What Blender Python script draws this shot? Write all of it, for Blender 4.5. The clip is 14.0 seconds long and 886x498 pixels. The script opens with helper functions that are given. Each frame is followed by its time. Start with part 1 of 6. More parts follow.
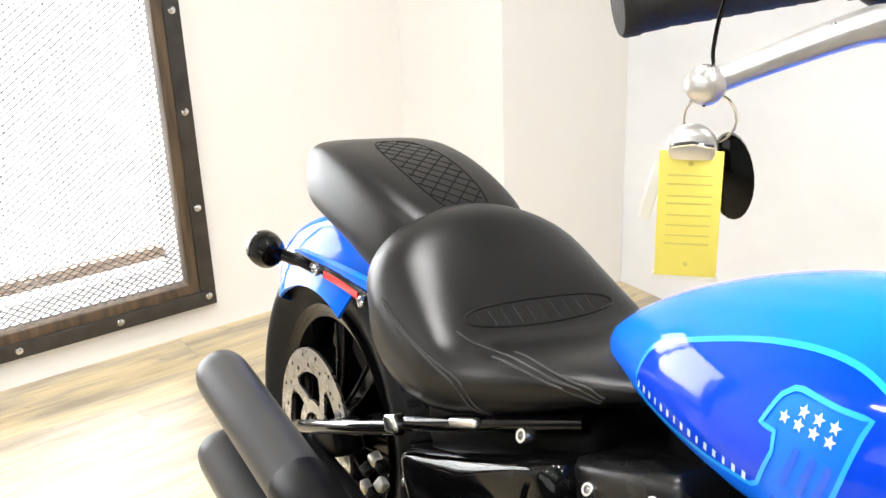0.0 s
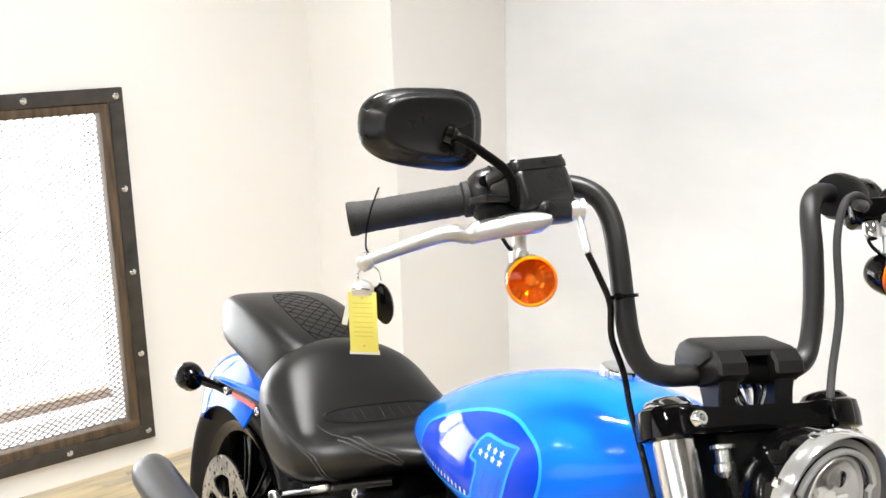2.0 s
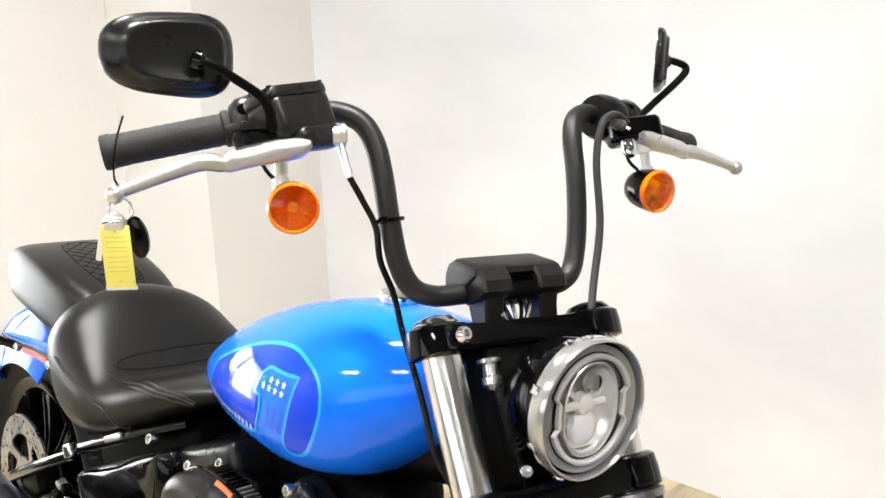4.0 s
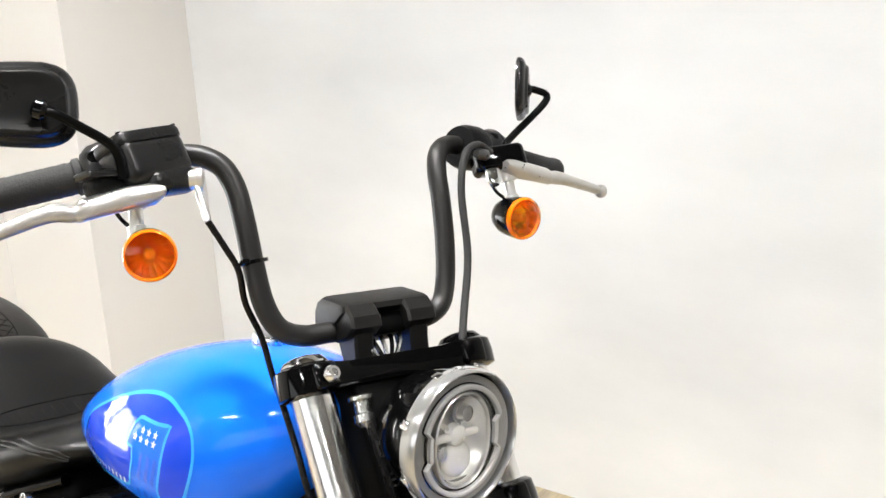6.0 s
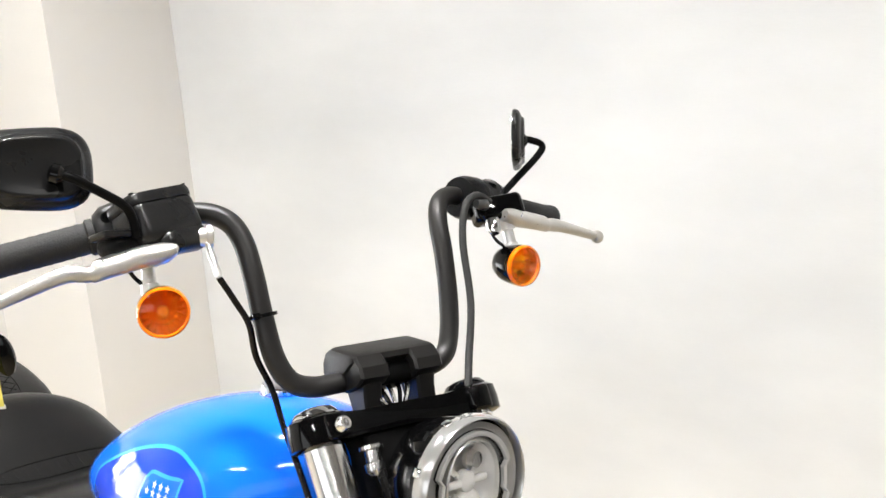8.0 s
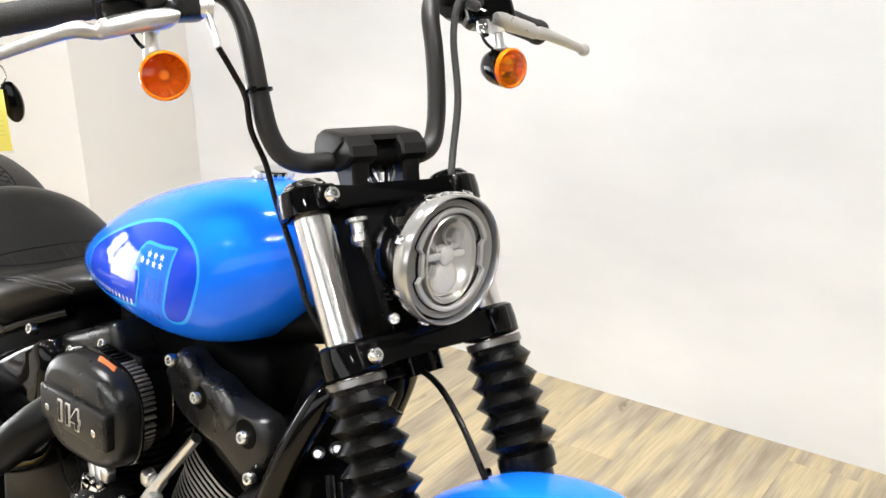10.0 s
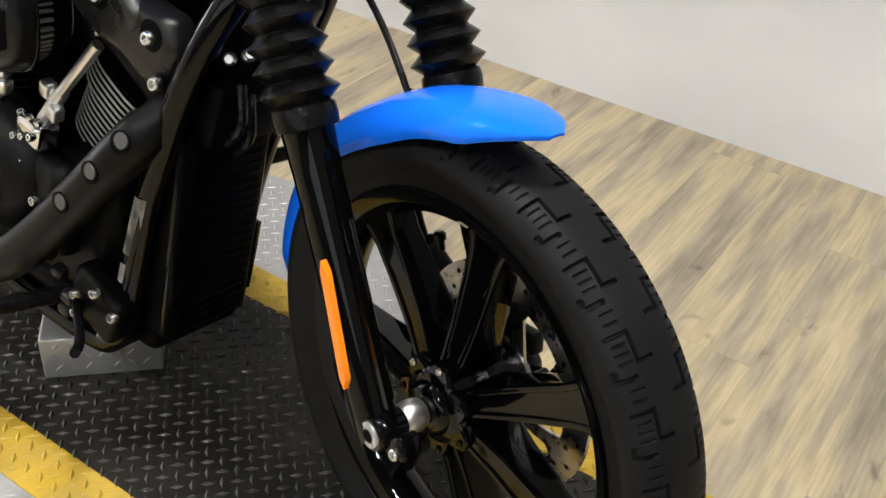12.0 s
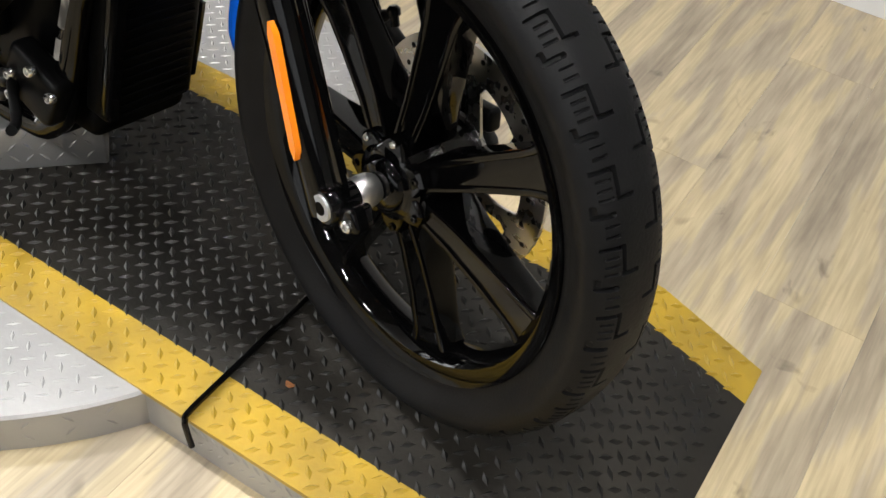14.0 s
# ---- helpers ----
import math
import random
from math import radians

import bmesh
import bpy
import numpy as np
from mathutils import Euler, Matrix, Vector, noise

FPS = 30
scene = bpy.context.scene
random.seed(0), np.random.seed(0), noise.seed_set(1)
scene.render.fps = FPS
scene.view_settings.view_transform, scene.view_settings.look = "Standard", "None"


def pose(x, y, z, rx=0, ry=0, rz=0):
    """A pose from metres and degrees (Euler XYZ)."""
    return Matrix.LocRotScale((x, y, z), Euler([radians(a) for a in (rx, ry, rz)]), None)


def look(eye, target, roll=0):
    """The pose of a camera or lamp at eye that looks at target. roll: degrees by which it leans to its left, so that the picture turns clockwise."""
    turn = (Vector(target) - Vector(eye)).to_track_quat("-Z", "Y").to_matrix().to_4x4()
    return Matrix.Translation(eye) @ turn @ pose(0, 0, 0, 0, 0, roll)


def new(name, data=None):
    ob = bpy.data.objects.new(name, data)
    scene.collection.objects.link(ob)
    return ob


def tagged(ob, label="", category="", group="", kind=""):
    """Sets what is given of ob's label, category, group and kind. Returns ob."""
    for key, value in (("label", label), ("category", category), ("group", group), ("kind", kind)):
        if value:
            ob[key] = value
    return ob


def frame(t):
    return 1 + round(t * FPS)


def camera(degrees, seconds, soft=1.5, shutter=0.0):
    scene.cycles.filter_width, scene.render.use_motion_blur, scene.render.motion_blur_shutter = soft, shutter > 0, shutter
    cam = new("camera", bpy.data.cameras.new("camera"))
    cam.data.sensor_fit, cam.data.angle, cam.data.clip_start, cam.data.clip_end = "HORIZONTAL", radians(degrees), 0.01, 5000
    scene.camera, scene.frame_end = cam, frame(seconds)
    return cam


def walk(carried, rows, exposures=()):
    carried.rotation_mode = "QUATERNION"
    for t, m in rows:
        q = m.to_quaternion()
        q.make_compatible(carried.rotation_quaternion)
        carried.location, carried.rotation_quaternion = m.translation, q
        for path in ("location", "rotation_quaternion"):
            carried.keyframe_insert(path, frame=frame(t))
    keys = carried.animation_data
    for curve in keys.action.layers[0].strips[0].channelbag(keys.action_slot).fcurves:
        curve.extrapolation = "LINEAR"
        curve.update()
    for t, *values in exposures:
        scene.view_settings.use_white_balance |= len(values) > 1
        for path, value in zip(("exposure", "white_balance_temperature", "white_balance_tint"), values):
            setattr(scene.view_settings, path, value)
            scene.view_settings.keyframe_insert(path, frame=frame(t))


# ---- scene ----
cam = camera(47.21, 14.0)
ROWS = [
    (0, -0.2139, -0.6209, 1.2583, 68.208, 1.965, 55.026),
    (0.5, 0.0431, -0.6319, 1.2723, 68.95, 0.7, 57.664),
    (1, 0.2433, -0.6311, 1.2937, 70.816, 1.079, 59.22),
    (1.5, 0.2915, -0.7324, 1.3361, 73.797, 2.075, 54.023),
    (2, 0.3118, -0.7981, 1.3911, 76.987, 1.539, 52.415),
    (2.5, 0.3274, -0.7912, 1.3922, 77.552, 1.423, 50.165),
    (3, 0.3348, -0.7679, 1.387, 77.041, 2.071, 47.744),
    (3.5, 0.3513, -0.7544, 1.3665, 74.614, 2.107, 45.208),
    (6, 0.4023, -0.7101, 1.3753, 74.906, 3.199, 37.085),
    (6.5, 0.388, -0.7095, 1.3962, 77.087, 3.526, 36.481),
    (7, 0.3836, -0.7081, 1.4051, 78.053, 4.263, 36.083),
    (9.5, 0.4464, -0.8153, 1.3357, 73.012, 3.475, 35.856),
    (10, 0.4492, -0.8176, 1.309, 70.11, 1.152, 35.994),
    (10.5, 0.453, -0.8108, 1.2751, 66.593, 0.261, 35.886),
    (11, 0.4536, -0.807, 1.2408, 63.567, -1.121, 35.729),
    (11.5, 0.4527, -0.8024, 1.2004, 59.297, -2.395, 35.578),
    (12, 0.4549, -0.7998, 1.1564, 54.684, -3.649, 34.372),
    (12.5, 0.4588, -0.8032, 1.1298, 52.16, -4.515, 33.738),
    (13, 0.4653, -0.8102, 1.1009, 49.524, -5.397, 33.049),
    (13.5, 0.4769, -0.8167, 1.0751, 47.365, -6.074, 32.259),
    (14, 0.474, -0.8163, 1.0728, 46.052, -5.468, 32.585),
]
walk(cam, [(row[0], pose(*row[1:])) for row in ROWS],
     [(0, 0.08), (1.5, 0.0), (3, 0.0), (7, -0.10), (9.5, -0.06), (10.5, -0.12), (11, -0.22), (12.5, -0.70), (14, -0.62)])
# ---- end of walk ----
# ---- light ----
world = bpy.data.worlds.new("sky")
scene.world = world
world.use_nodes = True
wn = world.node_tree.nodes
sky = wn.new("ShaderNodeTexSky")
sky.sky_type, sky.sun_disc = "NISHITA", False
sky.sun_elevation, sky.sun_rotation = radians(40), radians(-60)
world.node_tree.links.new(sky.outputs["Color"], wn["Background"].inputs["Color"])
wn["Background"].inputs["Strength"].default_value = 0.15


def area_lamp(name, m, sx, sy, watts, colour=(1, 1, 1), shape="RECTANGLE"):
    data = bpy.data.lights.new(name, "AREA")
    data.shape, data.size, data.size_y, data.energy, data.color = shape, sx, sy, watts, colour
    ob = new(name, data)
    ob.matrix_world = m
    return ob


# daylight through the meshed window, added fill from an assumed window behind the camera, and the ceiling spots
area_lamp("window_daylight", look((-4.25, -0.25, 0.75), (0, -0.25, 0.62)), 1.9, 1.5, 120, (0.97, 0.99, 1.0))
# Soft fill for the bike's right side; its window is assumed, not seen.
area_lamp("assumed_window_fill", look((0.6, -4.35, 1.88), (0.6, 0, 1.5)), 5.8, 1.35, 20, (0.93, 0.97, 1.0))
SPOTS = [(-1.7, 0.05, 42), (-0.2, 0.05, 42), (1.3, 0.05, 26), (-2.3, -2.2, 46), (-0.9, -2.2, 48), (0.6, -2.2, 46), (2.2, -2.2, 28)]
CEIL = 2.9
for sx_, sy_, watts_ in SPOTS:
    for dx_ in (-0.11, 0.11):
        spot = area_lamp("spot_light", look((sx_ + dx_, sy_, CEIL - 0.03), (sx_ + dx_, sy_ + 0.001, 0)), 0.12, 0.12, watts_ / 2, (1.0, 0.985, 0.965), "DISK")
        spot.data.spread = radians(126)


# ---- materials ----
def material(name, base, rough=0.5, metal=0.0, second=None, scale=8.0, amount=0.5, bump=0.0, bump_scale=60.0, coat=0.0,
             rough_var=0.08, spec=0.5, stretch=(1, 1, 1), emit=0.0, transmission=0.0, ior=1.45, piece=0.0):
    m = bpy.data.materials.new(name)
    m.use_nodes = True
    t = m.node_tree
    n, ln = t.nodes, t.links
    p = n["Principled BSDF"]
    p.inputs["Base Color"].default_value = (*base, 1)
    p.inputs["Roughness"].default_value = rough
    p.inputs["Metallic"].default_value = metal
    p.inputs["Coat Weight"].default_value = coat
    p.inputs["Coat Roughness"].default_value = 0.03
    p.inputs["Specular IOR Level"].default_value = spec
    p.inputs["IOR"].default_value = ior
    p.inputs["Transmission Weight"].default_value = transmission
    if emit:
        p.inputs["Emission Color"].default_value = (*base, 1)
        p.inputs["Emission Strength"].default_value = emit
    co = n.new("ShaderNodeTexCoord")
    mp = n.new("ShaderNodeMapping")
    mp.inputs["Scale"].default_value = stretch
    ln.new(co.outputs["Object"], mp.inputs["Vector"])
    if second is not None:
        big = n.new("ShaderNodeTexNoise")
        big.inputs["Scale"].default_value, big.inputs["Detail"].default_value = scale, 6
        ramp = n.new("ShaderNodeValToRGB")
        ramp.color_ramp.elements[0].position, ramp.color_ramp.elements[1].position = 0.5 - amount / 2, 0.5 + amount / 2
        ramp.color_ramp.elements[0].color, ramp.color_ramp.elements[1].color = (*base, 1), (*second, 1)
        ln.new(mp.outputs["Vector"], big.inputs["Vector"])
        ln.new(big.outputs["Fac"], ramp.inputs["Fac"])
        last = ramp.outputs["Color"]
        if piece:
            info, mul = n.new("ShaderNodeObjectInfo"), n.new("ShaderNodeMapRange")
            mul.inputs["To Min"].default_value, mul.inputs["To Max"].default_value = 1 - piece, 1 + piece
            hsv = n.new("ShaderNodeHueSaturation")
            ln.new(info.outputs["Random"], mul.inputs["Value"])
            ln.new(mul.outputs["Result"], hsv.inputs["Value"])
            ln.new(last, hsv.inputs["Color"])
            last = hsv.outputs["Color"]
            off = n.new("ShaderNodeVectorMath")
            off.operation = "MULTIPLY_ADD"
            ln.new(info.outputs["Random"], off.inputs[0])
            off.inputs[1].default_value = (37, 53, 11)
            ln.new(co.outputs["Object"], off.inputs[2])
            ln.new(off.outputs[0], mp.inputs["Vector"])
        ln.new(last, p.inputs["Base Color"])
    if rough_var:
        rn = n.new("ShaderNodeTexNoise")
        rn.inputs["Scale"].default_value, rn.inputs["Detail"].default_value = scale * 2.3, 4
        mr = n.new("ShaderNodeMapRange")
        mr.inputs["To Min"].default_value, mr.inputs["To Max"].default_value = max(rough - rough_var, 0.01), min(rough + rough_var, 1)
        ln.new(mp.outputs["Vector"], rn.inputs["Vector"])
        ln.new(rn.outputs["Fac"], mr.inputs["Value"])
        ln.new(mr.outputs["Result"], p.inputs["Roughness"])
    if bump:
        fine = n.new("ShaderNodeTexNoise")
        fine.inputs["Scale"].default_value, fine.inputs["Detail"].default_value = bump_scale, 5
        b = n.new("ShaderNodeBump")
        b.inputs["Strength"].default_value, b.inputs["Distance"].default_value = bump, 0.004
        ln.new(mp.outputs["Vector"], fine.inputs["Vector"])
        ln.new(fine.outputs["Fac"], b.inputs["Height"])
        ln.new(b.outputs["Normal"], p.inputs["Normal"])
    return m


# Warmer copy of the wall paint; its beige puts shade into the colour.
M_SHADEWALL = material("warm_shade_wall", (0.84, 0.822, 0.795), 0.5, second=(0.80, 0.782, 0.755), scale=1.1, amount=0.5, bump=0.12, bump_scale=90)
# Broad grey mottling: soft reflections and shadow painted in, with faint smudges.
M_WALL = material("wall_grey_sheen", (0.845, 0.85, 0.855), 0.5, second=(0.655, 0.66, 0.67), scale=1.3, amount=0.42, bump=0.12, bump_scale=90, stretch=(0.7, 1, 1.5), rough_var=0.2)
# Tones of the unseen ceiling and walls, set to shape bounce and reflections.
M_CEIL = material("unseen_ceiling_tone", (0.12, 0.118, 0.115), 0.8, second=(0.10, 0.098, 0.096), scale=2, bump=0.1)
M_MIDWALL = material("unseen_grey_wall", (0.60, 0.595, 0.58), 0.6, second=(0.56, 0.555, 0.54), scale=1.5, bump=0.1)
M_DARKWALL = material("unseen_dark_wall", (0.14, 0.14, 0.145), 0.6, second=(0.12, 0.12, 0.125), scale=1.5, bump=0.1)
def wood_planks(name):
    """Printed wood planks: pale tan to grey-brown streaks along y, fine dark grain, a few knots."""
    m = bpy.data.materials.new(name)
    m.use_nodes = True
    n, ln = m.node_tree.nodes, m.node_tree.links
    p = n["Principled BSDF"]
    co, info, off = n.new("ShaderNodeTexCoord"), n.new("ShaderNodeObjectInfo"), n.new("ShaderNodeVectorMath")
    off.operation = "MULTIPLY_ADD"
    off.inputs[1].default_value = (37, 53, 11)
    ln.new(info.outputs["Random"], off.inputs[0])
    ln.new(co.outputs["Object"], off.inputs[2])

    def noise_of(scale, stretch, detail=6, twist=0.0):
        mp, t = n.new("ShaderNodeMapping"), n.new("ShaderNodeTexNoise")
        mp.inputs["Scale"].default_value = stretch
        t.inputs["Scale"].default_value, t.inputs["Detail"].default_value, t.inputs["Distortion"].default_value = scale, detail, twist
        ln.new(off.outputs[0], mp.inputs["Vector"])
        ln.new(mp.outputs["Vector"], t.inputs["Vector"])
        return t.outputs["Fac"]
    broad = n.new("ShaderNodeValToRGB")
    e = broad.color_ramp.elements
    e[0].position, e[0].color = 0.32, (0.245, 0.205, 0.152, 1)
    e[1].position, e[1].color = 0.72, (0.53, 0.440, 0.292, 1)
    for pos, col in ((0.41, (0.340, 0.284, 0.208, 1)), (0.47, (0.385, 0.325, 0.236, 1)), (0.52, (0.455, 0.374, 0.238, 1)), (0.60, (0.495, 0.410, 0.262, 1))):
        k = e.new(pos)
        k.color = col
    ln.new(noise_of(2.5, (6.5, 1.0, 1), 11, 0.18), broad.inputs["Fac"])
    fine = n.new("ShaderNodeMapRange")
    fine.inputs["From Min"].default_value, fine.inputs["From Max"].default_value = 0.35, 0.62
    fine.inputs["To Min"].default_value, fine.inputs["To Max"].default_value = 0.83, 1.06
    ln.new(noise_of(3.0, (50, 2.4, 1), 8, 0.12), fine.inputs["Value"])
    knot = n.new("ShaderNodeMapRange")
    knot.inputs["From Min"].default_value, knot.inputs["From Max"].default_value = 0.66, 0.76
    knot.inputs["To Min"].default_value, knot.inputs["To Max"].default_value = 1.0, 0.5
    ln.new(noise_of(9.0, (1.5, 0.8, 1), 3, 1.2), knot.inputs["Value"])
    piece = n.new("ShaderNodeMapRange")
    piece.inputs["To Min"].default_value, piece.inputs["To Max"].default_value = 0.86, 1.03
    ln.new(info.outputs["Random"], piece.inputs["Value"])
    m1, m2 = n.new("ShaderNodeMath"), n.new("ShaderNodeMath")
    m1.operation = m2.operation = "MULTIPLY"
    ln.new(fine.outputs[0], m1.inputs[0])
    ln.new(knot.outputs[0], m1.inputs[1])
    ln.new(m1.outputs[0], m2.inputs[0])
    ln.new(piece.outputs[0], m2.inputs[1])
    hsv = n.new("ShaderNodeHueSaturation")
    hsv.inputs["Saturation"].default_value = 1.05
    ln.new(m2.outputs[0], hsv.inputs["Value"])
    ln.new(broad.outputs["Color"], hsv.inputs["Color"])
    ln.new(hsv.outputs["Color"], p.inputs["Base Color"])
    rr = n.new("ShaderNodeMapRange")
    rr.inputs["To Min"].default_value, rr.inputs["To Max"].default_value = 0.26, 0.44
    ln.new(noise_of(5.0, (1, 1, 1), 4), rr.inputs["Value"])
    ln.new(rr.outputs[0], p.inputs["Roughness"])
    b = n.new("ShaderNodeBump")
    b.inputs["Strength"].default_value, b.inputs["Distance"].default_value = 0.10, 0.002
    ln.new(m1.outputs[0], b.inputs["Height"])
    ln.new(b.outputs["Normal"], p.inputs["Normal"])
    return m


M_WOOD = wood_planks("vinyl_plank")
# Wood colour paled to carry the outdoor light on the ledge.
M_LEDGE = material("daylit_ledge", (0.62, 0.47, 0.36), 0.8, second=(0.5, 0.38, 0.3), scale=12)
M_SUB = material("subfloor", (0.26, 0.20, 0.13), 0.8, second=(0.12, 0.1, 0.07), scale=5)
M_BLACKPLATE = material("black_deck_paint", (0.0055, 0.0054, 0.0054), 0.36, second=(0.030, 0.027, 0.022), scale=4, amount=0.5, bump=0.15, bump_scale=120, rough_var=0.14, spec=0.25)
M_YELLOW = material("yellow_deck_paint", (0.50, 0.325, 0.022), 0.38, second=(0.23, 0.150, 0.022), scale=9, amount=0.55, bump=0.12, bump_scale=120, rough_var=0.12)
M_ALU = material("aluminium_plate", (0.42, 0.42, 0.415), 0.36, 0.55, second=(0.30, 0.298, 0.292), scale=7, amount=0.6, bump=0.08, bump_scale=150, rough_var=0.12)
M_STEEL = material("dark_steel", (0.045, 0.043, 0.042), 0.42, 0.6, second=(0.09, 0.08, 0.07), scale=14, amount=0.5, bump=0.2, bump_scale=50)
M_RAWWOOD = material("weathered_wood", (0.13, 0.088, 0.05), 0.75, second=(0.045, 0.031, 0.021), scale=9, amount=0.45, bump=0.5, bump_scale=40, stretch=(6, 6, 0.7))
M_BRICK = material("outdoor_post", (0.62, 0.30, 0.16), 0.8, second=(0.30, 0.12, 0.06), scale=8)
M_TREAD = material("worn_tread", (0.028, 0.0270, 0.0255), 0.31, 0.28, second=(0.008, 0.0074, 0.0068), scale=4, amount=0.5, rough_var=0.1, spec=0.42)
M_RUST = material("rust", (0.30, 0.11, 0.03), 0.8, second=(0.16, 0.06, 0.02), scale=180, bump=0.3, bump_scale=400)
M_FIN = material("fin_edge", (0.42, 0.42, 0.415), 0.34, 0.4, second=(0.34, 0.34, 0.335), scale=30)
M_BAR = material("satin_bar_paint", (0.0075, 0.0070, 0.0068), 0.42, second=(0.010, 0.0093, 0.0090), scale=12, bump=0.05, bump_scale=200, spec=0.40)
M_CASTING = material("grey_black_casting", (0.0055, 0.0055, 0.0057), 0.29, second=(0.0085, 0.0085, 0.0088), scale=10, bump=0.12, bump_scale=250, spec=0.42)
M_PLEAT = material("filter_pleat", (0.16, 0.15, 0.135), 0.45, 0.4, second=(0.09, 0.083, 0.075), scale=30)
M_BLUE = material("blue_paint", (0.006, 0.138, 0.82), 0.055, second=(0.007, 0.146, 0.81), scale=3, rough_var=0.015, spec=0.24)
M_NAVY = material("dark_blue_panel", (0.002, 0.05, 0.64), 0.08, second=(0.002, 0.046, 0.61), scale=3, coat=0.05, rough_var=0.02, spec=0.3)
M_STRIPE = material("faint_blue_stripe", (0.007, 0.11, 0.72), 0.08, second=(0.007, 0.10, 0.70), scale=3, coat=0.2, rough_var=0.02)
M_CYAN = material("light_blue_stripe", (0.02, 0.36, 0.93), 0.16, second=(0.02, 0.34, 0.90), scale=3, coat=0.2, rough_var=0.02)
M_STAR = material("pale_decal", (0.62, 0.78, 0.92), 0.2, second=(0.58, 0.74, 0.9), scale=3, coat=0.2, rough_var=0.02)
M_GLOSS = material("gloss_black", (0.0012, 0.0012, 0.0013), 0.055, second=(0.0018, 0.0018, 0.0019), scale=5, rough_var=0.025, spec=0.28)
M_SATIN = material("satin_black", (0.0019, 0.0019, 0.0021), 0.34, second=(0.0030, 0.0030, 0.0030), scale=10, bump=0.05, bump_scale=200, spec=0.09)
M_WRINKLE = material("wrinkle_black", (0.0026, 0.0026, 0.0028), 0.36, second=(0.0042, 0.0042, 0.0044), scale=14, bump=0.2, bump_scale=300, spec=0.17)
M_HEADER = material("matt_black_heat_paint", (0.0027, 0.0027, 0.0029), 0.34, second=(0.0048, 0.0048, 0.005), scale=6, rough_var=0.06, spec=0.15)
M_COOLER = material("cooler_black", (0.0012, 0.0012, 0.0012), 0.5, second=(0.0022, 0.0022, 0.0022), scale=12, spec=0.05)
M_MUFFLER = material("matt_grey_black", (0.032, 0.0325, 0.034), 0.33, 0.2, second=(0.040, 0.0405, 0.042), scale=6, rough_var=0.06, spec=0.4)
M_RUBBER = material("tyre_rubber", (0.0056, 0.0057, 0.0062), 0.48, second=(0.0090, 0.0091, 0.0096), scale=18, bump=0.12, bump_scale=260, spec=0.14)
M_SOFT = material("soft_rubber", (0.0034, 0.0033, 0.0033), 0.27, second=(0.005, 0.0048, 0.0047), scale=12, bump=0.05, bump_scale=150, spec=0.20)
M_LEATHER = material("seat_vinyl", (0.0050, 0.0050, 0.0050), 0.32, second=(0.0085, 0.0084, 0.0083), scale=6, bump=0.14, bump_scale=420, rough_var=0.06, spec=0.27)
M_THREAD = material("seam_thread", (0.014, 0.014, 0.014), 0.45, second=(0.022, 0.022, 0.022), scale=60)
M_CHROME = material("chrome", (0.80, 0.80, 0.80), 0.06, 1.0, rough_var=0.02)
M_BRUSHED = material("polished_alloy", (0.82, 0.81, 0.79), 0.33, 1.0, second=(0.76, 0.75, 0.73), scale=20, rough_var=0.06)
M_LEVER = material("brushed_lever_alloy", (0.62, 0.61, 0.59), 0.30, 0.75, second=(0.52, 0.51, 0.49), scale=30, rough_var=0.08)
M_GRIP = material("matt_grip_rubber", (0.017, 0.017, 0.0172), 0.62, second=(0.024, 0.024, 0.0242), scale=60, bump=0.25, bump_scale=500, spec=0.3)
M_SCUFF = material("scuffed_label", (0.26, 0.25, 0.24), 0.5, second=(0.02, 0.02, 0.02), scale=45, amount=0.25, stretch=(1, 1, 0.35))
M_DISC = material("brake_steel", (0.50, 0.49, 0.48), 0.28, 1.0, second=(0.42, 0.41, 0.40), scale=25, rough_var=0.08)
M_BOLT = material("zinc_bolt", (0.66, 0.66, 0.65), 0.24, 1.0, rough_var=0.06)
M_GREY = material("bezel_grey", (0.46, 0.458, 0.452), 0.15, 0.7, second=(0.40, 0.398, 0.392), scale=30, rough_var=0.04)
M_DIMGREY = material("dim_lamp_grey", (0.055, 0.055, 0.056), 0.28, 0.2, second=(0.045, 0.045, 0.046), scale=30, rough_var=0.04)
M_RINGGREY = material("pale_ring_plastic", (0.30, 0.298, 0.292), 0.22, 0.15, second=(0.25, 0.248, 0.243), scale=30, rough_var=0.04)
M_GUIDE = material("light_guide_plastic", (0.56, 0.555, 0.545), 0.2, 0.1, second=(0.50, 0.495, 0.485), scale=30, rough_var=0.04)
M_BAND = material("dull_band_steel", (0.30, 0.29, 0.28), 0.30, 1.0, second=(0.22, 0.215, 0.21), scale=40, rough_var=0.08)
M_PLASTIC = material("black_plastic", (0.0065, 0.0065, 0.0067), 0.27, second=(0.009, 0.009, 0.0092), scale=9, rough_var=0.05, spec=0.34)
M_TUBE = material("fork_chrome", (0.78, 0.775, 0.765), 0.20, 1.0, rough_var=0.04)
M_COVER = material("gauge_cover_black", (0.0052, 0.0048, 0.0046), 0.42, second=(0.007, 0.0065, 0.0062), scale=12, bump=0.1, bump_scale=400, spec=0.26)
M_AMBER = material("amber_lens", (0.88, 0.22, 0.005), 0.12, second=(0.84, 0.19, 0.004), scale=55, rough_var=0.03, spec=0.3)
M_AMBERIN = material("amber_inner", (0.85, 0.30, 0.02), 0.2, second=(0.62, 0.10, 0.003), scale=60, rough_var=0.05)
M_AMBERREF = material("amber_reflector", (1.0, 0.52, 0.03), 0.14, 0.85, second=(0.95, 0.36, 0.012), scale=120, amount=0.3, rough_var=0.05)
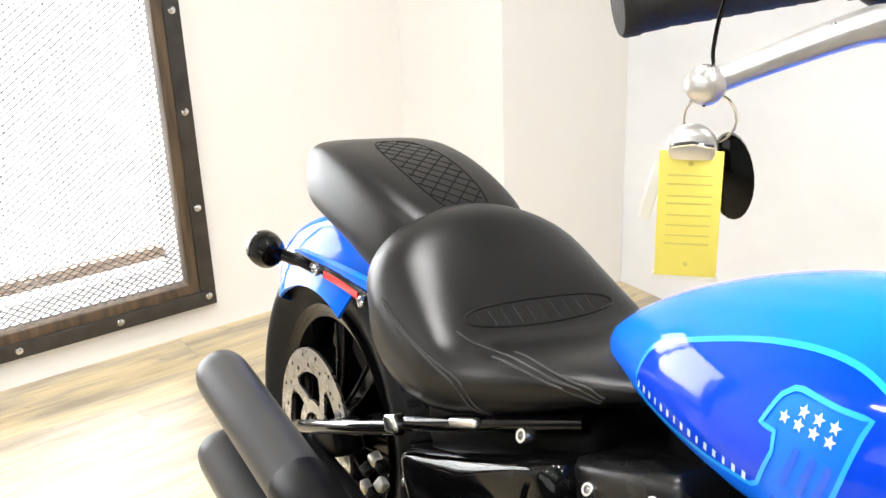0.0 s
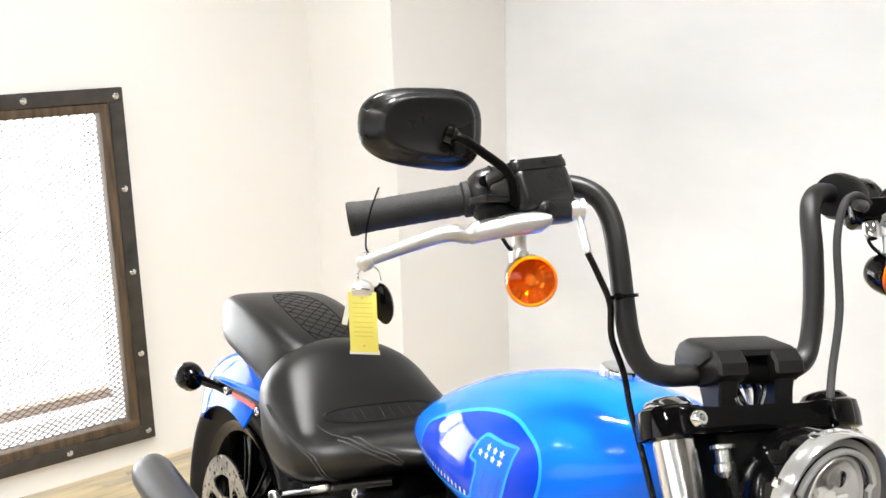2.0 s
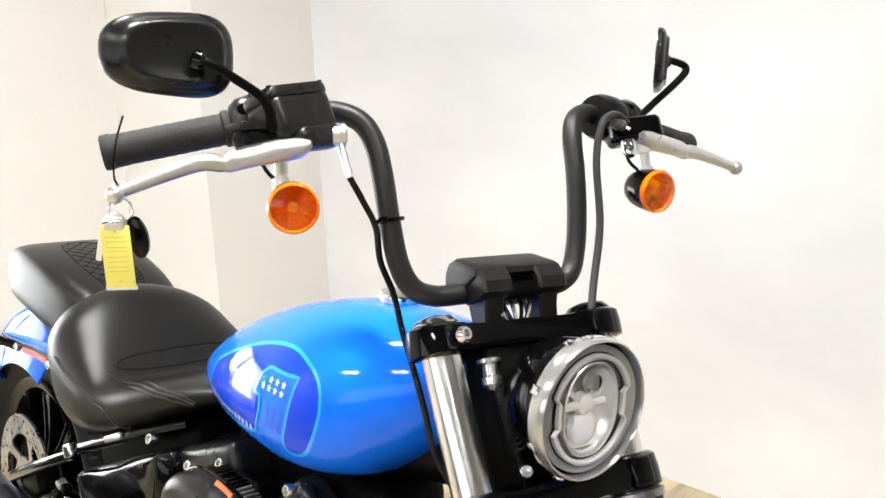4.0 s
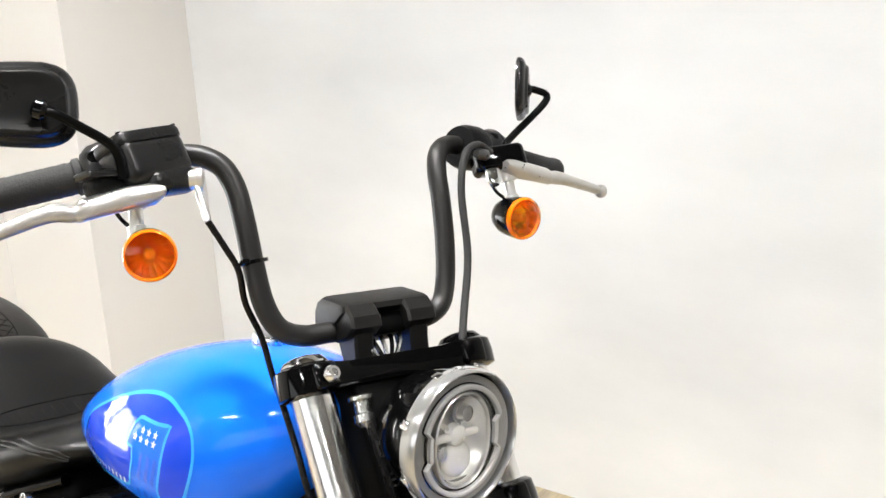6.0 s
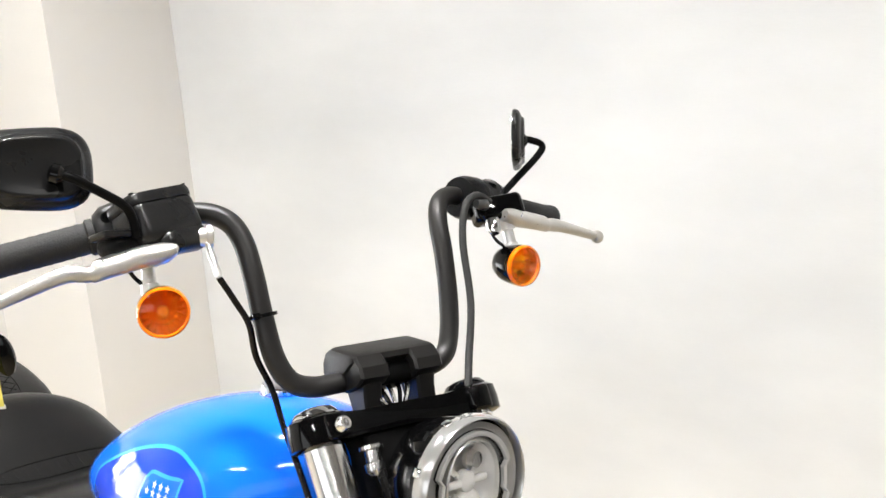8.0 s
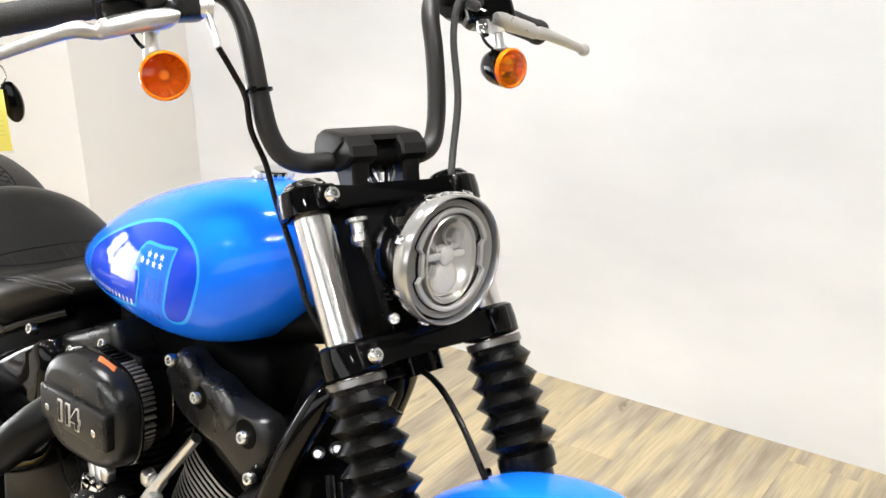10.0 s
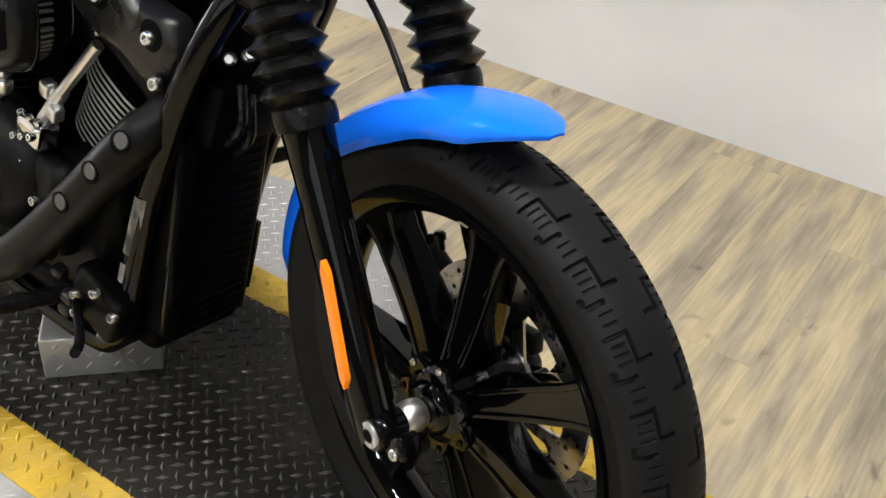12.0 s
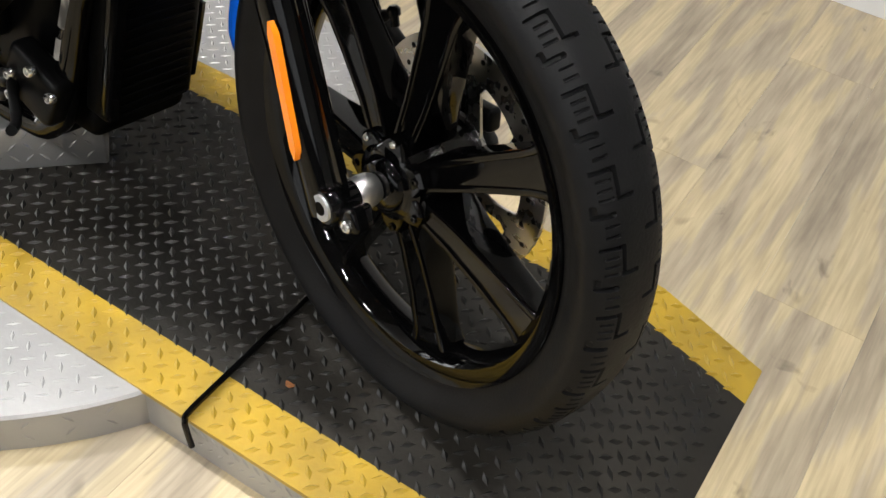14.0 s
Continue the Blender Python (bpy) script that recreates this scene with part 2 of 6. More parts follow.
M_REFLECT = material("orange_reflector", (0.95, 0.25, 0.004), 0.2, second=(0.90, 0.24, 0.008), scale=90, coat=0.3)
M_RED = material("red_lens", (0.55, 0.012, 0.015), 0.15, second=(0.45, 0.01, 0.012), scale=60, coat=0.6)
M_TAG = material("yellow_tag", (0.80, 0.72, 0.16), 0.45, second=(0.74, 0.66, 0.13), scale=30)
M_INK = material("tag_ink", (0.60, 0.53, 0.13), 0.6)
M_ORANGE = material("orange_label", (0.70, 0.14, 0.03), 0.4, second=(0.6, 0.12, 0.03), scale=30)
M_PANE = bpy.data.materials.new("thin_clear_pane")
M_PANE.use_nodes = True
pn, pl_ = M_PANE.node_tree.nodes, M_PANE.node_tree.links
clear, shine, mixer, fres = pn.new("ShaderNodeBsdfTransparent"), pn.new("ShaderNodeBsdfGlossy"), pn.new("ShaderNodeMixShader"), pn.new("ShaderNodeFresnel")
shine.inputs["Roughness"].default_value = 0.02
fres.inputs["IOR"].default_value = 1.45
pl_.new(fres.outputs[0], mixer.inputs[0])
pl_.new(clear.outputs[0], mixer.inputs[1])
pl_.new(shine.outputs[0], mixer.inputs[2])
pl_.new(mixer.outputs[0], pn["Material Output"].inputs["Surface"])
M_AMBERLENS = bpy.data.materials.new("clear_amber_lens")
M_AMBERLENS.use_nodes = True
pn, pl_ = M_AMBERLENS.node_tree.nodes, M_AMBERLENS.node_tree.links
clear, shine, mixer, fres = pn.new("ShaderNodeBsdfTransparent"), pn.new("ShaderNodeBsdfGlossy"), pn.new("ShaderNodeMixShader"), pn.new("ShaderNodeFresnel")
clear.inputs["Color"].default_value = (1.0, 0.89, 0.42, 1)
shine.inputs["Roughness"].default_value = 0.04
fres.inputs["IOR"].default_value = 1.5
pl_.new(fres.outputs[0], mixer.inputs[0])
pl_.new(clear.outputs[0], mixer.inputs[1])
pl_.new(shine.outputs[0], mixer.inputs[2])
pl_.new(mixer.outputs[0], pn["Material Output"].inputs["Surface"])
M_LENSREF = material("lamp_reflector", (0.90, 0.89, 0.87), 0.28, 0.8, rough_var=0.05)
M_FROST = material("pale_lamp_plastic", (0.84, 0.83, 0.80), 0.25, 0.1, second=(0.78, 0.765, 0.73), scale=25)
M_DARKGLASS = material("mirror_glass", (0.75, 0.76, 0.78), 0.02, 1.0, rough_var=0.0)
M_OUT = material("daylight_backdrop", (1.0, 1.0, 1.0), 1.0, emit=1.35, rough_var=0)
M_LAMP = material("lamp_glow", (1.0, 0.93, 0.82), 0.5, emit=12.0, rough_var=0)
M_WHITE = material("white_plastic", (0.75, 0.75, 0.73), 0.4, second=(0.7, 0.7, 0.68), scale=20)


# ---- mesh helpers ----
class Geo:
    """Verts and faces, gathered from lofts, tubes, lathes and boxes."""

    def __init__(self):
        self.v, self.f = [], []

    def loft(self, rings, caps=True, closed=True):
        n, k = len(rings[0]), len(self.v)
        for ring in rings:
            self.v.extend(Vector(p) for p in ring)
        for i in range(len(rings) - 1):
            for j in range(n if closed else n - 1):
                a, b = k + i * n + j, k + i * n + (j + 1) % n
                self.f.append((a, b, b + n, a + n))
        if caps:
            self.f.append(tuple(range(k + n - 1, k - 1, -1)))
            e = k + (len(rings) - 1) * n
            self.f.append(tuple(range(e, e + n)))
        return self

    def tube(self, pts, r, segs=12, caps=True):
        pts = [Vector(p) for p in pts]
        rs = r if isinstance(r, (list, tuple)) else [r] * len(pts)
        up, rings = None, []
        for i, p in enumerate(pts):
            d = (pts[min(i + 1, len(pts) - 1)] - pts[max(i - 1, 0)]).normalized()
            if up is None:
                up = d.orthogonal().normalized()
            up = (up - d * up.dot(d)).normalized()
            side = d.cross(up)
            rings.append([p + rs[i] * (math.cos(a) * up + math.sin(a) * side) for a in (2 * math.pi * j / segs for j in range(segs))])
        return self.loft(rings, caps)

    def lathe(self, prof, m=None, segs=32, caps=True, closed=False):
        """prof: (radius, height) along the local z axis of m."""
        m = m or Matrix()
        if closed:
            prof = list(prof) + [prof[0]]
            caps = False
        rings = [[m @ Vector((r * math.cos(a), r * math.sin(a), h)) for a in (2 * math.pi * j / segs for j in range(segs))] for r, h in prof]
        return self.loft(rings, caps)

    def rbox(self, size, r=0.005, m=None, corner=3):
        m = m or Matrix()
        sx, sy, sz = (s / 2 for s in size)
        r = min(r, sx * 0.98, sy * 0.98, sz * 0.98)
        rings = []
        levels = [(-sz + r * (1 - math.sin(a)), r * (1 - math.cos(a))) for a in (math.pi / 2 * (1 - q / corner) for q in range(corner + 1))]
        levels += [(-h, i) for h, i in reversed(levels)]
        for h, i in levels:
            ring = []
            for cx, cy, a0 in ((1, 1, 0), (-1, 1, 90), (-1, -1, 180), (1, -1, 270)):
                for q in range(corner + 1):
                    a = radians(a0 + 90 * q / corner)
                    rr = max(r - i, 0.0002)
                    ring.append(m @ Vector((cx * (sx - r) + rr * math.cos(a), cy * (sy - r) + rr * math.sin(a), h)))
            rings.append(ring)
        return self.loft(rings)

    def prism(self, poly, y0, y1, m=None, bevel=0.0):
        """A polygon of (x, z) drawn out along y, with a small chamfer."""
        m = m or Matrix()
        c = Vector((sum(p[0] for p in poly) / len(poly), sum(p[1] for p in poly) / len(poly)))

        def ring(y, inset):
            out = []
            for p in poly:
                d = Vector(p) - c
                q = c + d * max(1 - inset / max(d.length, 1e-6), 0)
                out.append(m @ Vector((q.x, y, q.y)))
            return out
        s = bevel if y1 > y0 else -bevel
        rings = [ring(y0, bevel), ring(y0 + s, 0), ring(y1 - s, 0), ring(y1, bevel)] if bevel else [ring(y0, 0), ring(y1, 0)]
        return self.loft(rings)

    def pillow(self, poly, y0, y1, r, n=5):
        """A polygon of (x, z) from y0 out to y1, its outer edge rounded by r."""
        c = Vector((sum(p[0] for p in poly) / len(poly), sum(p[1] for p in poly) / len(poly)))
        sg = 1 if y1 > y0 else -1
        rings = []
        for y, inset in [(y0, 0.0)] + [(y1 - sg * r * (1 - math.sin(a)), r * (1 - math.cos(a))) for a in (math.pi / 2 * k / n for k in range(n + 1))]:
            ring = []
            for p in poly:
                d = Vector(p) - c
                q = c + d * max(1 - inset / max(d.length, 1e-6), 0.05)
                ring.append((q.x, y, q.y))
            rings.append(ring)
        return self.loft(rings)

    def put(self, m):
        self.v = [m @ v for v in self.v]
        return self


def spline(pts, n):
    """A smooth line through pts, n steps a stretch; points may have any number of values."""
    p = [np.array(q, float) for q in pts]
    p = [2 * p[0] - p[1]] + p + [2 * p[-1] - p[-2]]
    out = []
    for i in range(1, len(p) - 2):
        for k in range(n):
            t = k / n
            out.append(0.5 * ((2 * p[i]) + (p[i + 1] - p[i - 1]) * t + (2 * p[i - 1] - 5 * p[i] + 4 * p[i + 1] - p[i + 2]) * t * t
                              + (3 * p[i] - p[i - 1] - 3 * p[i + 1] + p[i + 2]) * t ** 3))
    out.append(p[-2])
    return [tuple(float(c) for c in q) for q in out]


def axis(at, towards):
    """A pose at a point whose z axis runs towards a direction."""
    return Matrix.Translation(at) @ Vector(towards).to_track_quat("Z", "Y").to_matrix().to_4x4()


def part(name, geo, mat, parent=None, label="", sharp=38, kind=""):
    me = bpy.data.meshes.new(name)
    me.from_pydata([tuple(v) for v in geo.v], [], geo.f)
    bm = bmesh.new()
    bm.from_mesh(me)
    bmesh.ops.recalc_face_normals(bm, faces=bm.faces)
    bm.to_mesh(me)
    bm.free()
    me.shade_smooth()
    me.set_sharp_from_angle(angle=radians(sharp))
    me.materials.append(mat)
    ob = new(name, me)
    if parent is not None:
        ob.parent = parent
    return tagged(ob, label, kind=kind)


def thing(name, m, label, category, group=""):
    ob = new(name)
    ob.matrix_world = m
    return tagged(ob, label, category, group)


def structure(name, geo, mat, label, category=""):
    return tagged(part(name, geo, mat, None, "", 30), label, category or name.rstrip("_0123456789"), kind="structure")


def box(geo, x0, x1, y0, y1, z0, z1):
    r = [[(x0, y0, z), (x1, y0, z), (x1, y1, z), (x0, y1, z)] for z in (z0, z1)]
    return geo.loft(r)


# ---- room ----
FLOOR, XW, YW, XE, YS = -0.07, -2.885, 1.53, 4.2, -4.5
structure("floor", box(Geo(), XW - 0.2, XE + 0.2, YS - 0.2, YW + 0.2, FLOOR - 0.15, FLOOR - 0.006), M_SUB, "pale wood-look vinyl plank floor of the showroom", "floor")
WY0, WY1, WZ0, WZ1 = -0.88, 0.29, 0.09, 1.125
g = Geo()
box(g, XW - 0.18, XW, YS - 0.2, WY0, FLOOR - 0.1, CEIL)
box(g, XW - 0.18, XW, WY1, YW + 0.2, FLOOR - 0.1, CEIL)
box(g, XW - 0.18, XW, WY0, WY1, FLOOR - 0.1, WZ0)
box(g, XW - 0.18, XW, WY0, WY1, WZ1, CEIL)
structure("wall_west", g, M_SHADEWALL, "off-white painted wall with a framed mesh window", "wall")
structure("wall_north", box(Geo(), XW, XE + 0.2, YW, YW + 0.2, FLOOR - 0.1, CEIL), M_WALL, "off-white back wall with soft grey reflections painted in", "wall")
structure("pillar", box(Geo(), XW + 0.001, -2.368, 1.058, YW - 0.001, FLOOR - 0.05, CEIL), M_SHADEWALL, "boxed-out off-white corner pillar", "pillar")
# Unseen wall behind the camera, kept dark so gloss parts mirror darkness.
g = Geo()
SX0, SX1, SZ0, SZ1 = -2.6, 3.85, 1.15, 2.62
box(g, XW, SX0, YS - 0.2, YS, FLOOR - 0.1, CEIL)
box(g, SX1, XE + 0.2, YS - 0.2, YS, FLOOR - 0.1, CEIL)
box(g, SX0, SX1, YS - 0.2, YS, FLOOR - 0.1, SZ0)
box(g, SX0, SX1, YS - 0.2, YS, SZ1, CEIL)
structure("wall_south", g, M_DARKWALL, "plain dark wall out of view, with an assumed wide window", "wall")
# Unseen: east wall mid grey to bounce light, ceiling dark to cut sheen.
structure("wall_east", box(Geo(), XE, XE + 0.2, YS, YW, FLOOR - 0.1, CEIL), M_MIDWALL, "plain grey wall out of view, toned for bounce light", "wall")
structure("ceiling", box(Geo(), XW - 0.2, XE + 0.2, YS - 0.2, YW + 0.2, CEIL, CEIL + 0.15), M_CEIL, "plain dark grey ceiling out of view, toned for reflections", "ceiling")
# ---- meshed window ----
win = tagged(new("window_1"), "window with a black steel frame, wooden lining and expanded metal mesh", "window", kind="structure")
FO = (-1.02, 0.363, 0.017, 1.197)
FB = 0.046
g = Geo()
for y0, y1, z0, z1 in ((FO[0], FO[1], FO[2], FO[2] + FB), (FO[0], FO[1], FO[3] - FB, FO[3]), (FO[0], FO[0] + FB, FO[2] + FB, FO[3] - FB), (FO[1] - FB, FO[1], FO[2] + FB, FO[3] - FB)):
    g.rbox((0.008, y1 - y0, z1 - z0), 0.002, Matrix.Translation((XW + 0.018, (y0 + y1) / 2, (z0 + z1) / 2)))
steel = part("window_frame", g, M_STEEL, win, "flat black steel frame with screw heads")
g = Geo()
IN0, IN1, IZ0, IZ1 = FO[0] + FB, FO[1] - FB, FO[2] + FB, FO[3] - FB
for y0, y1, z0, z1 in ((IN0, IN1, IZ0, WZ0 + 0.004), (IN0, IN1, WZ1 - 0.004, IZ1), (IN0, WY0 + 0.02, WZ0, WZ1), (WY1 - 0.004, IN1, WZ0, WZ1)):
    g.rbox((0.05, y1 - y0, z1 - z0), 0.003, Matrix.Translation((XW - 0.006, (y0 + y1) / 2, (z0 + z1) / 2)))
part("wooden_lining", g, M_RAWWOOD, win, "weathered brown wooden lining")
bolts = [(FO[1] - 0.023, z) for z in (0.046, 0.32, 0.60, 0.875, 1.17)] + [(y, 0.04) for y in (0.075, -0.20, -0.47, -0.75)] + [(y, 1.174) for y in (0.06, -0.2, -0.47)]
for y, z in bolts:
    part("screw", Geo().lathe([(0.0105, 0), (0.0105, 0.002), (0.007, 0.005), (0.001, 0.006)], axis((XW + 0.022, y, z), (1, 0, 0)), 10), M_BOLT, steel)
# expanded metal: zigzag strands
g = Geo()
mz, my, mx = 0.0092, 0.0135, XW - 0.012
rows_n = int((WZ1 - WZ0) / mz)
cols_n = int((WY1 - WY0) / my)
for i in range(rows_n + 1):
    z = WZ0 + i * mz
    ph = i % 2
    line = [(mx + (0.002 if (j + ph) % 2 else -0.002), WY0 + j * my, z + (mz * 0.46 if (j + ph) % 2 else -mz * 0.46)) for j in range(cols_n + 1)]
    rings = [[(x - 0.0012, y, zz - 0.0013), (x + 0.0012, y, zz - 0.0013), (x + 0.0012, y, zz + 0.0013), (x - 0.0012, y, zz + 0.0013)] for x, y, zz in line]
    g.loft(rings)
part("wire_mesh", g, M_STEEL, win, "dark expanded metal mesh", kind="stuff")
g = Geo()
box(g, XW - 0.22, XW - 0.185, -1.2, 0.30, 0.118, 0.152)
tagged(part("window_ledge", g, M_LEDGE), "wooden ledge outside the meshed window, paled for daylight", "ledge", kind="structure")
tagged(part("post", box(Geo(), XW - 1.12, XW - 1.065, -0.16, -0.065, FLOOR, 2.4), M_BRICK), "rust-orange post standing outside the window", "post", kind="structure")
tagged(part("backdrop", box(Geo(), XW - 2.6, XW - 2.55, -5.0, 4.0, -1.0, 4.5), M_OUT), "bright overcast daylight outside the window", "sky", kind="structure")

# assumed window behind the camera, unseen, added to hold the fill light
sw = tagged(new("window_2"), "assumed wide window with white mullions, out of view", "window", kind="structure")
g = Geo()
for x in (SX0 + 0.04, -0.2, 1.4, SX1 - 0.04):
    box(g, x - 0.04, x + 0.04, YS - 0.1, YS - 0.02, SZ0, SZ1)
part("mullion", g, M_WHITE, sw)
tagged(part("backdrop", box(Geo(), -5.0, 6.0, YS - 1.5, YS - 1.45, -0.5, 4.0), M_OUT), "bright backdrop outside the assumed window", "sky", kind="structure")

# ceiling spots
for sx_, sy_, watts_ in SPOTS:
    lamp = thing("ceiling_spot", pose(sx_, sy_, CEIL), "white ceiling spot with two round lamps, switched on", "ceiling lamp", "ceiling spots")
    part("fitting_plate", Geo().rbox((0.40, 0.17, 0.016), 0.006, pose(0, 0, -0.008)), M_WHITE, lamp)
    for dx_ in (-0.11, 0.11):
        part("trim_ring", Geo().lathe([(0.064, -0.012), (0.076, -0.012), (0.076, -0.022), (0.067, -0.026), (0.062, -0.020)], pose(dx_, 0, 0), 24, closed=True), M_WHITE, lamp)
        part("bulb", Geo().lathe([(0.062, -0.017), (0.044, -0.020), (0.001, -0.021)], pose(dx_, 0, 0), 24), M_LAMP, lamp)

# ---- turntable and runway ----
TC, TR = (-0.715, 0.018), 0.59
RY0, RY1, RX0, RX1, BX0, BX1 = -0.283, 0.319, -1.95, 0.45, -1.77, 0.27


def lozenge(g, x, y, z, ang, long=0.0205, wide=0.0058, high=0.0016, slope=0.0):
    """One raised tread mark of the plate."""
    c, s = math.cos(ang), math.sin(ang)
    k = len(g.v)
    for px, py, pz in ((-long / 2, 0, 0), (0, -wide / 2, 0), (long / 2, 0, 0), (0, wide / 2, 0), (-long / 5, 0, high), (long / 5, 0, high)):
        q = (x + px * c - py * s, y + px * s + py * c)
        g.v.append(Vector((q[0], q[1], z(q[0]) + pz if callable(z) else z + pz)))
    for f in ((0, 1, 4), (1, 5, 4), (1, 2, 5), (2, 3, 5), (3, 4, 5), (3, 0, 4)):
        g.f.append(tuple(k + i for i in f))


def deck(x):
    """Height of the runway along its length: flat, with a short ramp at each end."""
    if x > BX1:
        return (x - BX1) / (RX1 - BX1) * (FLOOR + 0.004)
    if x < BX0:
        return (BX0 - x) / (BX0 - RX0) * (FLOOR + 0.004)
    return 0.0


table = thing("turntable", pose(0, 0, 0), "round low turntable of bare aluminium tread plate", "turntable")
g = Geo().lathe([(TR - 0.01, FLOOR), (TR, FLOOR), (TR, -0.008), (TR - 0.004, -0.004), (TR - 0.01, -0.004)], pose(TC[0], TC[1], 0), 96)
part("plate", g, M_ALU, table)
g = Geo()
PITCH = 0.0215
C45 = math.sqrt(0.5)
for i in range(-28, 29):
    for j in range(-28, 29):
        x, y = TC[0] + (i - j) * PITCH * C45, TC[1] + (i + j) * PITCH * C45
        if math.hypot(x - TC[0], y - TC[1]) < TR - 0.02 and not (RY0 - 0.012 < y < RY1 + 0.012):
            lozenge(g, x, y, -0.004, math.pi / 4 if (i + j) % 2 else -math.pi / 4)
part("plate_tread", g, M_FIN, table, kind="stuff")
g = Geo()
for a in range(0, 360, 5):
    for zz in (-0.022, -0.047):
        c, s = math.cos(radians(a)), math.sin(radians(a))
        if abs(TC[1] + TR * s - 0.018) > 0.31:
            mm = pose(TC[0] + TR * c, TC[1] + TR * s, zz) @ pose(0, 0, 0, 0, 0, a + 90) @ pose(0, 0, 0, 90, 0, 0)
            lz = Geo()
            lozenge(lz, 0, 0, 0, math.pi / 4 if (a // 5 + (zz < -0.03)) % 2 else -math.pi / 4)
            lz.put(mm)
            k = len(g.v)
            g.v += lz.v
            g.f += [tuple(k + q for q in f) for f in lz.f]
part("rim_tread", g, M_ALU, table, kind="stuff")

runway = thing("runway", pose(0, 0, 0), "black tread-plate runway with worn yellow edge stripes", "vehicle ramp")


def strip(y0, y1, z_off=0.0, thick=0.03):
    xs = [RX0, BX0, BX1, RX1]
    g = Geo()
    rings = []
    for x in xs:
        zt = deck(x) + z_off
        rings.append([(x, y0, max(zt - thick, FLOOR - 0.002)), (x, y1, max(zt - thick, FLOOR - 0.002)), (x, y1, zt), (x, y0, zt)])
    return g.loft(rings)


YI0, YI1 = -0.20, 0.243
part("deck_plate", strip(YI0, YI1), M_BLACKPLATE, runway, "black painted tread plate, worn and dusty")
part("edge_stripe", strip(RY0, YI0, 0.0, 0.007), M_YELLOW, runway, "worn yellow painted stripe")
part("edge_stripe", strip(YI1, RY1, 0.0, 0.007), M_YELLOW, runway, "worn yellow painted stripe")
for y0, y1 in ((RY0 + 0.002, RY0 + 0.006), (RY1 - 0.006, RY1 - 0.002)):
    g = Geo()
    rings = []
    for x in (RX0 + 0.03, BX0, BX1, RX1 - 0.03):
        rings.append([(x, y0, FLOOR), (x, y1, FLOOR), (x, y1, deck(x) - 0.003), (x, y0, deck(x) - 0.003)])
    part("side_skirt", g.loft(rings), M_ALU, runway, "bright metal side skirt")
marks = {M_BLACKPLATE: Geo(), M_YELLOW: Geo()}
for i in range(-75, 76):
    for j in range(-75, 76):
        x, y = -0.75 + (i - j) * PITCH * C45, 0.018 + (i + j) * PITCH * C45
        if RY0 + 0.008 < y < RY1 - 0.008 and RX0 + 0.02 < x < RX1 - 0.02:
            mm = M_YELLOW if (y < YI0 or y > YI1) else M_BLACKPLATE
            lozenge(marks[mm], x, y, deck, math.pi / 4 if (i + j) % 2 else -math.pi / 4, long=0.0235, wide=0.0088, high=0.0030)
part("deck_tread", marks[M_BLACKPLATE], M_TREAD, runway, kind="stuff")
part("stripe_tread", marks[M_YELLOW], M_YELLOW, runway, kind="stuff")
g = Geo()
for i in range(70):
    x = -0.14 + i * 0.0085
    mm = pose(x, RY0 + 0.002, -0.02 - 0.022 * (i % 2)) @ pose(0, 0, 0, 90, 0, 0)
    if x < BX1:
        lz = Geo()
        lozenge(lz, 0, 0, 0, 0.8 if i % 2 else -0.8, 0.0180, 0.006, 0.0018)
        lz.put(mm)
        k = len(g.v)
        g.v += lz.v
        g.f += [tuple(k + q for q in f) for f in lz.f]
part("skirt_tread", g, M_ALU, runway, kind="stuff")

# a rust spot on the deck
g = Geo()
rim_ = [(-0.063 + (0.0065 + 0.002 * math.sin(3 * a)) * math.cos(a), -0.164 + (0.0055 + 0.0015 * math.cos(2 * a)) * math.sin(a)) for a in (2 * math.pi * j / 18 for j in range(18))]
g.loft([[(x, y, z) for x, y in rim_] for z in (0.0005, 0.0014)])
part("rust_spot", g, M_RUST, runway, "small orange rust spot")
# wheel chock rod lying over the runway
rod = thing("chock_rod", pose(0, 0, 0), "thin black steel rod with a bent end lying across the runway", "rod")
part("rod", Geo().tube(spline([(-0.136, -0.005, 0.012), (-0.133, -0.15, 0.012), (-0.131, -0.272, 0.012), (-0.128, -0.290, 0.008), (-0.124, -0.293, -0.008), (-0.118, -0.293, -0.036)], 5), 0.0044, 8), M_GLOSS, rod)

# block under the engine
blk = thing("support_block", pose(-0.70, 0.01, 0, 0, 0, 45.6), "small block of bare aluminium tread plate under the frame", "support block")
part("block_body", Geo().rbox((0.186, 0.18, 0.080), 0.004, pose(0, 0, 0.040)), M_ALU, blk)
g = Geo()
for i in range(-3, 4):
    for j in range(0, 3):
        lz = Geo()
        lozenge(lz, i * 0.0225, 0.012 + j * 0.0225, 0, math.pi / 4 if (i + j) % 2 else -math.pi / 4)
        lz.put(pose(0, -0.090, 0.010) @ pose(0, 0, 0, 90, 0, 0))
        k = len(g.v)
        g.v += lz.v
        g.f += [tuple(k + q for q in f) for f in lz.f]
part("block_tread", g, M_ALU, blk, kind="stuff")
# ---- motorcycle ----
bike = thing("motorcycle", Matrix.Translation((0.011, -0.061, 0.002)) @ pose(0, 0, 0, 0, 0, -5) @ pose(0, 0, 0, -7.5, 0, 0),
             "blue cruiser motorcycle with black engine, leaning on its side stand", "motorcycle")
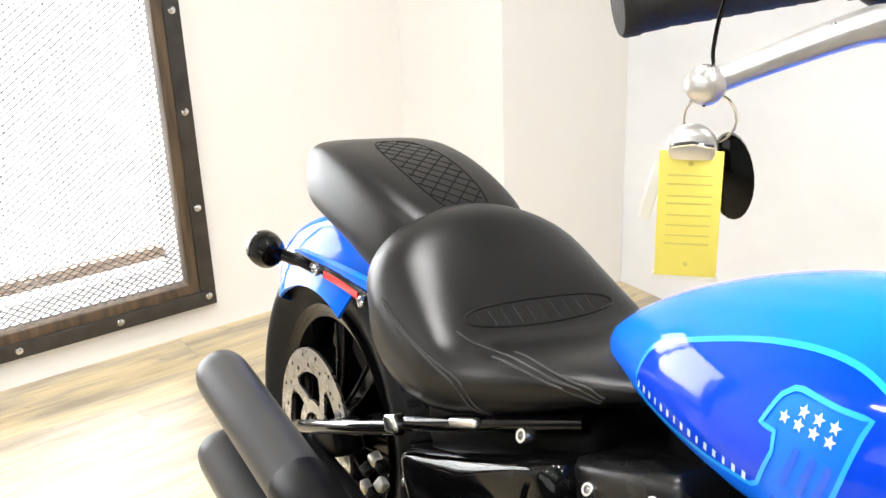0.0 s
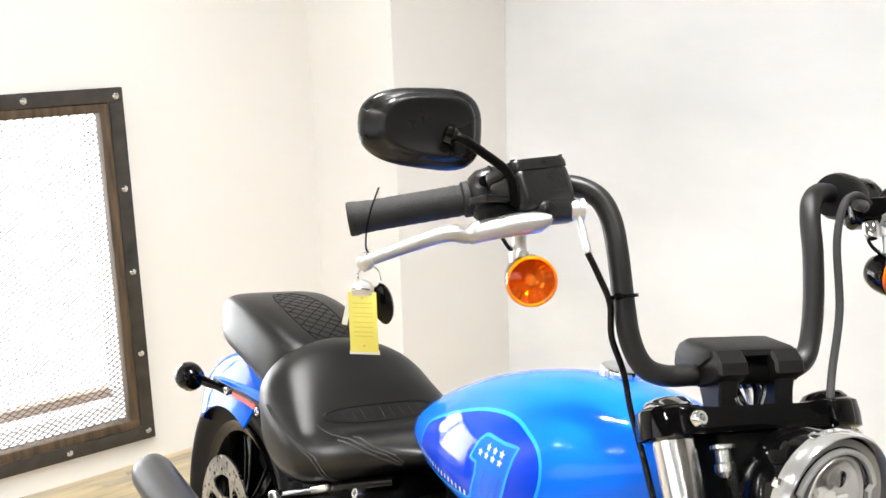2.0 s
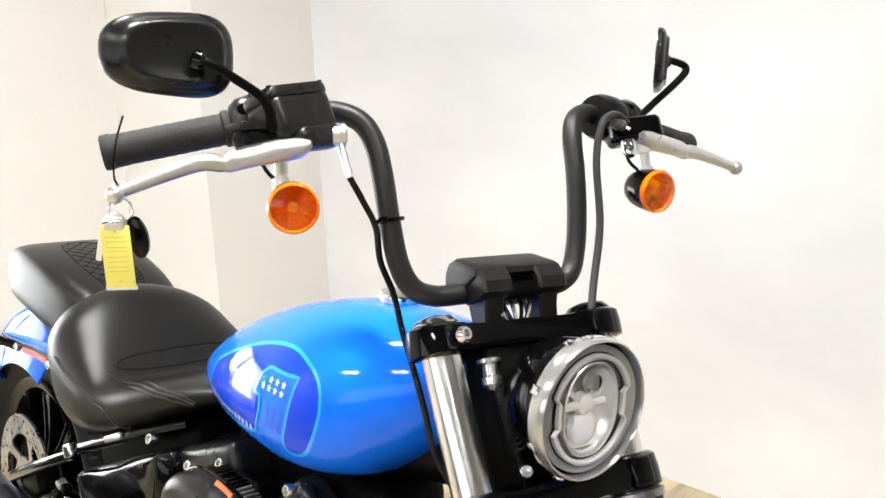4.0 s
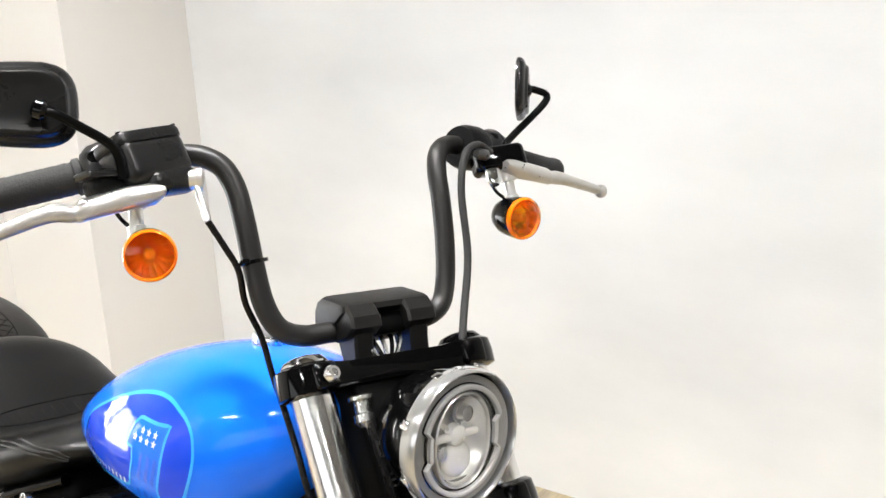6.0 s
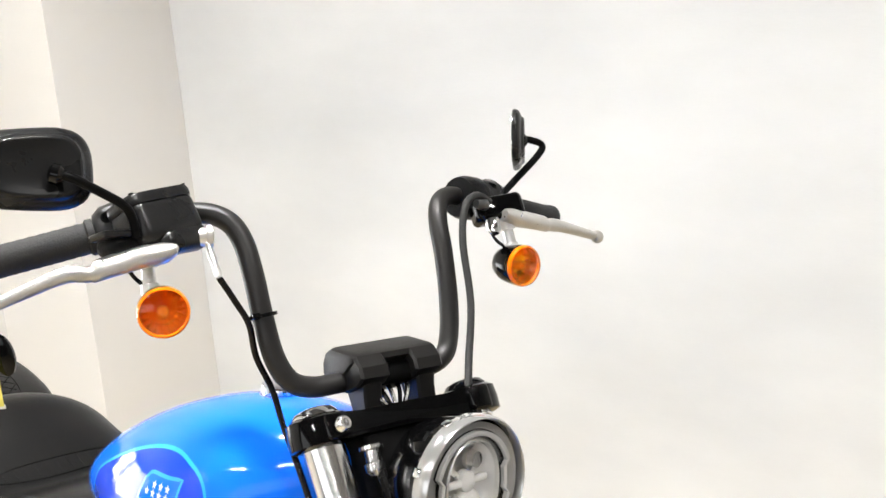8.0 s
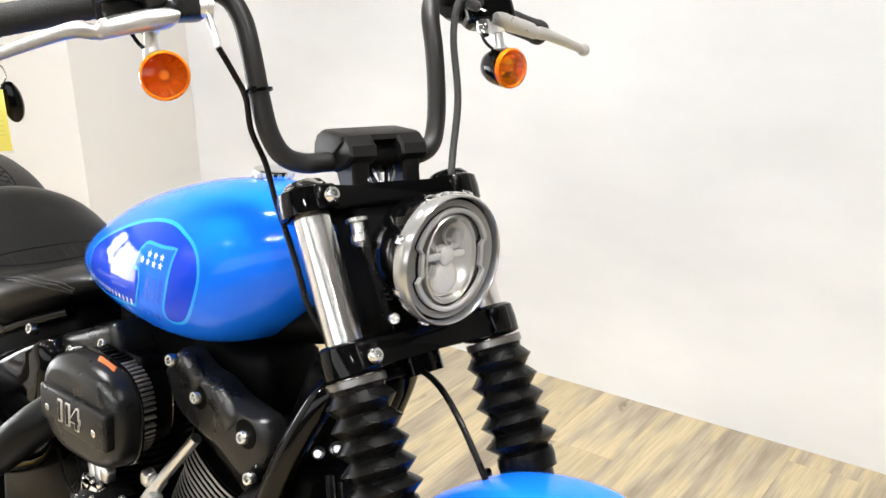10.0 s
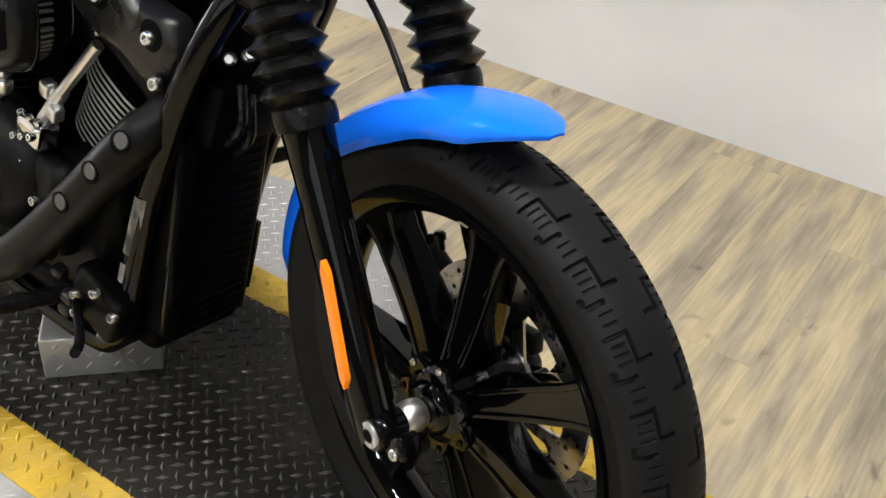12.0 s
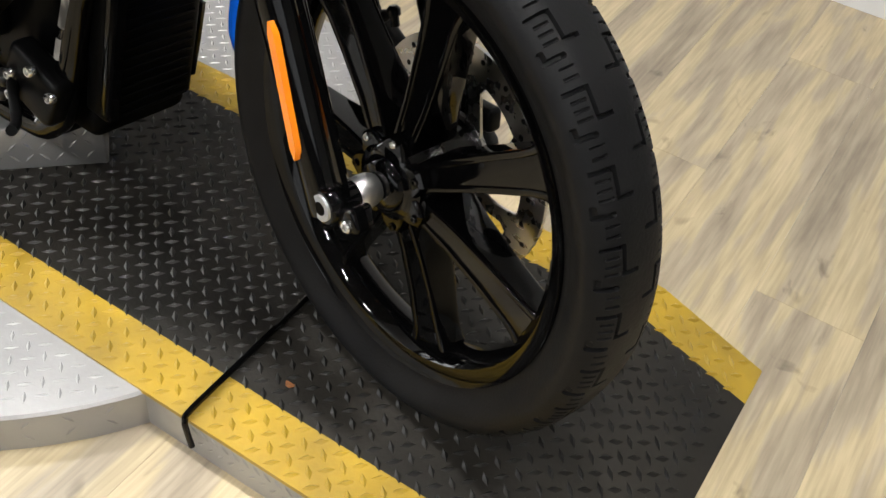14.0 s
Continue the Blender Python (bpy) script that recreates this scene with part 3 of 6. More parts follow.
# the fork's own axes: x ahead of the fork, y left, z up along the fork, from the front wheel's middle
FM = Matrix(((0.8639, 0.2016, -0.4615, 0), (-0.2100, 0.9771, 0.0336, 0), (0.4577, 0.0679, 0.8865, 0.318), (0, 0, 0, 1)))
HBM = FM @ Matrix.Translation((0, -0.016, 0.80)) @ pose(0, 0, 0, -3, 0, 0) @ Matrix.Translation((0, 0, -0.80))
AHEAD = Vector((0.889, 0, -0.457))


def fpart(name, geo, mat, parent=bike, label="", sharp=38):
    return part(name, geo.put(FM), mat, parent, label, sharp)


def hpart(name, geo, mat, parent=bike, label="", sharp=38):
    return part(name, geo.put(HBM), mat, parent, label, sharp)


YAX = axis((0, 0, 0), (0, 1, 0))


def bolt(at, out, parent, r=0.007, h=0.006, m=None, fork=False):
    g = Geo().lathe([(r, 0), (r, h * 0.75), (r * 0.8, h), (r * 0.5, h), (r * 0.45, h * 0.55), (0.0005, h * 0.5)], axis(at, out), 12)
    return (fpart if fork else part)("bolt", g, m or M_BOLT, parent)


def zig(s, w, pts, width):
    for (s0, w0), (s1, w1) in zip(pts, pts[1:]):
        ds, dw = s1 - s0, w1 - w0
        q = max(0.0, min(1.0, ((s - s0) * ds + (w - w0) * dw) / (ds * ds + dw * dw)))
        if math.hypot(s - s0 - q * ds, w - w0 - q * dw) < width:
            return True
    return False


def tyre(outer, half, rim_r, repeats, segs, groove=0.0055):
    """A tyre round the y axis with a zigzag block tread cut into it."""
    prof = []
    crown = outer - rim_r
    for k in range(-64, 65):
        a = math.copysign(abs(k / 64) ** 1.12, k)
        w = half * math.sin(a * math.pi / 2 * 1.02)
        r = rim_r + crown * (1 - abs(a) ** 2.6) ** 0.62 if abs(a) < 1 else rim_r
        prof.append((w * (1.0 if abs(a) < 0.74 else 1 - 0.40 * ((abs(a) - 0.74) / 0.26) ** 2), r))
    per = 2 * math.pi * outer / repeats
    steps = segs // repeats
    h = half
    lines = [[(per, 0.78 * h), (per, 0.42 * h), (per * 0.62, 0.42 * h), (per * 0.62, 0.14 * h)], [(per * 0.56, 0.84 * h), (per * 0.44, 0.84 * h), (per * 0.44, 0.56 * h)]]
    sipes = [[(per * u, a0 * h), (per * u, a1 * h)] for u, a0, a1 in ((0.88, 0.74, 0.54), (0.76, 0.74, 0.54), (0.64, 0.74, 0.54), (0.30, 0.70, 0.50), (0.16, 0.70, 0.50))]
    base = []
    for i in range(steps):
        s = per * i / steps
        row = []
        for w, r in prof:
            cut = 0.0
            sgn = 1 if w >= 0 else -1
            ss = (s + (per * 0.5 if sgn < 0 else 0)) % per
            aw = abs(w)
            if aw < h * 0.95 and r > rim_r + crown * 0.5:
                for d in (-per, 0, per):
                    if any(zig(ss + d, aw, line, 0.0023) for line in lines):
                        cut = groove
                    for sp in sipes:
                        if zig(ss + d, aw, sp, 0.0012):
                            cut = max(cut, groove * 0.5)
            row.append((w, r - cut))
        base.append(row)
    rings = []
    for i in range(steps * repeats):
        a = 2 * math.pi * i / (steps * repeats)
        c, s = math.cos(a), math.sin(a)
        rings.append([(r * c, w, r * s) for w, r in base[i % steps]])
    rings.append(rings[0])
    return Geo().loft(rings, caps=False, closed=False)


# front wheel
RIM = [(0.243, -0.030), (0.258, -0.034), (0.2635, -0.038), (0.2645, -0.031), (0.252, -0.027), (0.238, -0.014), (0.235, 0), (0.238, 0.014), (0.252, 0.027), (0.2645, 0.031), (0.2635, 0.038), (0.258, 0.034), (0.243, 0.030), (0.229, 0.016), (0.226, 0), (0.229, -0.016)]
fwheel = fpart("front_wheel", Geo().lathe(RIM, YAX, 96, closed=True), M_GLOSS, bike, "gloss black cast seven-spoke front wheel")
fpart("tyre", tyre(0.331, 0.056, 0.258, 27, 27 * 60), M_RUBBER, fwheel, "black tyre with zigzag block tread", 26)
fpart("hub", Geo().lathe([(0.012, -0.062), (0.026, -0.061), (0.033, -0.056), (0.035, -0.050), (0.046, -0.047), (0.052, -0.040), (0.052, 0.03), (0.05, 0.045), (0.05, 0.06), (0.02, 0.062)], YAX, 36), M_GLOSS, fwheel)
lobes = [(r_ * math.cos(radians(5.4 + a_)), r_ * math.sin(radians(5.4 + a_))) for k in range(7) for a_, r_ in ((k * 360 / 7 - 15, 0.058), (k * 360 / 7 - 8, 0.064), (k * 360 / 7 + 8, 0.064), (k * 360 / 7 + 15, 0.058), (k * 360 / 7 + 25.7, 0.048))]
fpart("hub_face", Geo().prism(lobes, -0.047, -0.030, None, 0.004), M_GLOSS, fwheel)


def spoke(ang):
    """A channelled spoke: two raised edges with a sunken web between them, flaring into the rim."""
    g = Geo()
    for sgn in (-1, 1):
        rings = []
        for r, off, wid, dep in ((0.034, 0.0105, 0.0060, 0.040), (0.055, 0.0120, 0.0056, 0.035), (0.10, 0.0150, 0.0050, 0.027), (0.16, 0.0180, 0.0050, 0.0215), (0.205, 0.0205, 0.0052, 0.0190), (0.222, 0.0235, 0.0060, 0.0190), (0.236, 0.0290, 0.0080, 0.020)):
            c = off * sgn
            rings.append([(r, dep * math.copysign(abs(math.sin(u)) ** 0.35, math.sin(u)), c + wid * math.copysign(abs(math.cos(u)) ** 0.45, math.cos(u))) for u in (2 * math.pi * j / 20 for j in range(20))])
        g.loft(rings)
    rings = [[(r, -d, -w), (r, -d, w), (r, d, w), (r, d, -w)] for r, d, w in ((0.034, 0.037, 0.012), (0.10, 0.0235, 0.0150), (0.16, 0.0180, 0.0180), (0.236, 0.0160, 0.026))]
    g.loft(rings)
    return g.put(pose(0, 0, 0, 0, -ang, 0))


for k in range(7):
    a = 5.4 + k * 360 / 7
    fpart("spoke", spoke(a), M_GLOSS, fwheel)
    c, s = math.cos(radians(a)), math.sin(radians(a))
    bolt((0.056 * c, -0.046, 0.056 * s), (0, -1, 0), fwheel, 0.0048, 0.004, M_BOLT if k in (1, 2) else M_GLOSS, fork=True)


def brake_disc(outer, inner, y, teeth, slot_w):
    """The ring, the arms and the inner ring of a brake disc."""
    out = [("brake_disc", Geo().lathe([(inner, y - 0.0025), (outer, y - 0.0025), (outer, y + 0.0025), (inner, y + 0.0025)], YAX, 96, closed=True))]
    for k in range(teeth):
        a = k * 360 / teeth
        g2 = Geo()
        g2.loft([[(r, y - 0.0022, sh - wd), (r, y - 0.0022, sh + wd), (r, y + 0.0022, sh + wd), (r, y + 0.0022, sh - wd)] for r, sh, wd in ((0.05, -0.014, 0.012), ((inner + 0.05) / 2, -0.002, 0.010), (inner - 0.012, 0.008, 0.012), (inner + 0.004, 0.012, 0.022))])
        out.append(("disc_arm", g2.put(pose(0, 0, 0, 0, a, 0))))
    out.append(("disc_hub", Geo().lathe([(0.035, y - 0.003), (0.056, y - 0.003), (0.056, y + 0.003), (0.035, y + 0.003)], YAX, 40, closed=True)))
    return out


for nm, geo in brake_disc(0.150, 0.112, 0.062, 7, 0.01):
    fpart(nm, geo, M_DISC, fwheel, "drilled steel brake disc" if nm == "brake_disc" else "")
for k in range(21):
    a = radians(k * 360 / 21)
    for rr in (0.124, 0.138):
        fpart("drill_hole", Geo().lathe([(0.0036, 0.0), (0.0036, 0.0004), (0.0005, 0.0005)], axis((rr * math.cos(a + rr * 9), 0.0594, rr * math.sin(a + rr * 9)), (0, -1, 0)), 8), M_SATIN, fwheel)
fpart("axle", Geo().lathe([(0.011, -0.120), (0.011, 0.120)], YAX, 20), M_SATIN, fwheel, "bright steel axle")
fpart("spacer", Geo().lathe([(0.012, -0.095), (0.0165, -0.094), (0.0195, -0.090), (0.0205, -0.080), (0.0195, -0.070), (0.017, -0.064), (0.012, -0.062)], YAX, 36), M_BRUSHED, fwheel, "polished axle spacer")

# fork
FY, FX, FC = 0.104, -0.012, -0.014
for sgn, side in ((-1, "right"), (1, "left")):
    y = FC + FY * sgn
    fpart("fork_tube", Geo().lathe([(0.0235, 0.49), (0.0235, 0.73)], pose(FX, y, 0), 40), M_TUBE, bike, "chrome fork tube")
    # pleated gaiter
    prof = [(0.0265, 0.345), (0.036, 0.347), (0.0375, 0.362), (0.036, 0.371)]
    top, bot, n = 0.503, 0.374, 5
    for k in range(n):
        z0 = bot + (top - bot) * k / n
        dz = (top - bot) / n
        big = 0.0465 - 0.0010 * k
        prof += [(0.0320, z0), (big - 0.0015, z0 + dz * 0.42), (big, z0 + dz * 0.48), (big - 0.0015, z0 + dz * 0.54), (0.0320, z0 + dz * 0.97)]
    prof += [(0.033, 0.505), (0.0335, 0.512), (0.0265, 0.513)]
    gait = fpart("fork_gaiter", Geo().lathe(prof, pose(FX, y, 0), 40), M_SOFT, bike, "pleated black rubber fork gaiter", 25)
    fpart("clamp_band", Geo().lathe([(0.034, 0.508), (0.036, 0.509), (0.036, 0.517), (0.034, 0.518)], pose(FX, y, 0), 36), M_BAND, gait, "dull steel clamp band")
    leg = Geo().lathe([(0.0245, -0.01), (0.026, 0.0), (0.0265, 0.10), (0.0275, 0.30), (0.0300, 0.345), (0.0315, 0.35)], pose(FX, y, 0), 32)
    slider = fpart("fork_slider", leg, M_GLOSS, bike, "gloss black fork slider")
    fpart("axle_boss", Geo().lathe([(0.008, 0.0), (0.0195, 0.001), (0.022, 0.005), (0.023, 0.02), (0.020, 0.042)], axis((0.004, y + sgn * 0.022, 0.002), (0, -sgn, 0)), 28), M_GLOSS, slider)
    fpart("axle_end", Geo().lathe([(0.0085, 0.0), (0.0155, 0.0), (0.0165, 0.0015), (0.0165, 0.004)], axis((0.004, y + sgn * 0.024, 0.002), (0, -sgn, 0)), 24), M_GREY, slider, "hollow bright axle end")
    fpart("axle_bore", Geo().lathe([(0.0082, 0.0), (0.0082, 0.0006), (0.0004, 0.0007)], axis((0.004, y + sgn * 0.0238, 0.002), (0, sgn, 0)), 20), M_COOLER, slider)
    fpart("rib", Geo().loft([[(FX + 0.02, y - 0.006, z), (FX + 0.034 + e, y - 0.004, z), (FX + 0.034 + e, y + 0.004, z), (FX + 0.02, y + 0.006, z)] for z, e in ((-0.02, -0.002), (0.02, 0.006), (0.2, 0.002), (0.33, -0.006))]), M_GLOSS, slider)
    fpart("pinch_lug", Geo().rbox((0.034, 0.03, 0.03), 0.006, pose(0.03, y - sgn * 0.002, -0.014)), M_GLOSS, slider)
    bolt((0.036, y + sgn * 0.013, -0.018), (0, sgn, 0), slider, 0.0075, 0.006, fork=True)
    rp = spline([(0.004, y + sgn * 0.0245, 0.205), (-0.010, y + sgn * 0.0245, 0.060)], 1)
    g = Geo()
    rings = []
    for k in range(13):
        q = k / 12
        e = 0.0075 * min(1, math.sqrt(max(0.02, 1 - (abs(q - 0.5) * 2) ** 14)))
        cx, cz = 0.006 - 0.016 * q, 0.208 - 0.15 * q
        o = y + sgn * 0.025
        rings.append([(cx - e, o, cz), (cx - e * 0.8, o + sgn * 0.007, cz), (cx + e * 0.8, o + sgn * 0.007, cz), (cx + e, o, cz)])
    fpart("side_reflector", g.loft(rings), M_REFLECT, bike, "long orange side reflector")


def clamp(z0, z1, name, wide, xs=FX, lean=0):
    """A fork crown: two rings joined by a bar."""
    g = Geo()
    for sgn in (-1, 1):
        g.lathe([(0.028, z0), (0.036, z0 + 0.003), (0.0365, (z0 + z1) / 2), (0.035, z1 - 0.004), (0.029, z1)], pose(xs, FC + FY * sgn, 0), 36)
        g.rbox((0.034, 0.03, (z1 - z0) * 0.86), 0.006, pose(xs + 0.022, FC + sgn * (FY - 0.006), (z0 + z1) / 2))
    zc, h = (z0 + z1) / 2, (z1 - z0) / 2
    rings = []
    for y, xa, xb, s in ((-FY + 0.01, -0.02, 0.03, 0.85), (-0.06, -0.045, wide, 0.75), (0, -0.06, wide + 0.004, 0.75), (0.06, -0.045, wide, 0.75), (FY - 0.01, -0.02, 0.03, 0.85)):
        y += FC
        rings.append([(xs + xa, y, zc - h * s), (xs + xb, y, zc - h * s), (xs + xb + 0.004, y, zc), (xs + xb, y, zc + h * s), (xs + xa, y, zc + h * s)])
    g.loft(rings).put(Matrix.Translation((0, 0, zc)) @ pose(0, 0, 0, lean, 0, 0) @ Matrix.Translation((0, 0, -zc)))
    return fpart(name, g, M_GLOSS, bike, "gloss black fork crown")


crown = clamp(0.703, 0.739, "upper_fork_crown", 0.024, lean=-3.5)
lower = clamp(0.519, 0.560, "lower_fork_crown", 0.030)
for z, cr in ((0.727, crown), (0.536, lower)):
    for sgn in (-1, 1):
        if sgn < 0:
            bolt((FX + 0.040, FC + sgn * (FY - 0.008), z), (1, -0.25 * sgn, 0.1), cr, 0.009, 0.009, fork=True)
for sgn in (-1, 1):
    fpart("cap_bolt", Geo().lathe([(0.027, 0.742), (0.027, 0.748), (0.022, 0.754), (0.012, 0.757), (0.0005, 0.758)], pose(FX, FC + FY * sgn, 0 if sgn < 0 else -0.013), 28), M_CHROME if sgn < 0 else M_GLOSS, crown, "polished fork cap" if sgn < 0 else "")
part("steering_head", Geo().tube([FM @ Vector((-0.062, 0, 0.50)), FM @ Vector((-0.062, 0, 0.725))], 0.034, 24), M_GLOSS, bike)
# small fittings between the crowns
# Black block enlarged to close the bright gap between crown and headlight.
fpart("gap_filler", Geo().rbox((0.06, 0.15, 0.165), 0.01, pose(-0.022, 0, 0.636)), M_COOLER, bike)
fpart("wiring_loom", Geo().tube(spline([(-0.005, -0.062, 0.70), (0.012, -0.07, 0.66), (0.012, -0.068, 0.60), (0.0, -0.06, 0.555)], 5), 0.006, 8), M_SOFT, bike)
for k in range(9):
    fpart("conduit_ring", Geo().lathe([(0.0068, -0.0012), (0.0068, 0.0012)], pose(0.0165, -0.062, 0.648 - k * 0.0065), 10), M_WRINKLE, bike)
for p in ((0.010, -0.060, 0.572), (-0.042, -0.085, 0.580), (0.02, 0.055, 0.572)):
    bolt(p, (1, -0.5, 0), lower, 0.008, 0.012, fork=True)
g = Geo().lathe([(0.010, 0), (0.014, 0.002), (0.014, 0.006), (0.009, 0.008), (0.009, 0.02), (0.0115, 0.022), (0.0115, 0.03), (0.006, 0.036)], axis((0.006, -0.070, 0.700), (0, -0.1, -1)), 16)
fpart("horn_bolt", g, M_BOLT, bike, "zinc bolt and washer")

# headlight
HC = Vector((0.076, -0.002, 0.619))
HM = axis(HC, AHEAD + Vector((0, 0.125, 0)))
HR = 0.0800
head = fpart("headlight", Geo().lathe([(0.001, -0.105), (0.035, -0.100), (0.058, -0.078), (0.071, -0.045), (0.0745, -0.012), (0.0745, -0.004)], HM, 48, caps=False), M_GLOSS, bike, "round headlight with grey bezel and clear lens")
fpart("bezel", Geo().lathe([(0.0745, -0.018), (HR - 0.0015, -0.016), (HR - 0.0004, -0.008), (HR - 0.001, 0.001), (HR - 0.003, 0.0045), (HR - 0.0042, 0.0048), (HR - 0.0054, 0.003), (HR - 0.0068, -0.006)], HM, 72, closed=True), M_GREY, head, "bright grey bezel ring")
fpart("inner_ring", Geo().lathe([(HR - 0.009, -0.007), (HR - 0.0095, -0.003), (HR - 0.0240, -0.006), (HR - 0.0340, -0.009), (HR - 0.0340, -0.013), (HR - 0.009, -0.012)], HM, 64, closed=True), M_RINGGREY, head, "pale grey inner ring")


def guide_r(deg):
    """Radius of the light guide: it steps inwards at both sides."""
    d_ = min(abs((deg + 180) % 360 - 180), abs((deg - 180 + 180) % 360 - 180))
    return float(np.interp(d_, (0, 15, 20, 90), (0.0485, 0.0490, 0.0570, 0.0590)))


for name_, wide_, z_, mat_ in (("light_guide", 0.0056, 0.002, M_GUIDE), ("guide_gap", 0.0092, -0.0035, M_SATIN)):
    rings = []
    for k in range(145):
        deg = k * 2.5
        c, s_ = math.cos(radians(deg)), math.sin(radians(deg))
        r = guide_r(deg)
        rings.append([HM @ Vector(((r + u) * c, (r + u) * s_, v)) for u, v in ((-wide_ / 2, -0.012), (-wide_ / 2, z_ - 0.001), (-wide_ / 4, z_), (wide_ / 4, z_), (wide_ / 2, z_ - 0.001), (wide_ / 2, -0.012))])
    fpart(name_, Geo().loft(rings, caps=False), mat_, head, "pale notched light guide ring" if name_ == "light_guide" else "")
for k in range(8):
    a = radians(22.5 + 45 * k)
    fpart("bezel_clip", Geo().rbox((0.010, 0.004, 0.010), 0.001, HM @ pose((HR + 0.0005) * math.cos(a), (HR + 0.0005) * math.sin(a), -0.012, 0, 0, math.degrees(a) + 90), 2), M_CHROME, head)
fpart("bowl", Geo().lathe([(0.0515, -0.006), (0.047, -0.022), (0.03, -0.030), (0.001, -0.032)], HM, 48, caps=False), M_DIMGREY, head)


def oval(cx, cy, rx, ry, d0, d1, n=28):
    return Geo().loft([[HM @ Vector((cx + rx * k * math.cos(a), cy + ry * k * math.sin(a), d)) for a in (2 * math.pi * j / n for j in range(n))] for k, d in ((1, d0), (1, (d0 + d1) / 2), (0.9, d1))])


# the lamp's local y is up, x across
fpart("led_frame", Geo().loft([[HM @ Vector((x * k, y * k, d)) for x, y in [(0.0415 * math.copysign(abs(math.cos(a)) ** 0.85, math.cos(a)), 0.0530 * math.sin(a)) for a in (2 * math.pi * j / 48 for j in range(48))]] for k, d in ((1, -0.02), (1, -0.002), (0.965, -0.0005), (0.93, -0.002), (0.92, -0.006))], caps=False), M_BRUSHED, head, "bright oval lamp edge")
fpart("led_bowl", Geo().loft([[HM @ Vector((0.0415 * k * math.cos(a), 0.0530 * k * math.sin(a), d)) for a in (2 * math.pi * j / 36 for j in range(36))] for k, d in ((0.93, -0.005), (0.86, -0.013), (0.70, -0.0205), (0.45, -0.0255), (0.03, -0.027))], caps=False), M_LENSREF, head, "silvered lamp bowl")
fpart("led_projector", Geo().lathe([(0.021 * math.sin(u), 0.012 * math.cos(u)) for u in [math.pi / 2 * j / 8 for j in range(1, 9)]], HM @ Matrix.Translation((0.004, -0.026, -0.019)), 28), M_FROST, head, "pale projector lens")
fpart("led_lens", oval(0.012, 0.026, 0.0085, 0.010, -0.024, -0.008), M_CHROME, head, "round led lens")
fpart("led_cup", Geo().lathe([(0.016, 0.0), (0.012, -0.010), (0.007, -0.014)], HM @ Matrix.Translation((0.012, 0.026, -0.010)), 24, caps=False), M_LENSREF, head)
fpart("led_lens", oval(-0.020, -0.014, 0.007, 0.009, -0.024, -0.012), M_DARKGLASS, head)
fpart("led_bar", Geo().rbox((0.062, 0.0085, 0.008), 0.003, HM @ Matrix.Translation((0, 0.003, -0.013))), M_FROST, head)
fpart("led_hub", Geo().lathe([(0.0125, -0.02), (0.0115, -0.010), (0.007, -0.006), (0.0005, -0.005)], HM @ Matrix.Translation((0, 0.003, 0)), 20), M_FROST, head)
for sgn in (-1, 1):
    fpart("led_wing", Geo().loft([[HM @ Vector((sgn * x, y, z)) for x, y, z in ((0.004, 0.006, zz), (0.024, 0.030, zz - 0.004), (0.028, 0.022, zz - 0.004), (0.010, 0.004, zz))] for zz in (-0.022, -0.014)]), M_LENSREF, head)
lens = fpart("front_glass", Geo().lathe([(HR - 0.013, 0.0015), (0.05, 0.0065), (0.025, 0.0095), (0.0005, 0.010)], HM, 48, caps=False), M_PANE, head, "clear front glass")
lens.visible_shadow = False
fpart("headlight_bracket", Geo().rbox((0.03, 0.05, 0.06), 0.006, pose(-0.005, 0, 0.575)), M_SATIN, bike)

# front fender, in the fork's axes, round the wheel


def fend_r(deg):
    """Radius of the fender's crest at an angle round the wheel."""
    return float(np.interp(deg, (50, 60, 75, 92, 115, 135, 158), (0.386, 0.381, 0.371, 0.360, 0.357, 0.364, 0.370)))


rings = []
N = 44
for k in range(N + 1):
    q = k / N
    deg = 50.5 + 106 * q
    a = radians(deg)
    r = fend_r(deg)
    tip = min(1.0, (q / 0.10)) ** 0.5 if q < 0.10 else 1.0
    endw = 1.0 if q < 0.93 else max(0.55, 1 - (q - 0.93) / 0.07 * 0.45) ** 0.6
    hw = float(np.interp(q, (0, 0.55, 0.75, 1.0), (0.063, 0.063, 0.048, 0.042))) * max(0.15, tip) * endw
    drop = (0.047 if 0.3 < q else 0.020 + 0.027 * (q / 0.3)) * max(0.12, tip ** 1.5)
    ring = []
    for j in range(17):
        s = -1 + 2 * j / 16
        y = hw * math.sin(s * math.pi / 2) ** 1 if abs(s) < 1 else hw * s
        fall = drop * (1 - math.cos(s * math.pi / 2)) ** 1.25
        rr = r - fall
        ring.append((rr * math.cos(a), y, rr * math.sin(a)))
    inner = [(p[0] * 0.9905, p[1] * 0.96, p[2] * 0.9905) for p in reversed(ring)]
    rings.append(ring + inner)
fpart("front_fender", Geo().loft(rings), M_BLUE, bike, "glossy blue front fender", 50)
fpart("speed_line", Geo().tube(spline([(-0.058, -0.02, 0.512), (-0.037, -0.014, 0.507), (-0.010, -0.010, 0.482), (0.012, -0.010, 0.440), (0.028, -0.010, 0.385), (0.034, -0.008, 0.34)], 6), 0.0040, 8), M_SOFT, bike, "thin black brake hose")
fpart("hose_block", Geo().rbox((0.020, 0.032, 0.016), 0.004, pose(-0.052, -0.045, 0.512)), M_SATIN, bike)
# caliper on the far side
cal = fpart("front_caliper", Geo().rbox((0.060, 0.050, 0.118), 0.014, pose(-0.128, 0.088, 0.105, 0, -38, 0), 4), M_SATIN, bike, "black brake caliper")
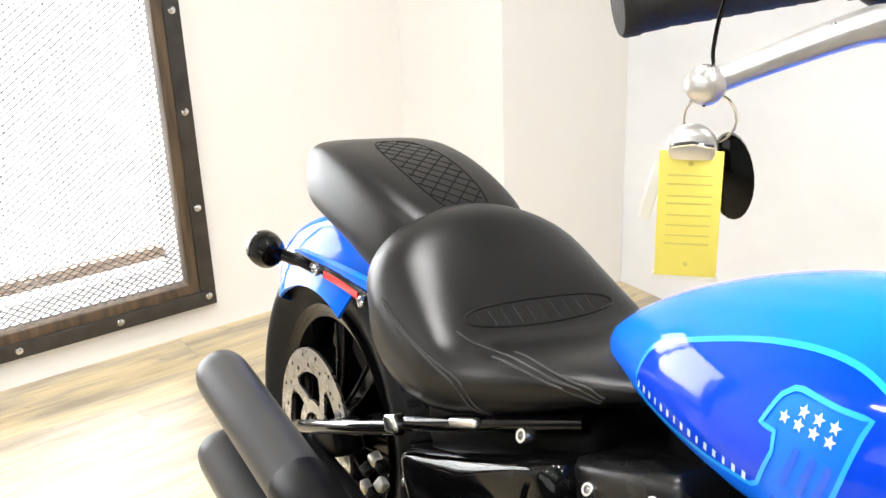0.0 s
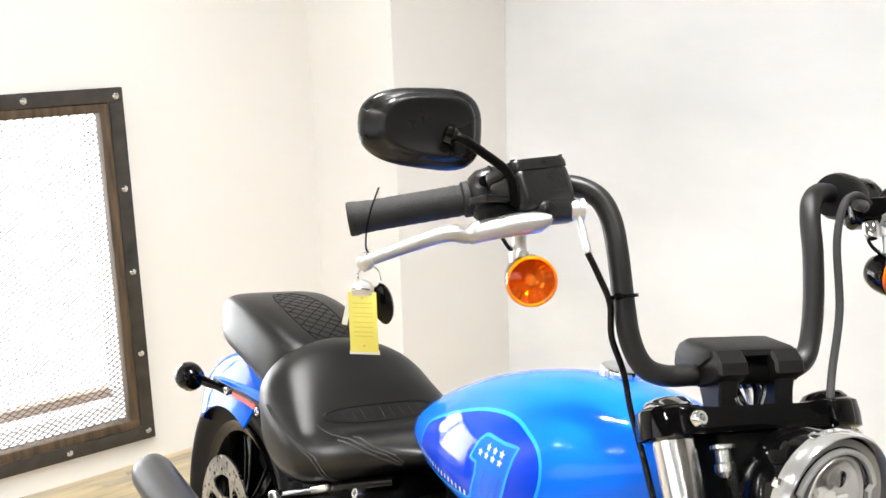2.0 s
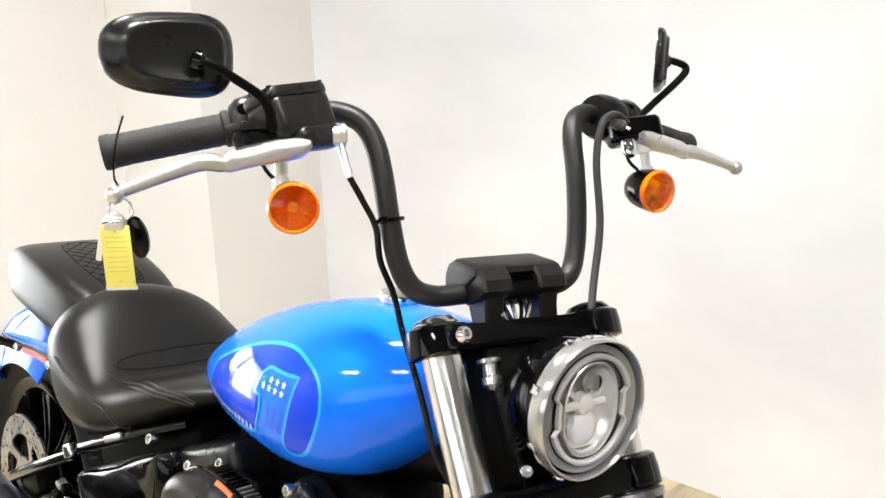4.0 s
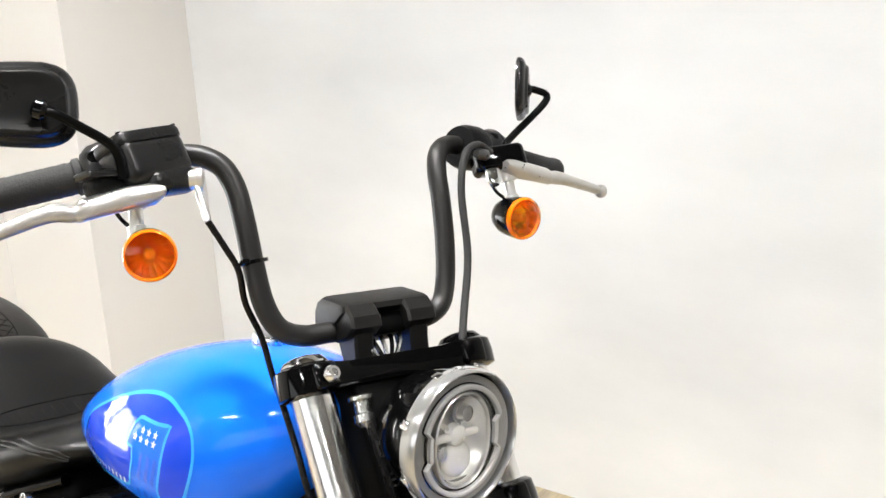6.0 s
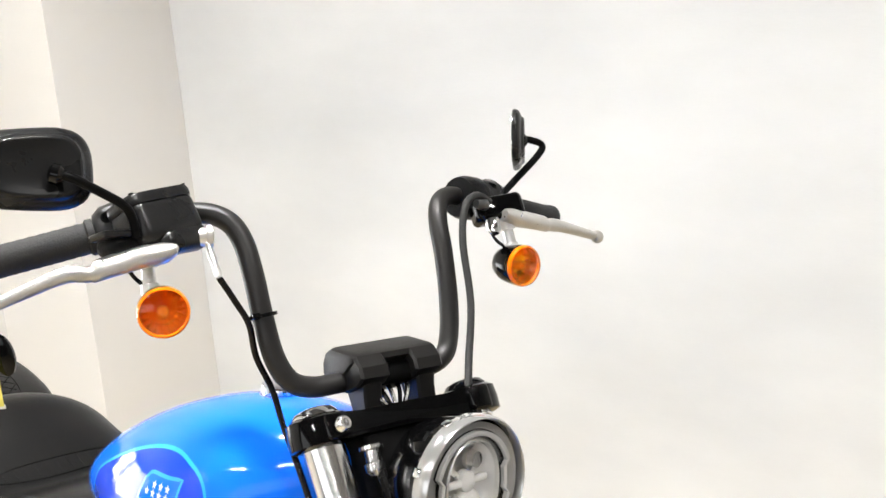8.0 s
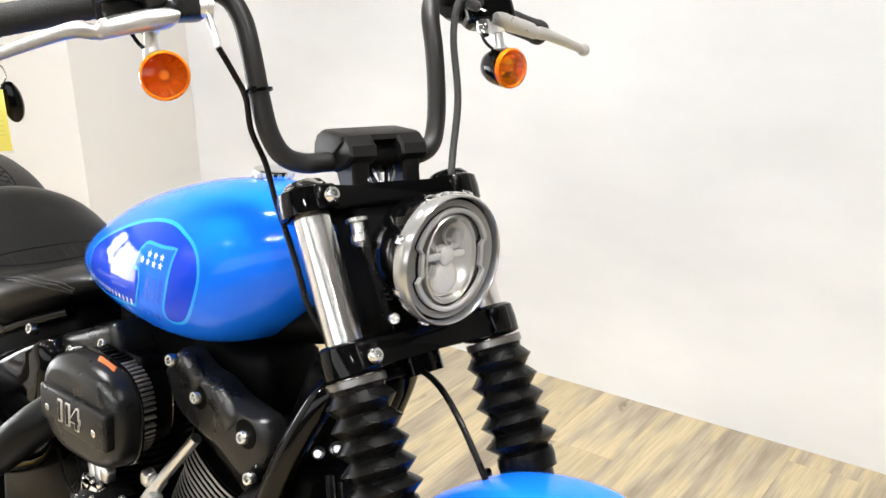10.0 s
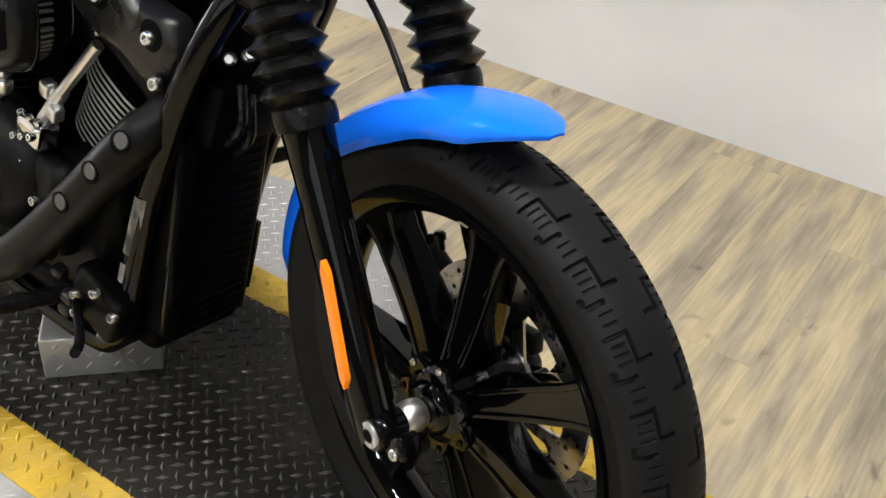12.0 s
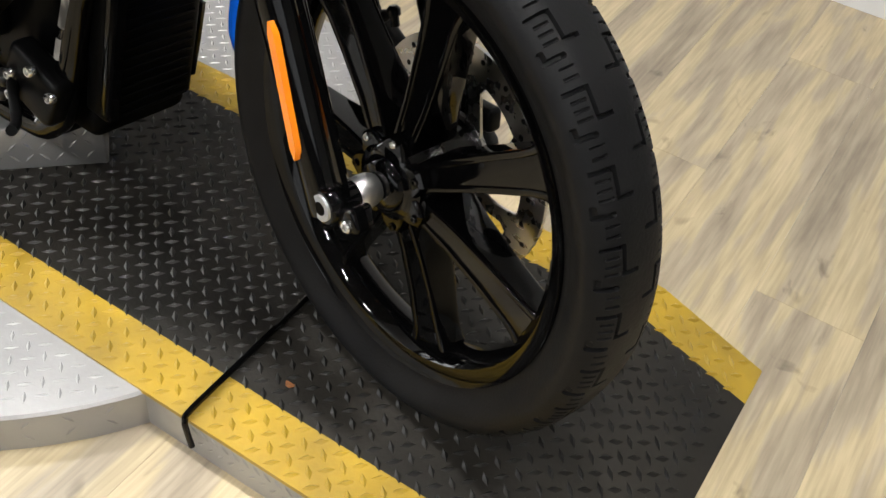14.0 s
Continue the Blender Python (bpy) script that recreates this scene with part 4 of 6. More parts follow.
fpart("caliper_bridge", Geo().rbox((0.034, 0.070, 0.060), 0.010, pose(-0.100, 0.086, 0.085, 0, -38, 0), 3), M_GLOSS, cal)
for q in (-0.026, 0.026):
    fpart("piston_cap", Geo().lathe([(0.017, 0), (0.017, 0.004), (0.013, 0.007), (0.0005, 0.007)], axis(Vector((-0.128, 0.064, 0.105)) + Vector((-0.62, 0, 0.79)) * q, (0, -1, 0)), 20), M_GLOSS, cal)
fpart("bleed_nipple", Geo().lathe([(0.006, 0), (0.006, 0.012), (0.009, 0.014), (0.009, 0.022), (0.005, 0.026)], axis((-0.104, 0.088, 0.150), (0.15, 0, 1)), 12), M_SOFT, cal)
fpart("banjo", Geo().rbox((0.030, 0.016, 0.016), 0.005, pose(-0.134, 0.088, 0.160, 0, -20, 0)), M_SATIN, cal)
fpart("caliper_hose", Geo().tube(spline([(-0.134, 0.088, 0.165), (-0.140, 0.090, 0.195), (-0.130, 0.086, 0.235), (-0.085, 0.070, 0.30), (-0.045, 0.050, 0.36)], 6), 0.0055, 8), M_SOFT, cal)
fpart("sensor_block", Geo().rbox((0.045, 0.022, 0.030), 0.006, pose(0.040, 0.080, 0.045, 0, 20, 0)), M_SATIN, cal)
# ---- handlebar ----
BARP = [(-0.030, 0.0, 0.778), (-0.030, 0.05, 0.778), (-0.032, 0.082, 0.779), (-0.030, 0.108, 0.790), (-0.026, 0.122, 0.818), (-0.016, 0.129, 0.862), (-0.006, 0.133, 0.915), (-0.004, 0.137, 0.955), (-0.008, 0.150, 0.983), (-0.020, 0.180, 0.998), (-0.040, 0.235, 0.996), (-0.066, 0.32, 0.989), (-0.095, 0.41, 0.980)]
right = [(x, -y, z) for x, y, z in BARP]
bar = hpart("handlebar", Geo().tube(spline(list(reversed(right)) + BARP[1:], 6), 0.0124, 18), M_BAR, bike, "satin black tall handlebar")
riser = Geo()
for sgn in (-1, 1):
    yc = 0.0115 + sgn * 0.037
    riser.prism([(0.004, 0.799), (0.0125, 0.7965), (0.0205, 0.781), (0.0190, 0.768), (0.003, 0.762), (-0.030, 0.764), (-0.040, 0.775), (-0.040, 0.798)], yc - 0.0195, yc + 0.0195, None, 0.003)
    riser.prism([(0.010, 0.770), (0.002, 0.752), (-0.006, 0.726), (-0.034, 0.726), (-0.036, 0.768)], yc - 0.0125, yc + 0.0125, None, 0.003)
risers = hpart("riser", riser, M_COVER, bike, "satin black handlebar riser with gauge cover", 28)
cover_prof = [(-0.066, 0.782), (-0.066, 0.800), (-0.060, 0.812), (-0.048, 0.8205), (-0.034, 0.8215), (0.0080, 0.8010), (0.0125, 0.7965), (0.0120, 0.790), (-0.010, 0.784)]
hpart("gauge_cover", Geo().loft([[(-0.026 + (x + 0.026) * k, y, 0.790 + (z - 0.790) * k) for x, z in cover_prof] for y, k in ((-0.048, 0.80), (-0.0465, 0.92), (-0.042, 0.985), (-0.036, 1.0), (0.058, 1.0), (0.064, 0.985), (0.0675, 0.92), (0.069, 0.80))]), M_COVER, risers, "", 24)
for sgn in (-1, 1):
    hpart("clamp_screw", Geo().lathe([(0.006, 0), (0.006, 0.001), (0.0035, 0.0012), (0.0030, -0.003), (0.0005, -0.003)], axis((0.0168, 0.0115 + sgn * 0.037, 0.778), (1, 0, -0.15)), 12), M_COOLER, risers)
# Near-black and set forward: its face stands for the shade in the slot.
hpart("bar_clamp", Geo().rbox((0.050, 0.052, 0.026), 0.008, pose(-0.020, 0.0115, 0.774), 3), M_COOLER, risers)
for k in range(5):
    hpart("cable", Geo().tube(spline([(-0.02, -0.02 + 0.012 * k, 0.772), (-0.005, -0.022 + 0.012 * k, 0.755), (-0.002, -0.01 + 0.006 * k, 0.735)], 4), 0.003, 6), M_GLOSS if k % 2 else M_BOLT, risers)

for sgn in (-1, 1):
    a = Vector((-0.054, sgn * 0.282, 0.992))
    b = Vector((-0.0965, sgn * 0.414, 0.9795))
    d = (b - a).normalized()
    m = axis(a, d)
    L = (b - a).length
    prof = [(0.015, 0), (0.0205, 0.001), (0.0205, 0.008), (0.0175, 0.010)]
    for k in range(9):
        prof += [(0.0175, 0.014 + k * (L - 0.03) / 9), (0.0180, 0.016 + k * (L - 0.03) / 9)]
    prof += [(0.0185, L - 0.012), (0.0195, L - 0.01), (0.0195, L - 0.002), (0.018, L), (0.004, L + 0.0005)]
    hpart("grip", Geo().lathe(prof, m, 28), M_GRIP, bar, "black rubber grip")
    # switch housing, rounded, in two halves
    hm = axis(a - d * 0.052, d)
    hpart("switch_housing", Geo().lathe([(0.012, 0.0), (0.022, 0.002), (0.029, 0.009), (0.0325, 0.026), (0.030, 0.042), (0.023, 0.051), (0.016, 0.053)], hm, 28), M_CASTING, bar, "black switch housing")
    hpart("switch_seam", Geo().lathe([(0.0328, -0.001), (0.0334, -0.0005), (0.0334, 0.0005), (0.0328, 0.001)], axis(a - d * 0.026, d), 32, closed=True), M_COOLER, bar)
    if sgn < 0:
        hpart("housing_recess", Geo().lathe([(0.0062, 0), (0.0062, 0.0012), (0.0050, 0.0012), (0.0046, -0.003), (0.0005, -0.003)], axis((-0.012, -0.281, 0.9965), (0.9, -0.42, -0.05)), 18), M_COOLER, bar)
    hpart("switch_button", Geo().lathe([(0.0075, 0), (0.0075, 0.002), (0.0055, 0.0035), (0.0005, 0.0035)], axis(Vector(a) - d * 0.026 + Vector((0.0265, -sgn * 0.002, 0.012)), (1, 0, 0.35)), 14), M_GLOSS, bar)

# right master cylinder, lever, banjo
MCM = pose(0.004, -0.233, 0.980, 13, 0, 16)
mc = hpart("master_cylinder", Geo().rbox((0.054, 0.084, 0.050), 0.013, MCM, 5), M_CASTING, bike, "black brake fluid reservoir")
hpart("reservoir_lid", Geo().loft([[MCM @ Vector((k * 0.0275 * math.copysign(abs(math.cos(a)) ** 0.35, math.cos(a)), k * 0.0425 * math.copysign(abs(math.sin(a)) ** 0.35, math.sin(a)), 0.0215 + h)) for a in (2 * math.pi * j / 48 for j in range(48))] for k, h in ((0.98, -0.003), (1.0, -0.001), (1.0, 0.005), (0.96, 0.0085), (0.88, 0.0095), (0.84, 0.0082), (0.1, 0.0088))]), M_CASTING, mc, "", 28)
for sx_, sy_ in ((-1, -1), (-1, 1), (1, -1), (1, 1)):
    hpart("lid_screw", Geo().lathe([(0.0032, 0), (0.0032, 0.0012), (0.001, 0.0014)], axis(MCM @ Vector((0.021 * sx_, 0.035 * sy_, 0.0305)), MCM.to_3x3() @ Vector((0, 0, 1))), 10), M_COOLER, mc)
hpart("lever_bracket", Geo().rbox((0.036, 0.088, 0.024), 0.011, pose(0.002, -0.258, 0.955, 0, 6, 16), 4), M_WRINKLE, mc)
hpart("pivot_plate", Geo().rbox((0.032, 0.052, 0.0075), 0.0034, pose(0.020, -0.284, 0.963, 4, 10, 16), 4), M_CASTING, mc)
hpart("reservoir_front", Geo().rbox((0.034, 0.066, 0.028), 0.013, pose(0.010, -0.214, 0.956, 10, 0, 16), 4), M_CASTING, mc)


def lever(sgn, p, tip):
    pts = spline([p] + [tuple(Vector(p).lerp(Vector(tip), q) + Vector((0.5 * dz, 0, dz)) * (1.0 if sgn < 0 else 0.35)) for q, dz in ((0.2, 0.004), (0.40, 0.0045), (0.46, 0.0035), (0.56, 0.0095), (0.75, 0.0065))] + [tip], 5)
    rings = []
    n = len(pts) - 1
    for i, q in enumerate(pts):
        t = i / n
        hx = 0.011 - 0.004 * t + (0.002 if t < 0.2 else 0)
        hz = float(np.interp(t, (0, 0.04, 0.12, 0.38, 0.48, 0.60, 0.85, 1), (0.006, 0.0115, 0.0125, 0.0115, 0.0080, 0.0098, 0.0075, 0.0060)))
        rings.append([(q[0] + hx * math.cos(u), q[1], q[2] + hz * math.sin(u)) for u in (2 * math.pi * j / 14 for j in range(14))])
    g = Geo().loft(rings)
    ob = hpart("control_lever", g, M_LEVER, bike, "polished control lever with a ball end")
    hpart("ball_end", Geo().lathe([(0.0095 * math.sin(u), 0.0095 * math.cos(u)) for u in [math.pi * j / 10 for j in range(1, 10)]], pose(*tip), 18), M_LEVER, ob)
    return ob


TIPR, TIPL = (0.0, -0.426, 0.902), (-0.007, 0.406, 0.914)
lever(-1, (0.022, -0.228, 0.940), TIPR)
lever(1, (0.016, 0.228, 0.950), TIPL)
# left perch
pl = hpart("clutch_perch", Geo().rbox((0.036, 0.07, 0.034), 0.008, pose(0.0, 0.235, 0.965, 0, 0, -16)), M_GLOSS, bike, "black clutch lever bracket")
hpart("perch_clamp", Geo().lathe([(0.012, 0.0), (0.027, 0.002), (0.030, 0.012), (0.030, 0.034), (0.026, 0.044), (0.014, 0.046)], axis((-0.024, 0.195, 0.997), (-0.3, 1, -0.02)), 26), M_WRINKLE, pl)
hpart("clutch_adjuster", Geo().lathe([(0.006, 0), (0.0075, 0.002), (0.0075, 0.014), (0.0055, 0.02)], axis((0.018, 0.205, 0.966), (0.2, -1, 0.1)), 14), M_DIMGREY, pl)
hpart("perch_nut", Geo().lathe([(0.008, 0), (0.010, 0.002), (0.010, 0.016), (0.006, 0.022)], axis((0.012, 0.212, 0.948), (0.1, -0.2, -1)), 12), M_CHROME, pl)

# mirrors: an oblong shell on a bent stem
def mirror(sgn, centre, face, stem, size=(0.067, 0.041), deep=1.0):
    m = axis(centre, face)
    n = 40

    def outline(k, d):
        out = []
        for j in range(n):
            u = 2 * math.pi * j / n
            cx, cy = math.cos(u), math.sin(u)
            x = size[0] * math.copysign(abs(cx) ** 0.62, cx)
            y = size[1] * math.copysign(abs(cy) ** 0.72, cy) * (1.0 + 0.16 * math.copysign(abs(cx) ** 0.8, cx) * -sgn)
            out.append(m @ Vector((x * k, y * k, d * deep)))
        return out
    shell = hpart("mirror", Geo().loft([outline(0.25, 0.0205), outline(0.50, 0.0215), outline(0.64, 0.0232), outline(0.70, 0.0236), outline(0.735, 0.0225), outline(0.765, 0.0190), outline(0.79, 0.0160), outline(0.83, 0.0143), outline(0.90, 0.0118), outline(0.955, 0.0080), outline(0.988, 0.0030), outline(1.0, -0.003), outline(0.985, -0.008), outline(0.95, -0.009)]), M_PLASTIC, bike, "black oblong rear-view mirror", 60)
    hpart("mirror_glass", Geo().loft([outline(0.94, -0.0095), outline(0.94, -0.0105)]), M_DARKGLASS, shell, "silvered mirror glass")
    hpart("mirror_stem", Geo().tube(spline(stem, 8), 0.0050, 12), M_SATIN, shell)
    hpart("stem_joint", Geo().lathe([(0.006, 0), (0.0105, 0.003), (0.0105, 0.010), (0.007, 0.014)], axis(stem[0], Vector(stem[1]) - Vector(stem[0])), 16), M_GLOSS, shell)
    return shell


mirror(-1, (0.046, -0.369, 1.0305), (0.88, 0.06, -0.30), [(0.068, -0.354, 1.0165), (0.073, -0.334, 1.007), (0.062, -0.310, 0.998), (0.051, -0.286, 0.988), (0.044, -0.276, 0.981), (0.038, -0.271, 0.971), (0.030, -0.268, 0.955)])
mirror(1, (0.004, 0.303, 1.062), (0.60, 0.76, -0.30), [(0.007, 0.302, 1.063), (0.016, 0.320, 1.059), (0.016, 0.334, 1.044), (0.002, 0.272, 1.000), (0.002, 0.252, 0.985), (0.002, 0.248, 0.965)], size=(0.058, 0.036), deep=0.5)

# turn signals
def bullet(c, d, parent_name):
    m = axis(c, d)
    s = hpart(parent_name, Geo().lathe([(0.002, -0.046), (0.012, -0.044), (0.020, -0.037), (0.0250, -0.025), (0.0268, -0.010), (0.0268, 0.0)], m, 36, caps=False), M_GLOSS, bike, "black bullet turn signal with amber lens")
    ln_ = hpart("lens", Geo().lathe([(0.0278, -0.005), (0.0278, 0.004), (0.0266, 0.0075), (0.0235, 0.0095), (0.0155, 0.0120), (0.008, 0.0132), (0.0005, 0.0135)], m, 40, caps=False), M_AMBERLENS, s, "clear amber lens")
    ln_.visible_shadow = False
    hpart("lens_rim", Geo().lathe([(0.0262, -0.003), (0.0274, 0.003), (0.0250, 0.0066), (0.0240, 0.003)], m, 40, closed=True), M_AMBER, ln_)
    hpart("reflector", Geo().lathe([(0.0245, 0.003), (0.0235, -0.001), (0.0210, -0.006), (0.0165, -0.011), (0.0110, -0.014), (0.0060, -0.0155), (0.0005, -0.016)], m, 18, caps=False), M_AMBERREF, ln_, "amber-tinted faceted reflector", 4)
    hpart("bulb", Geo().lathe([(0.0046, -0.016), (0.0060, -0.010), (0.0062, -0.004), (0.0046, 0.000), (0.0005, 0.002)], m, 20), M_AMBERIN, ln_, "amber bulb")
    return s


for sgn, c, aim in ((-1, (0.006, -0.2485, 0.879), -0.27), (1, (0.014, 0.236, 0.879), 0.06)):
    s = bullet(c, AHEAD + Vector((0, aim, 0)), "turn_signal")
    hpart("signal_stalk", Geo().lathe([(0.010, 0.0), (0.010, 0.012), (0.0075, 0.013), (0.0075, 0.030), (0.011, 0.031), (0.011, 0.046)], axis(Vector(c) + Vector((-0.014, 0.004 * sgn, 0.024)), (0.15, -0.05 * sgn, 1)), 14), M_BRUSHED, s, "bright metal stalk")
    hpart("signal_wire", Geo().tube(spline([Vector(c) + Vector((-0.016, -0.004, 0.032)), Vector(c) + Vector((-0.016, -0.018, 0.048)), Vector(c) + Vector((0, -0.036, 0.075))], 5), 0.0022, 6), M_GLOSS, s)

# brake hose and clutch cable
banjo = hpart("banjo_bolt", Geo().lathe([(0.006, 0), (0.011, 0.002), (0.011, 0.010), (0.013, 0.011), (0.013, 0.016), (0.007, 0.018)], axis((0.012, -0.196, 0.957), (0.3, 1, -0.1)), 14), M_BRUSHED, bike, "bright brake hose fitting")
hpart("hose_ferrule", Geo().tube(spline([(0.016, -0.188, 0.955), (0.020, -0.188, 0.934), (0.022, -0.186, 0.905)], 4), [0.0045, 0.0045, 0.0032, 0.0032, 0.0045, 0.0045, 0.0035, 0.0050, 0.0036], 10), M_BRUSHED, banjo)
hpart("brake_hose", Geo().tube(spline([(0.022, -0.186, 0.905), (0.010, -0.169, 0.880), (-0.008, -0.151, 0.856), (-0.036, -0.139, 0.825), (-0.049, -0.123, 0.787), (-0.056, -0.117, 0.745), (-0.052, -0.114, 0.705), (-0.046, -0.112, 0.655), (-0.043, -0.110, 0.605), (-0.038, -0.095, 0.56)], 6), 0.0037, 10), M_SOFT, bike, "black brake hose tied to the bar")
hpart("cable_tie", Geo().lathe([(0.0165, -0.002), (0.0175, -0.002), (0.0175, 0.002), (0.0165, 0.002)], axis((-0.015, -0.1295, 0.866), (0.19, -0.09, 1)), 18, closed=True), M_GLOSS, bike)
hpart("tie_end", Geo().rbox((0.01, 0.01, 0.006), 0.001, pose(0.001, -0.146, 0.862)), M_GLOSS, bike)
hpart("clutch_cable", Geo().tube(spline([(0.014, 0.215, 0.972), (0.026, 0.188, 0.978), (0.026, 0.165, 0.965), (0.018, 0.150, 0.92), (0.010, 0.140, 0.84), (0.006, 0.115, 0.77), (0.012, 0.098, 0.735), (0.006, 0.092, 0.70)], 8), 0.0048, 10), M_GRIP, bike, "black clutch cable")

# ---- fuel tank ----
TANK = [(-0.349, 0.915, 0.880, 0.018), (-0.352, 0.924, 0.850, 0.042), (-0.364, 0.933, 0.815, 0.066), (-0.395, 0.940, 0.768, 0.096), (-0.45, 0.945, 0.733, 0.126), (-0.53, 0.944, 0.714, 0.146), (-0.61, 0.934, 0.708, 0.150), (-0.69, 0.914, 0.708, 0.141), (-0.77, 0.885, 0.711, 0.121), (-0.85, 0.846, 0.716, 0.092), (-0.905, 0.812, 0.722, 0.068), (-0.94, 0.785, 0.730, 0.047), (-0.96, 0.764, 0.738, 0.028), (-0.968, 0.752, 0.745, 0.010)]
TS = spline(TANK, 5)


def rake(x):
    """How far the tank's front leans back towards its lower edge."""
    return 0.35 * min(1.0, max(0.0, (x + 0.62) / 0.22))


def tank_at(x):
    """Top, bottom and half width of the tank at x."""
    for a, b in zip(TS, TS[1:]):
        if b[0] <= x <= a[0]:
            t = (a[0] - x) / max(a[0] - b[0], 1e-9)
            return tuple(a[i] + (b[i] - a[i]) * t for i in (1, 2, 3))
    return TS[-1][1:]


def tank_side(x, z, out=0.0):
    """The right-hand skin of the tank at (x, z), lifted off it by out."""
    x0 = x
    for _ in range(10):
        x0 = x + rake(x0) * (0.94 - z)
    zt, zb, w = tank_at(x0)
    zc = zb + 0.40 * (zt - zb)
    h = (zt - zc) if z > zc else (zc - zb)
    q = min(abs(z - zc) / h, 0.999)
    e = 2.05 if z > zc else 2.5
    y = -w * (1 - q ** e) ** (1 / e)
    n = Vector((0, -max(1 - q, 0.2), q * (1 if z > zc else -1))).normalized()
    return Vector((x, y, z)) + n * out


rings = []
for x, zt, zb, w in TS:
    zc = zb + 0.40 * (zt - zb)
    ring = []
    for j in range(64):
        a = 2 * math.pi * j / 64
        c, s = math.cos(a), math.sin(a)
        e = 2.05 if s > 0 else 2.5
        h = (zt - zc) if s > 0 else (zc - zb)
        z = zc + h * math.copysign(abs(s) ** (2 / e), s)
        ring.append((x - rake(x) * (0.94 - z), w * math.copysign(abs(c) ** (2 / e), c), z))
    rings.append(ring)
tank = part("fuel_tank", Geo().loft(rings), M_BLUE, bike, "glossy blue teardrop fuel tank with dark blue panel", 60)


def decal(name, left, right_, mat, z0, z1, out, label="", rows=26, cols=14):
    """A skin on the tank between two edges x = left(z) and x = right_(z)."""
    rings = []
    for i in range(rows + 1):
        z = z0 + (z1 - z0) * i / rows
        a, b = left(z), right_(z)
        rings.append([tank_side(a + (b - a) * j / cols, z, out) for j in range(cols + 1)])
    return part(name, Geo().loft(rings, caps=False, closed=False), mat, tank, label, 80)


def ribbon(name, pts, width, mat, out, closed=True):
    """A painted line on the tank along points (x, z)."""
    p = [Vector(q) for q in pts]
    n = len(p)
    rings = []
    for i in range(n + (1 if closed else 0)):
        a, b, c = p[(i - 1) % n], p[i % n], p[(i + 1) % n]
        if not closed:
            a, c = p[max(i - 1, 0)], p[min(i + 1, n - 1)]
        d = (c - a).normalized()
        nn = Vector((-d.y, d.x)) * width / 2
        rings.append([tank_side(*(b + nn), out), tank_side(*(b - nn), out)])
    return part(name, Geo().loft(rings, caps=False, closed=False), mat, tank, "", 80)


# the panel on the tank's flank
LOOP = [(-0.842, 0.766), (-0.836, 0.783), (-0.823, 0.804), (-0.790, 0.823), (-0.755, 0.840), (-0.706, 0.861), (-0.665, 0.875), (-0.625, 0.884), (-0.590, 0.886), (-0.560, 0.880), (-0.537, 0.871), (-0.522, 0.856), (-0.516, 0.833), (-0.521, 0.808), (-0.531, 0.785), (-0.544, 0.769), (-0.560, 0.763), (-0.573, 0.766), (-0.576, 0.779), (-0.570, 0.803), (-0.566, 0.830), (-0.564, 0.850)]
DIGIT = [(-0.562, 0.861), (-0.589, 0.858), (-0.624, 0.857), (-0.631, 0.855), (-0.640, 0.846), (-0.649, 0.820), (-0.633, 0.820), (-0.630, 0.805), (-0.640, 0.772), (-0.648, 0.766), (-0.700, 0.7585), (-0.760, 0.752), (-0.815, 0.750), (-0.838, 0.754)]
top_line = [q[:2] for q in spline(LOOP, 4)]
low_line = [(DIGIT[0][0] * (1 - k / 4) + DIGIT[1][0] * k / 4, DIGIT[0][1] * (1 - k / 4) + DIGIT[1][1] * k / 4) for k in range(4)]
for (xa, za), (xb, zb) in zip(DIGIT[1:], DIGIT[2:]):
    low_line += [(xa + (xb - xa) * k / 4, za + (zb - za) * k / 4) for k in range(4)]
low_line.append(DIGIT[-1])
edge = top_line + low_line


def within(x, z):
    """Whether a place on the flank lies inside the panel's outline."""
    odd = False
    for (xa, za), (xb, zb) in zip(edge, edge[1:] + edge[:1]):
        if (za > z) != (zb > z) and x < xa + (xb - xa) * (z - za) / (zb - za):
            odd = not odd
    return odd


def skin(name, x0, x1, z0, z1, mat, label, step=0.0022):
    """A painted area on the flank inside the panel's outline."""
    g, ids = Geo(), {}
    nx, nz = int((x1 - x0) / step), int((z1 - z0) / step)

    def corner(i, j):
        if (i, j) not in ids:
            ids[i, j] = len(g.v)
            g.v.append(tank_side(x0 + i * step, z0 + j * step, 0.0006))
        return ids[i, j]
    for i in range(nx):
        for j in range(nz):
            if within(x0 + (i + 0.5) * step, z0 + (j + 0.5) * step):
                g.f.append((corner(i, j), corner(i + 1, j), corner(i + 1, j + 1), corner(i, j + 1)))
    return part(name, g, mat, tank, label, 80)


skin("dark_panel", -0.850, -0.510, 0.745, 0.892, M_NAVY, "dark blue panel behind the lettering")
ribbon("panel_outline", edge, 0.0042, M_CYAN, 0.0009)
for x, w_ in ((-0.618, 0.007), (-0.602, 0.007), (-0.588, 0.006)):
    ribbon("number_stripe", [(x - 0.012, 0.738), (x - 0.006, 0.762), (x + 0.004, 0.79), (x + 0.010, 0.818)], w_, M_STRIPE, 0.0008, False)


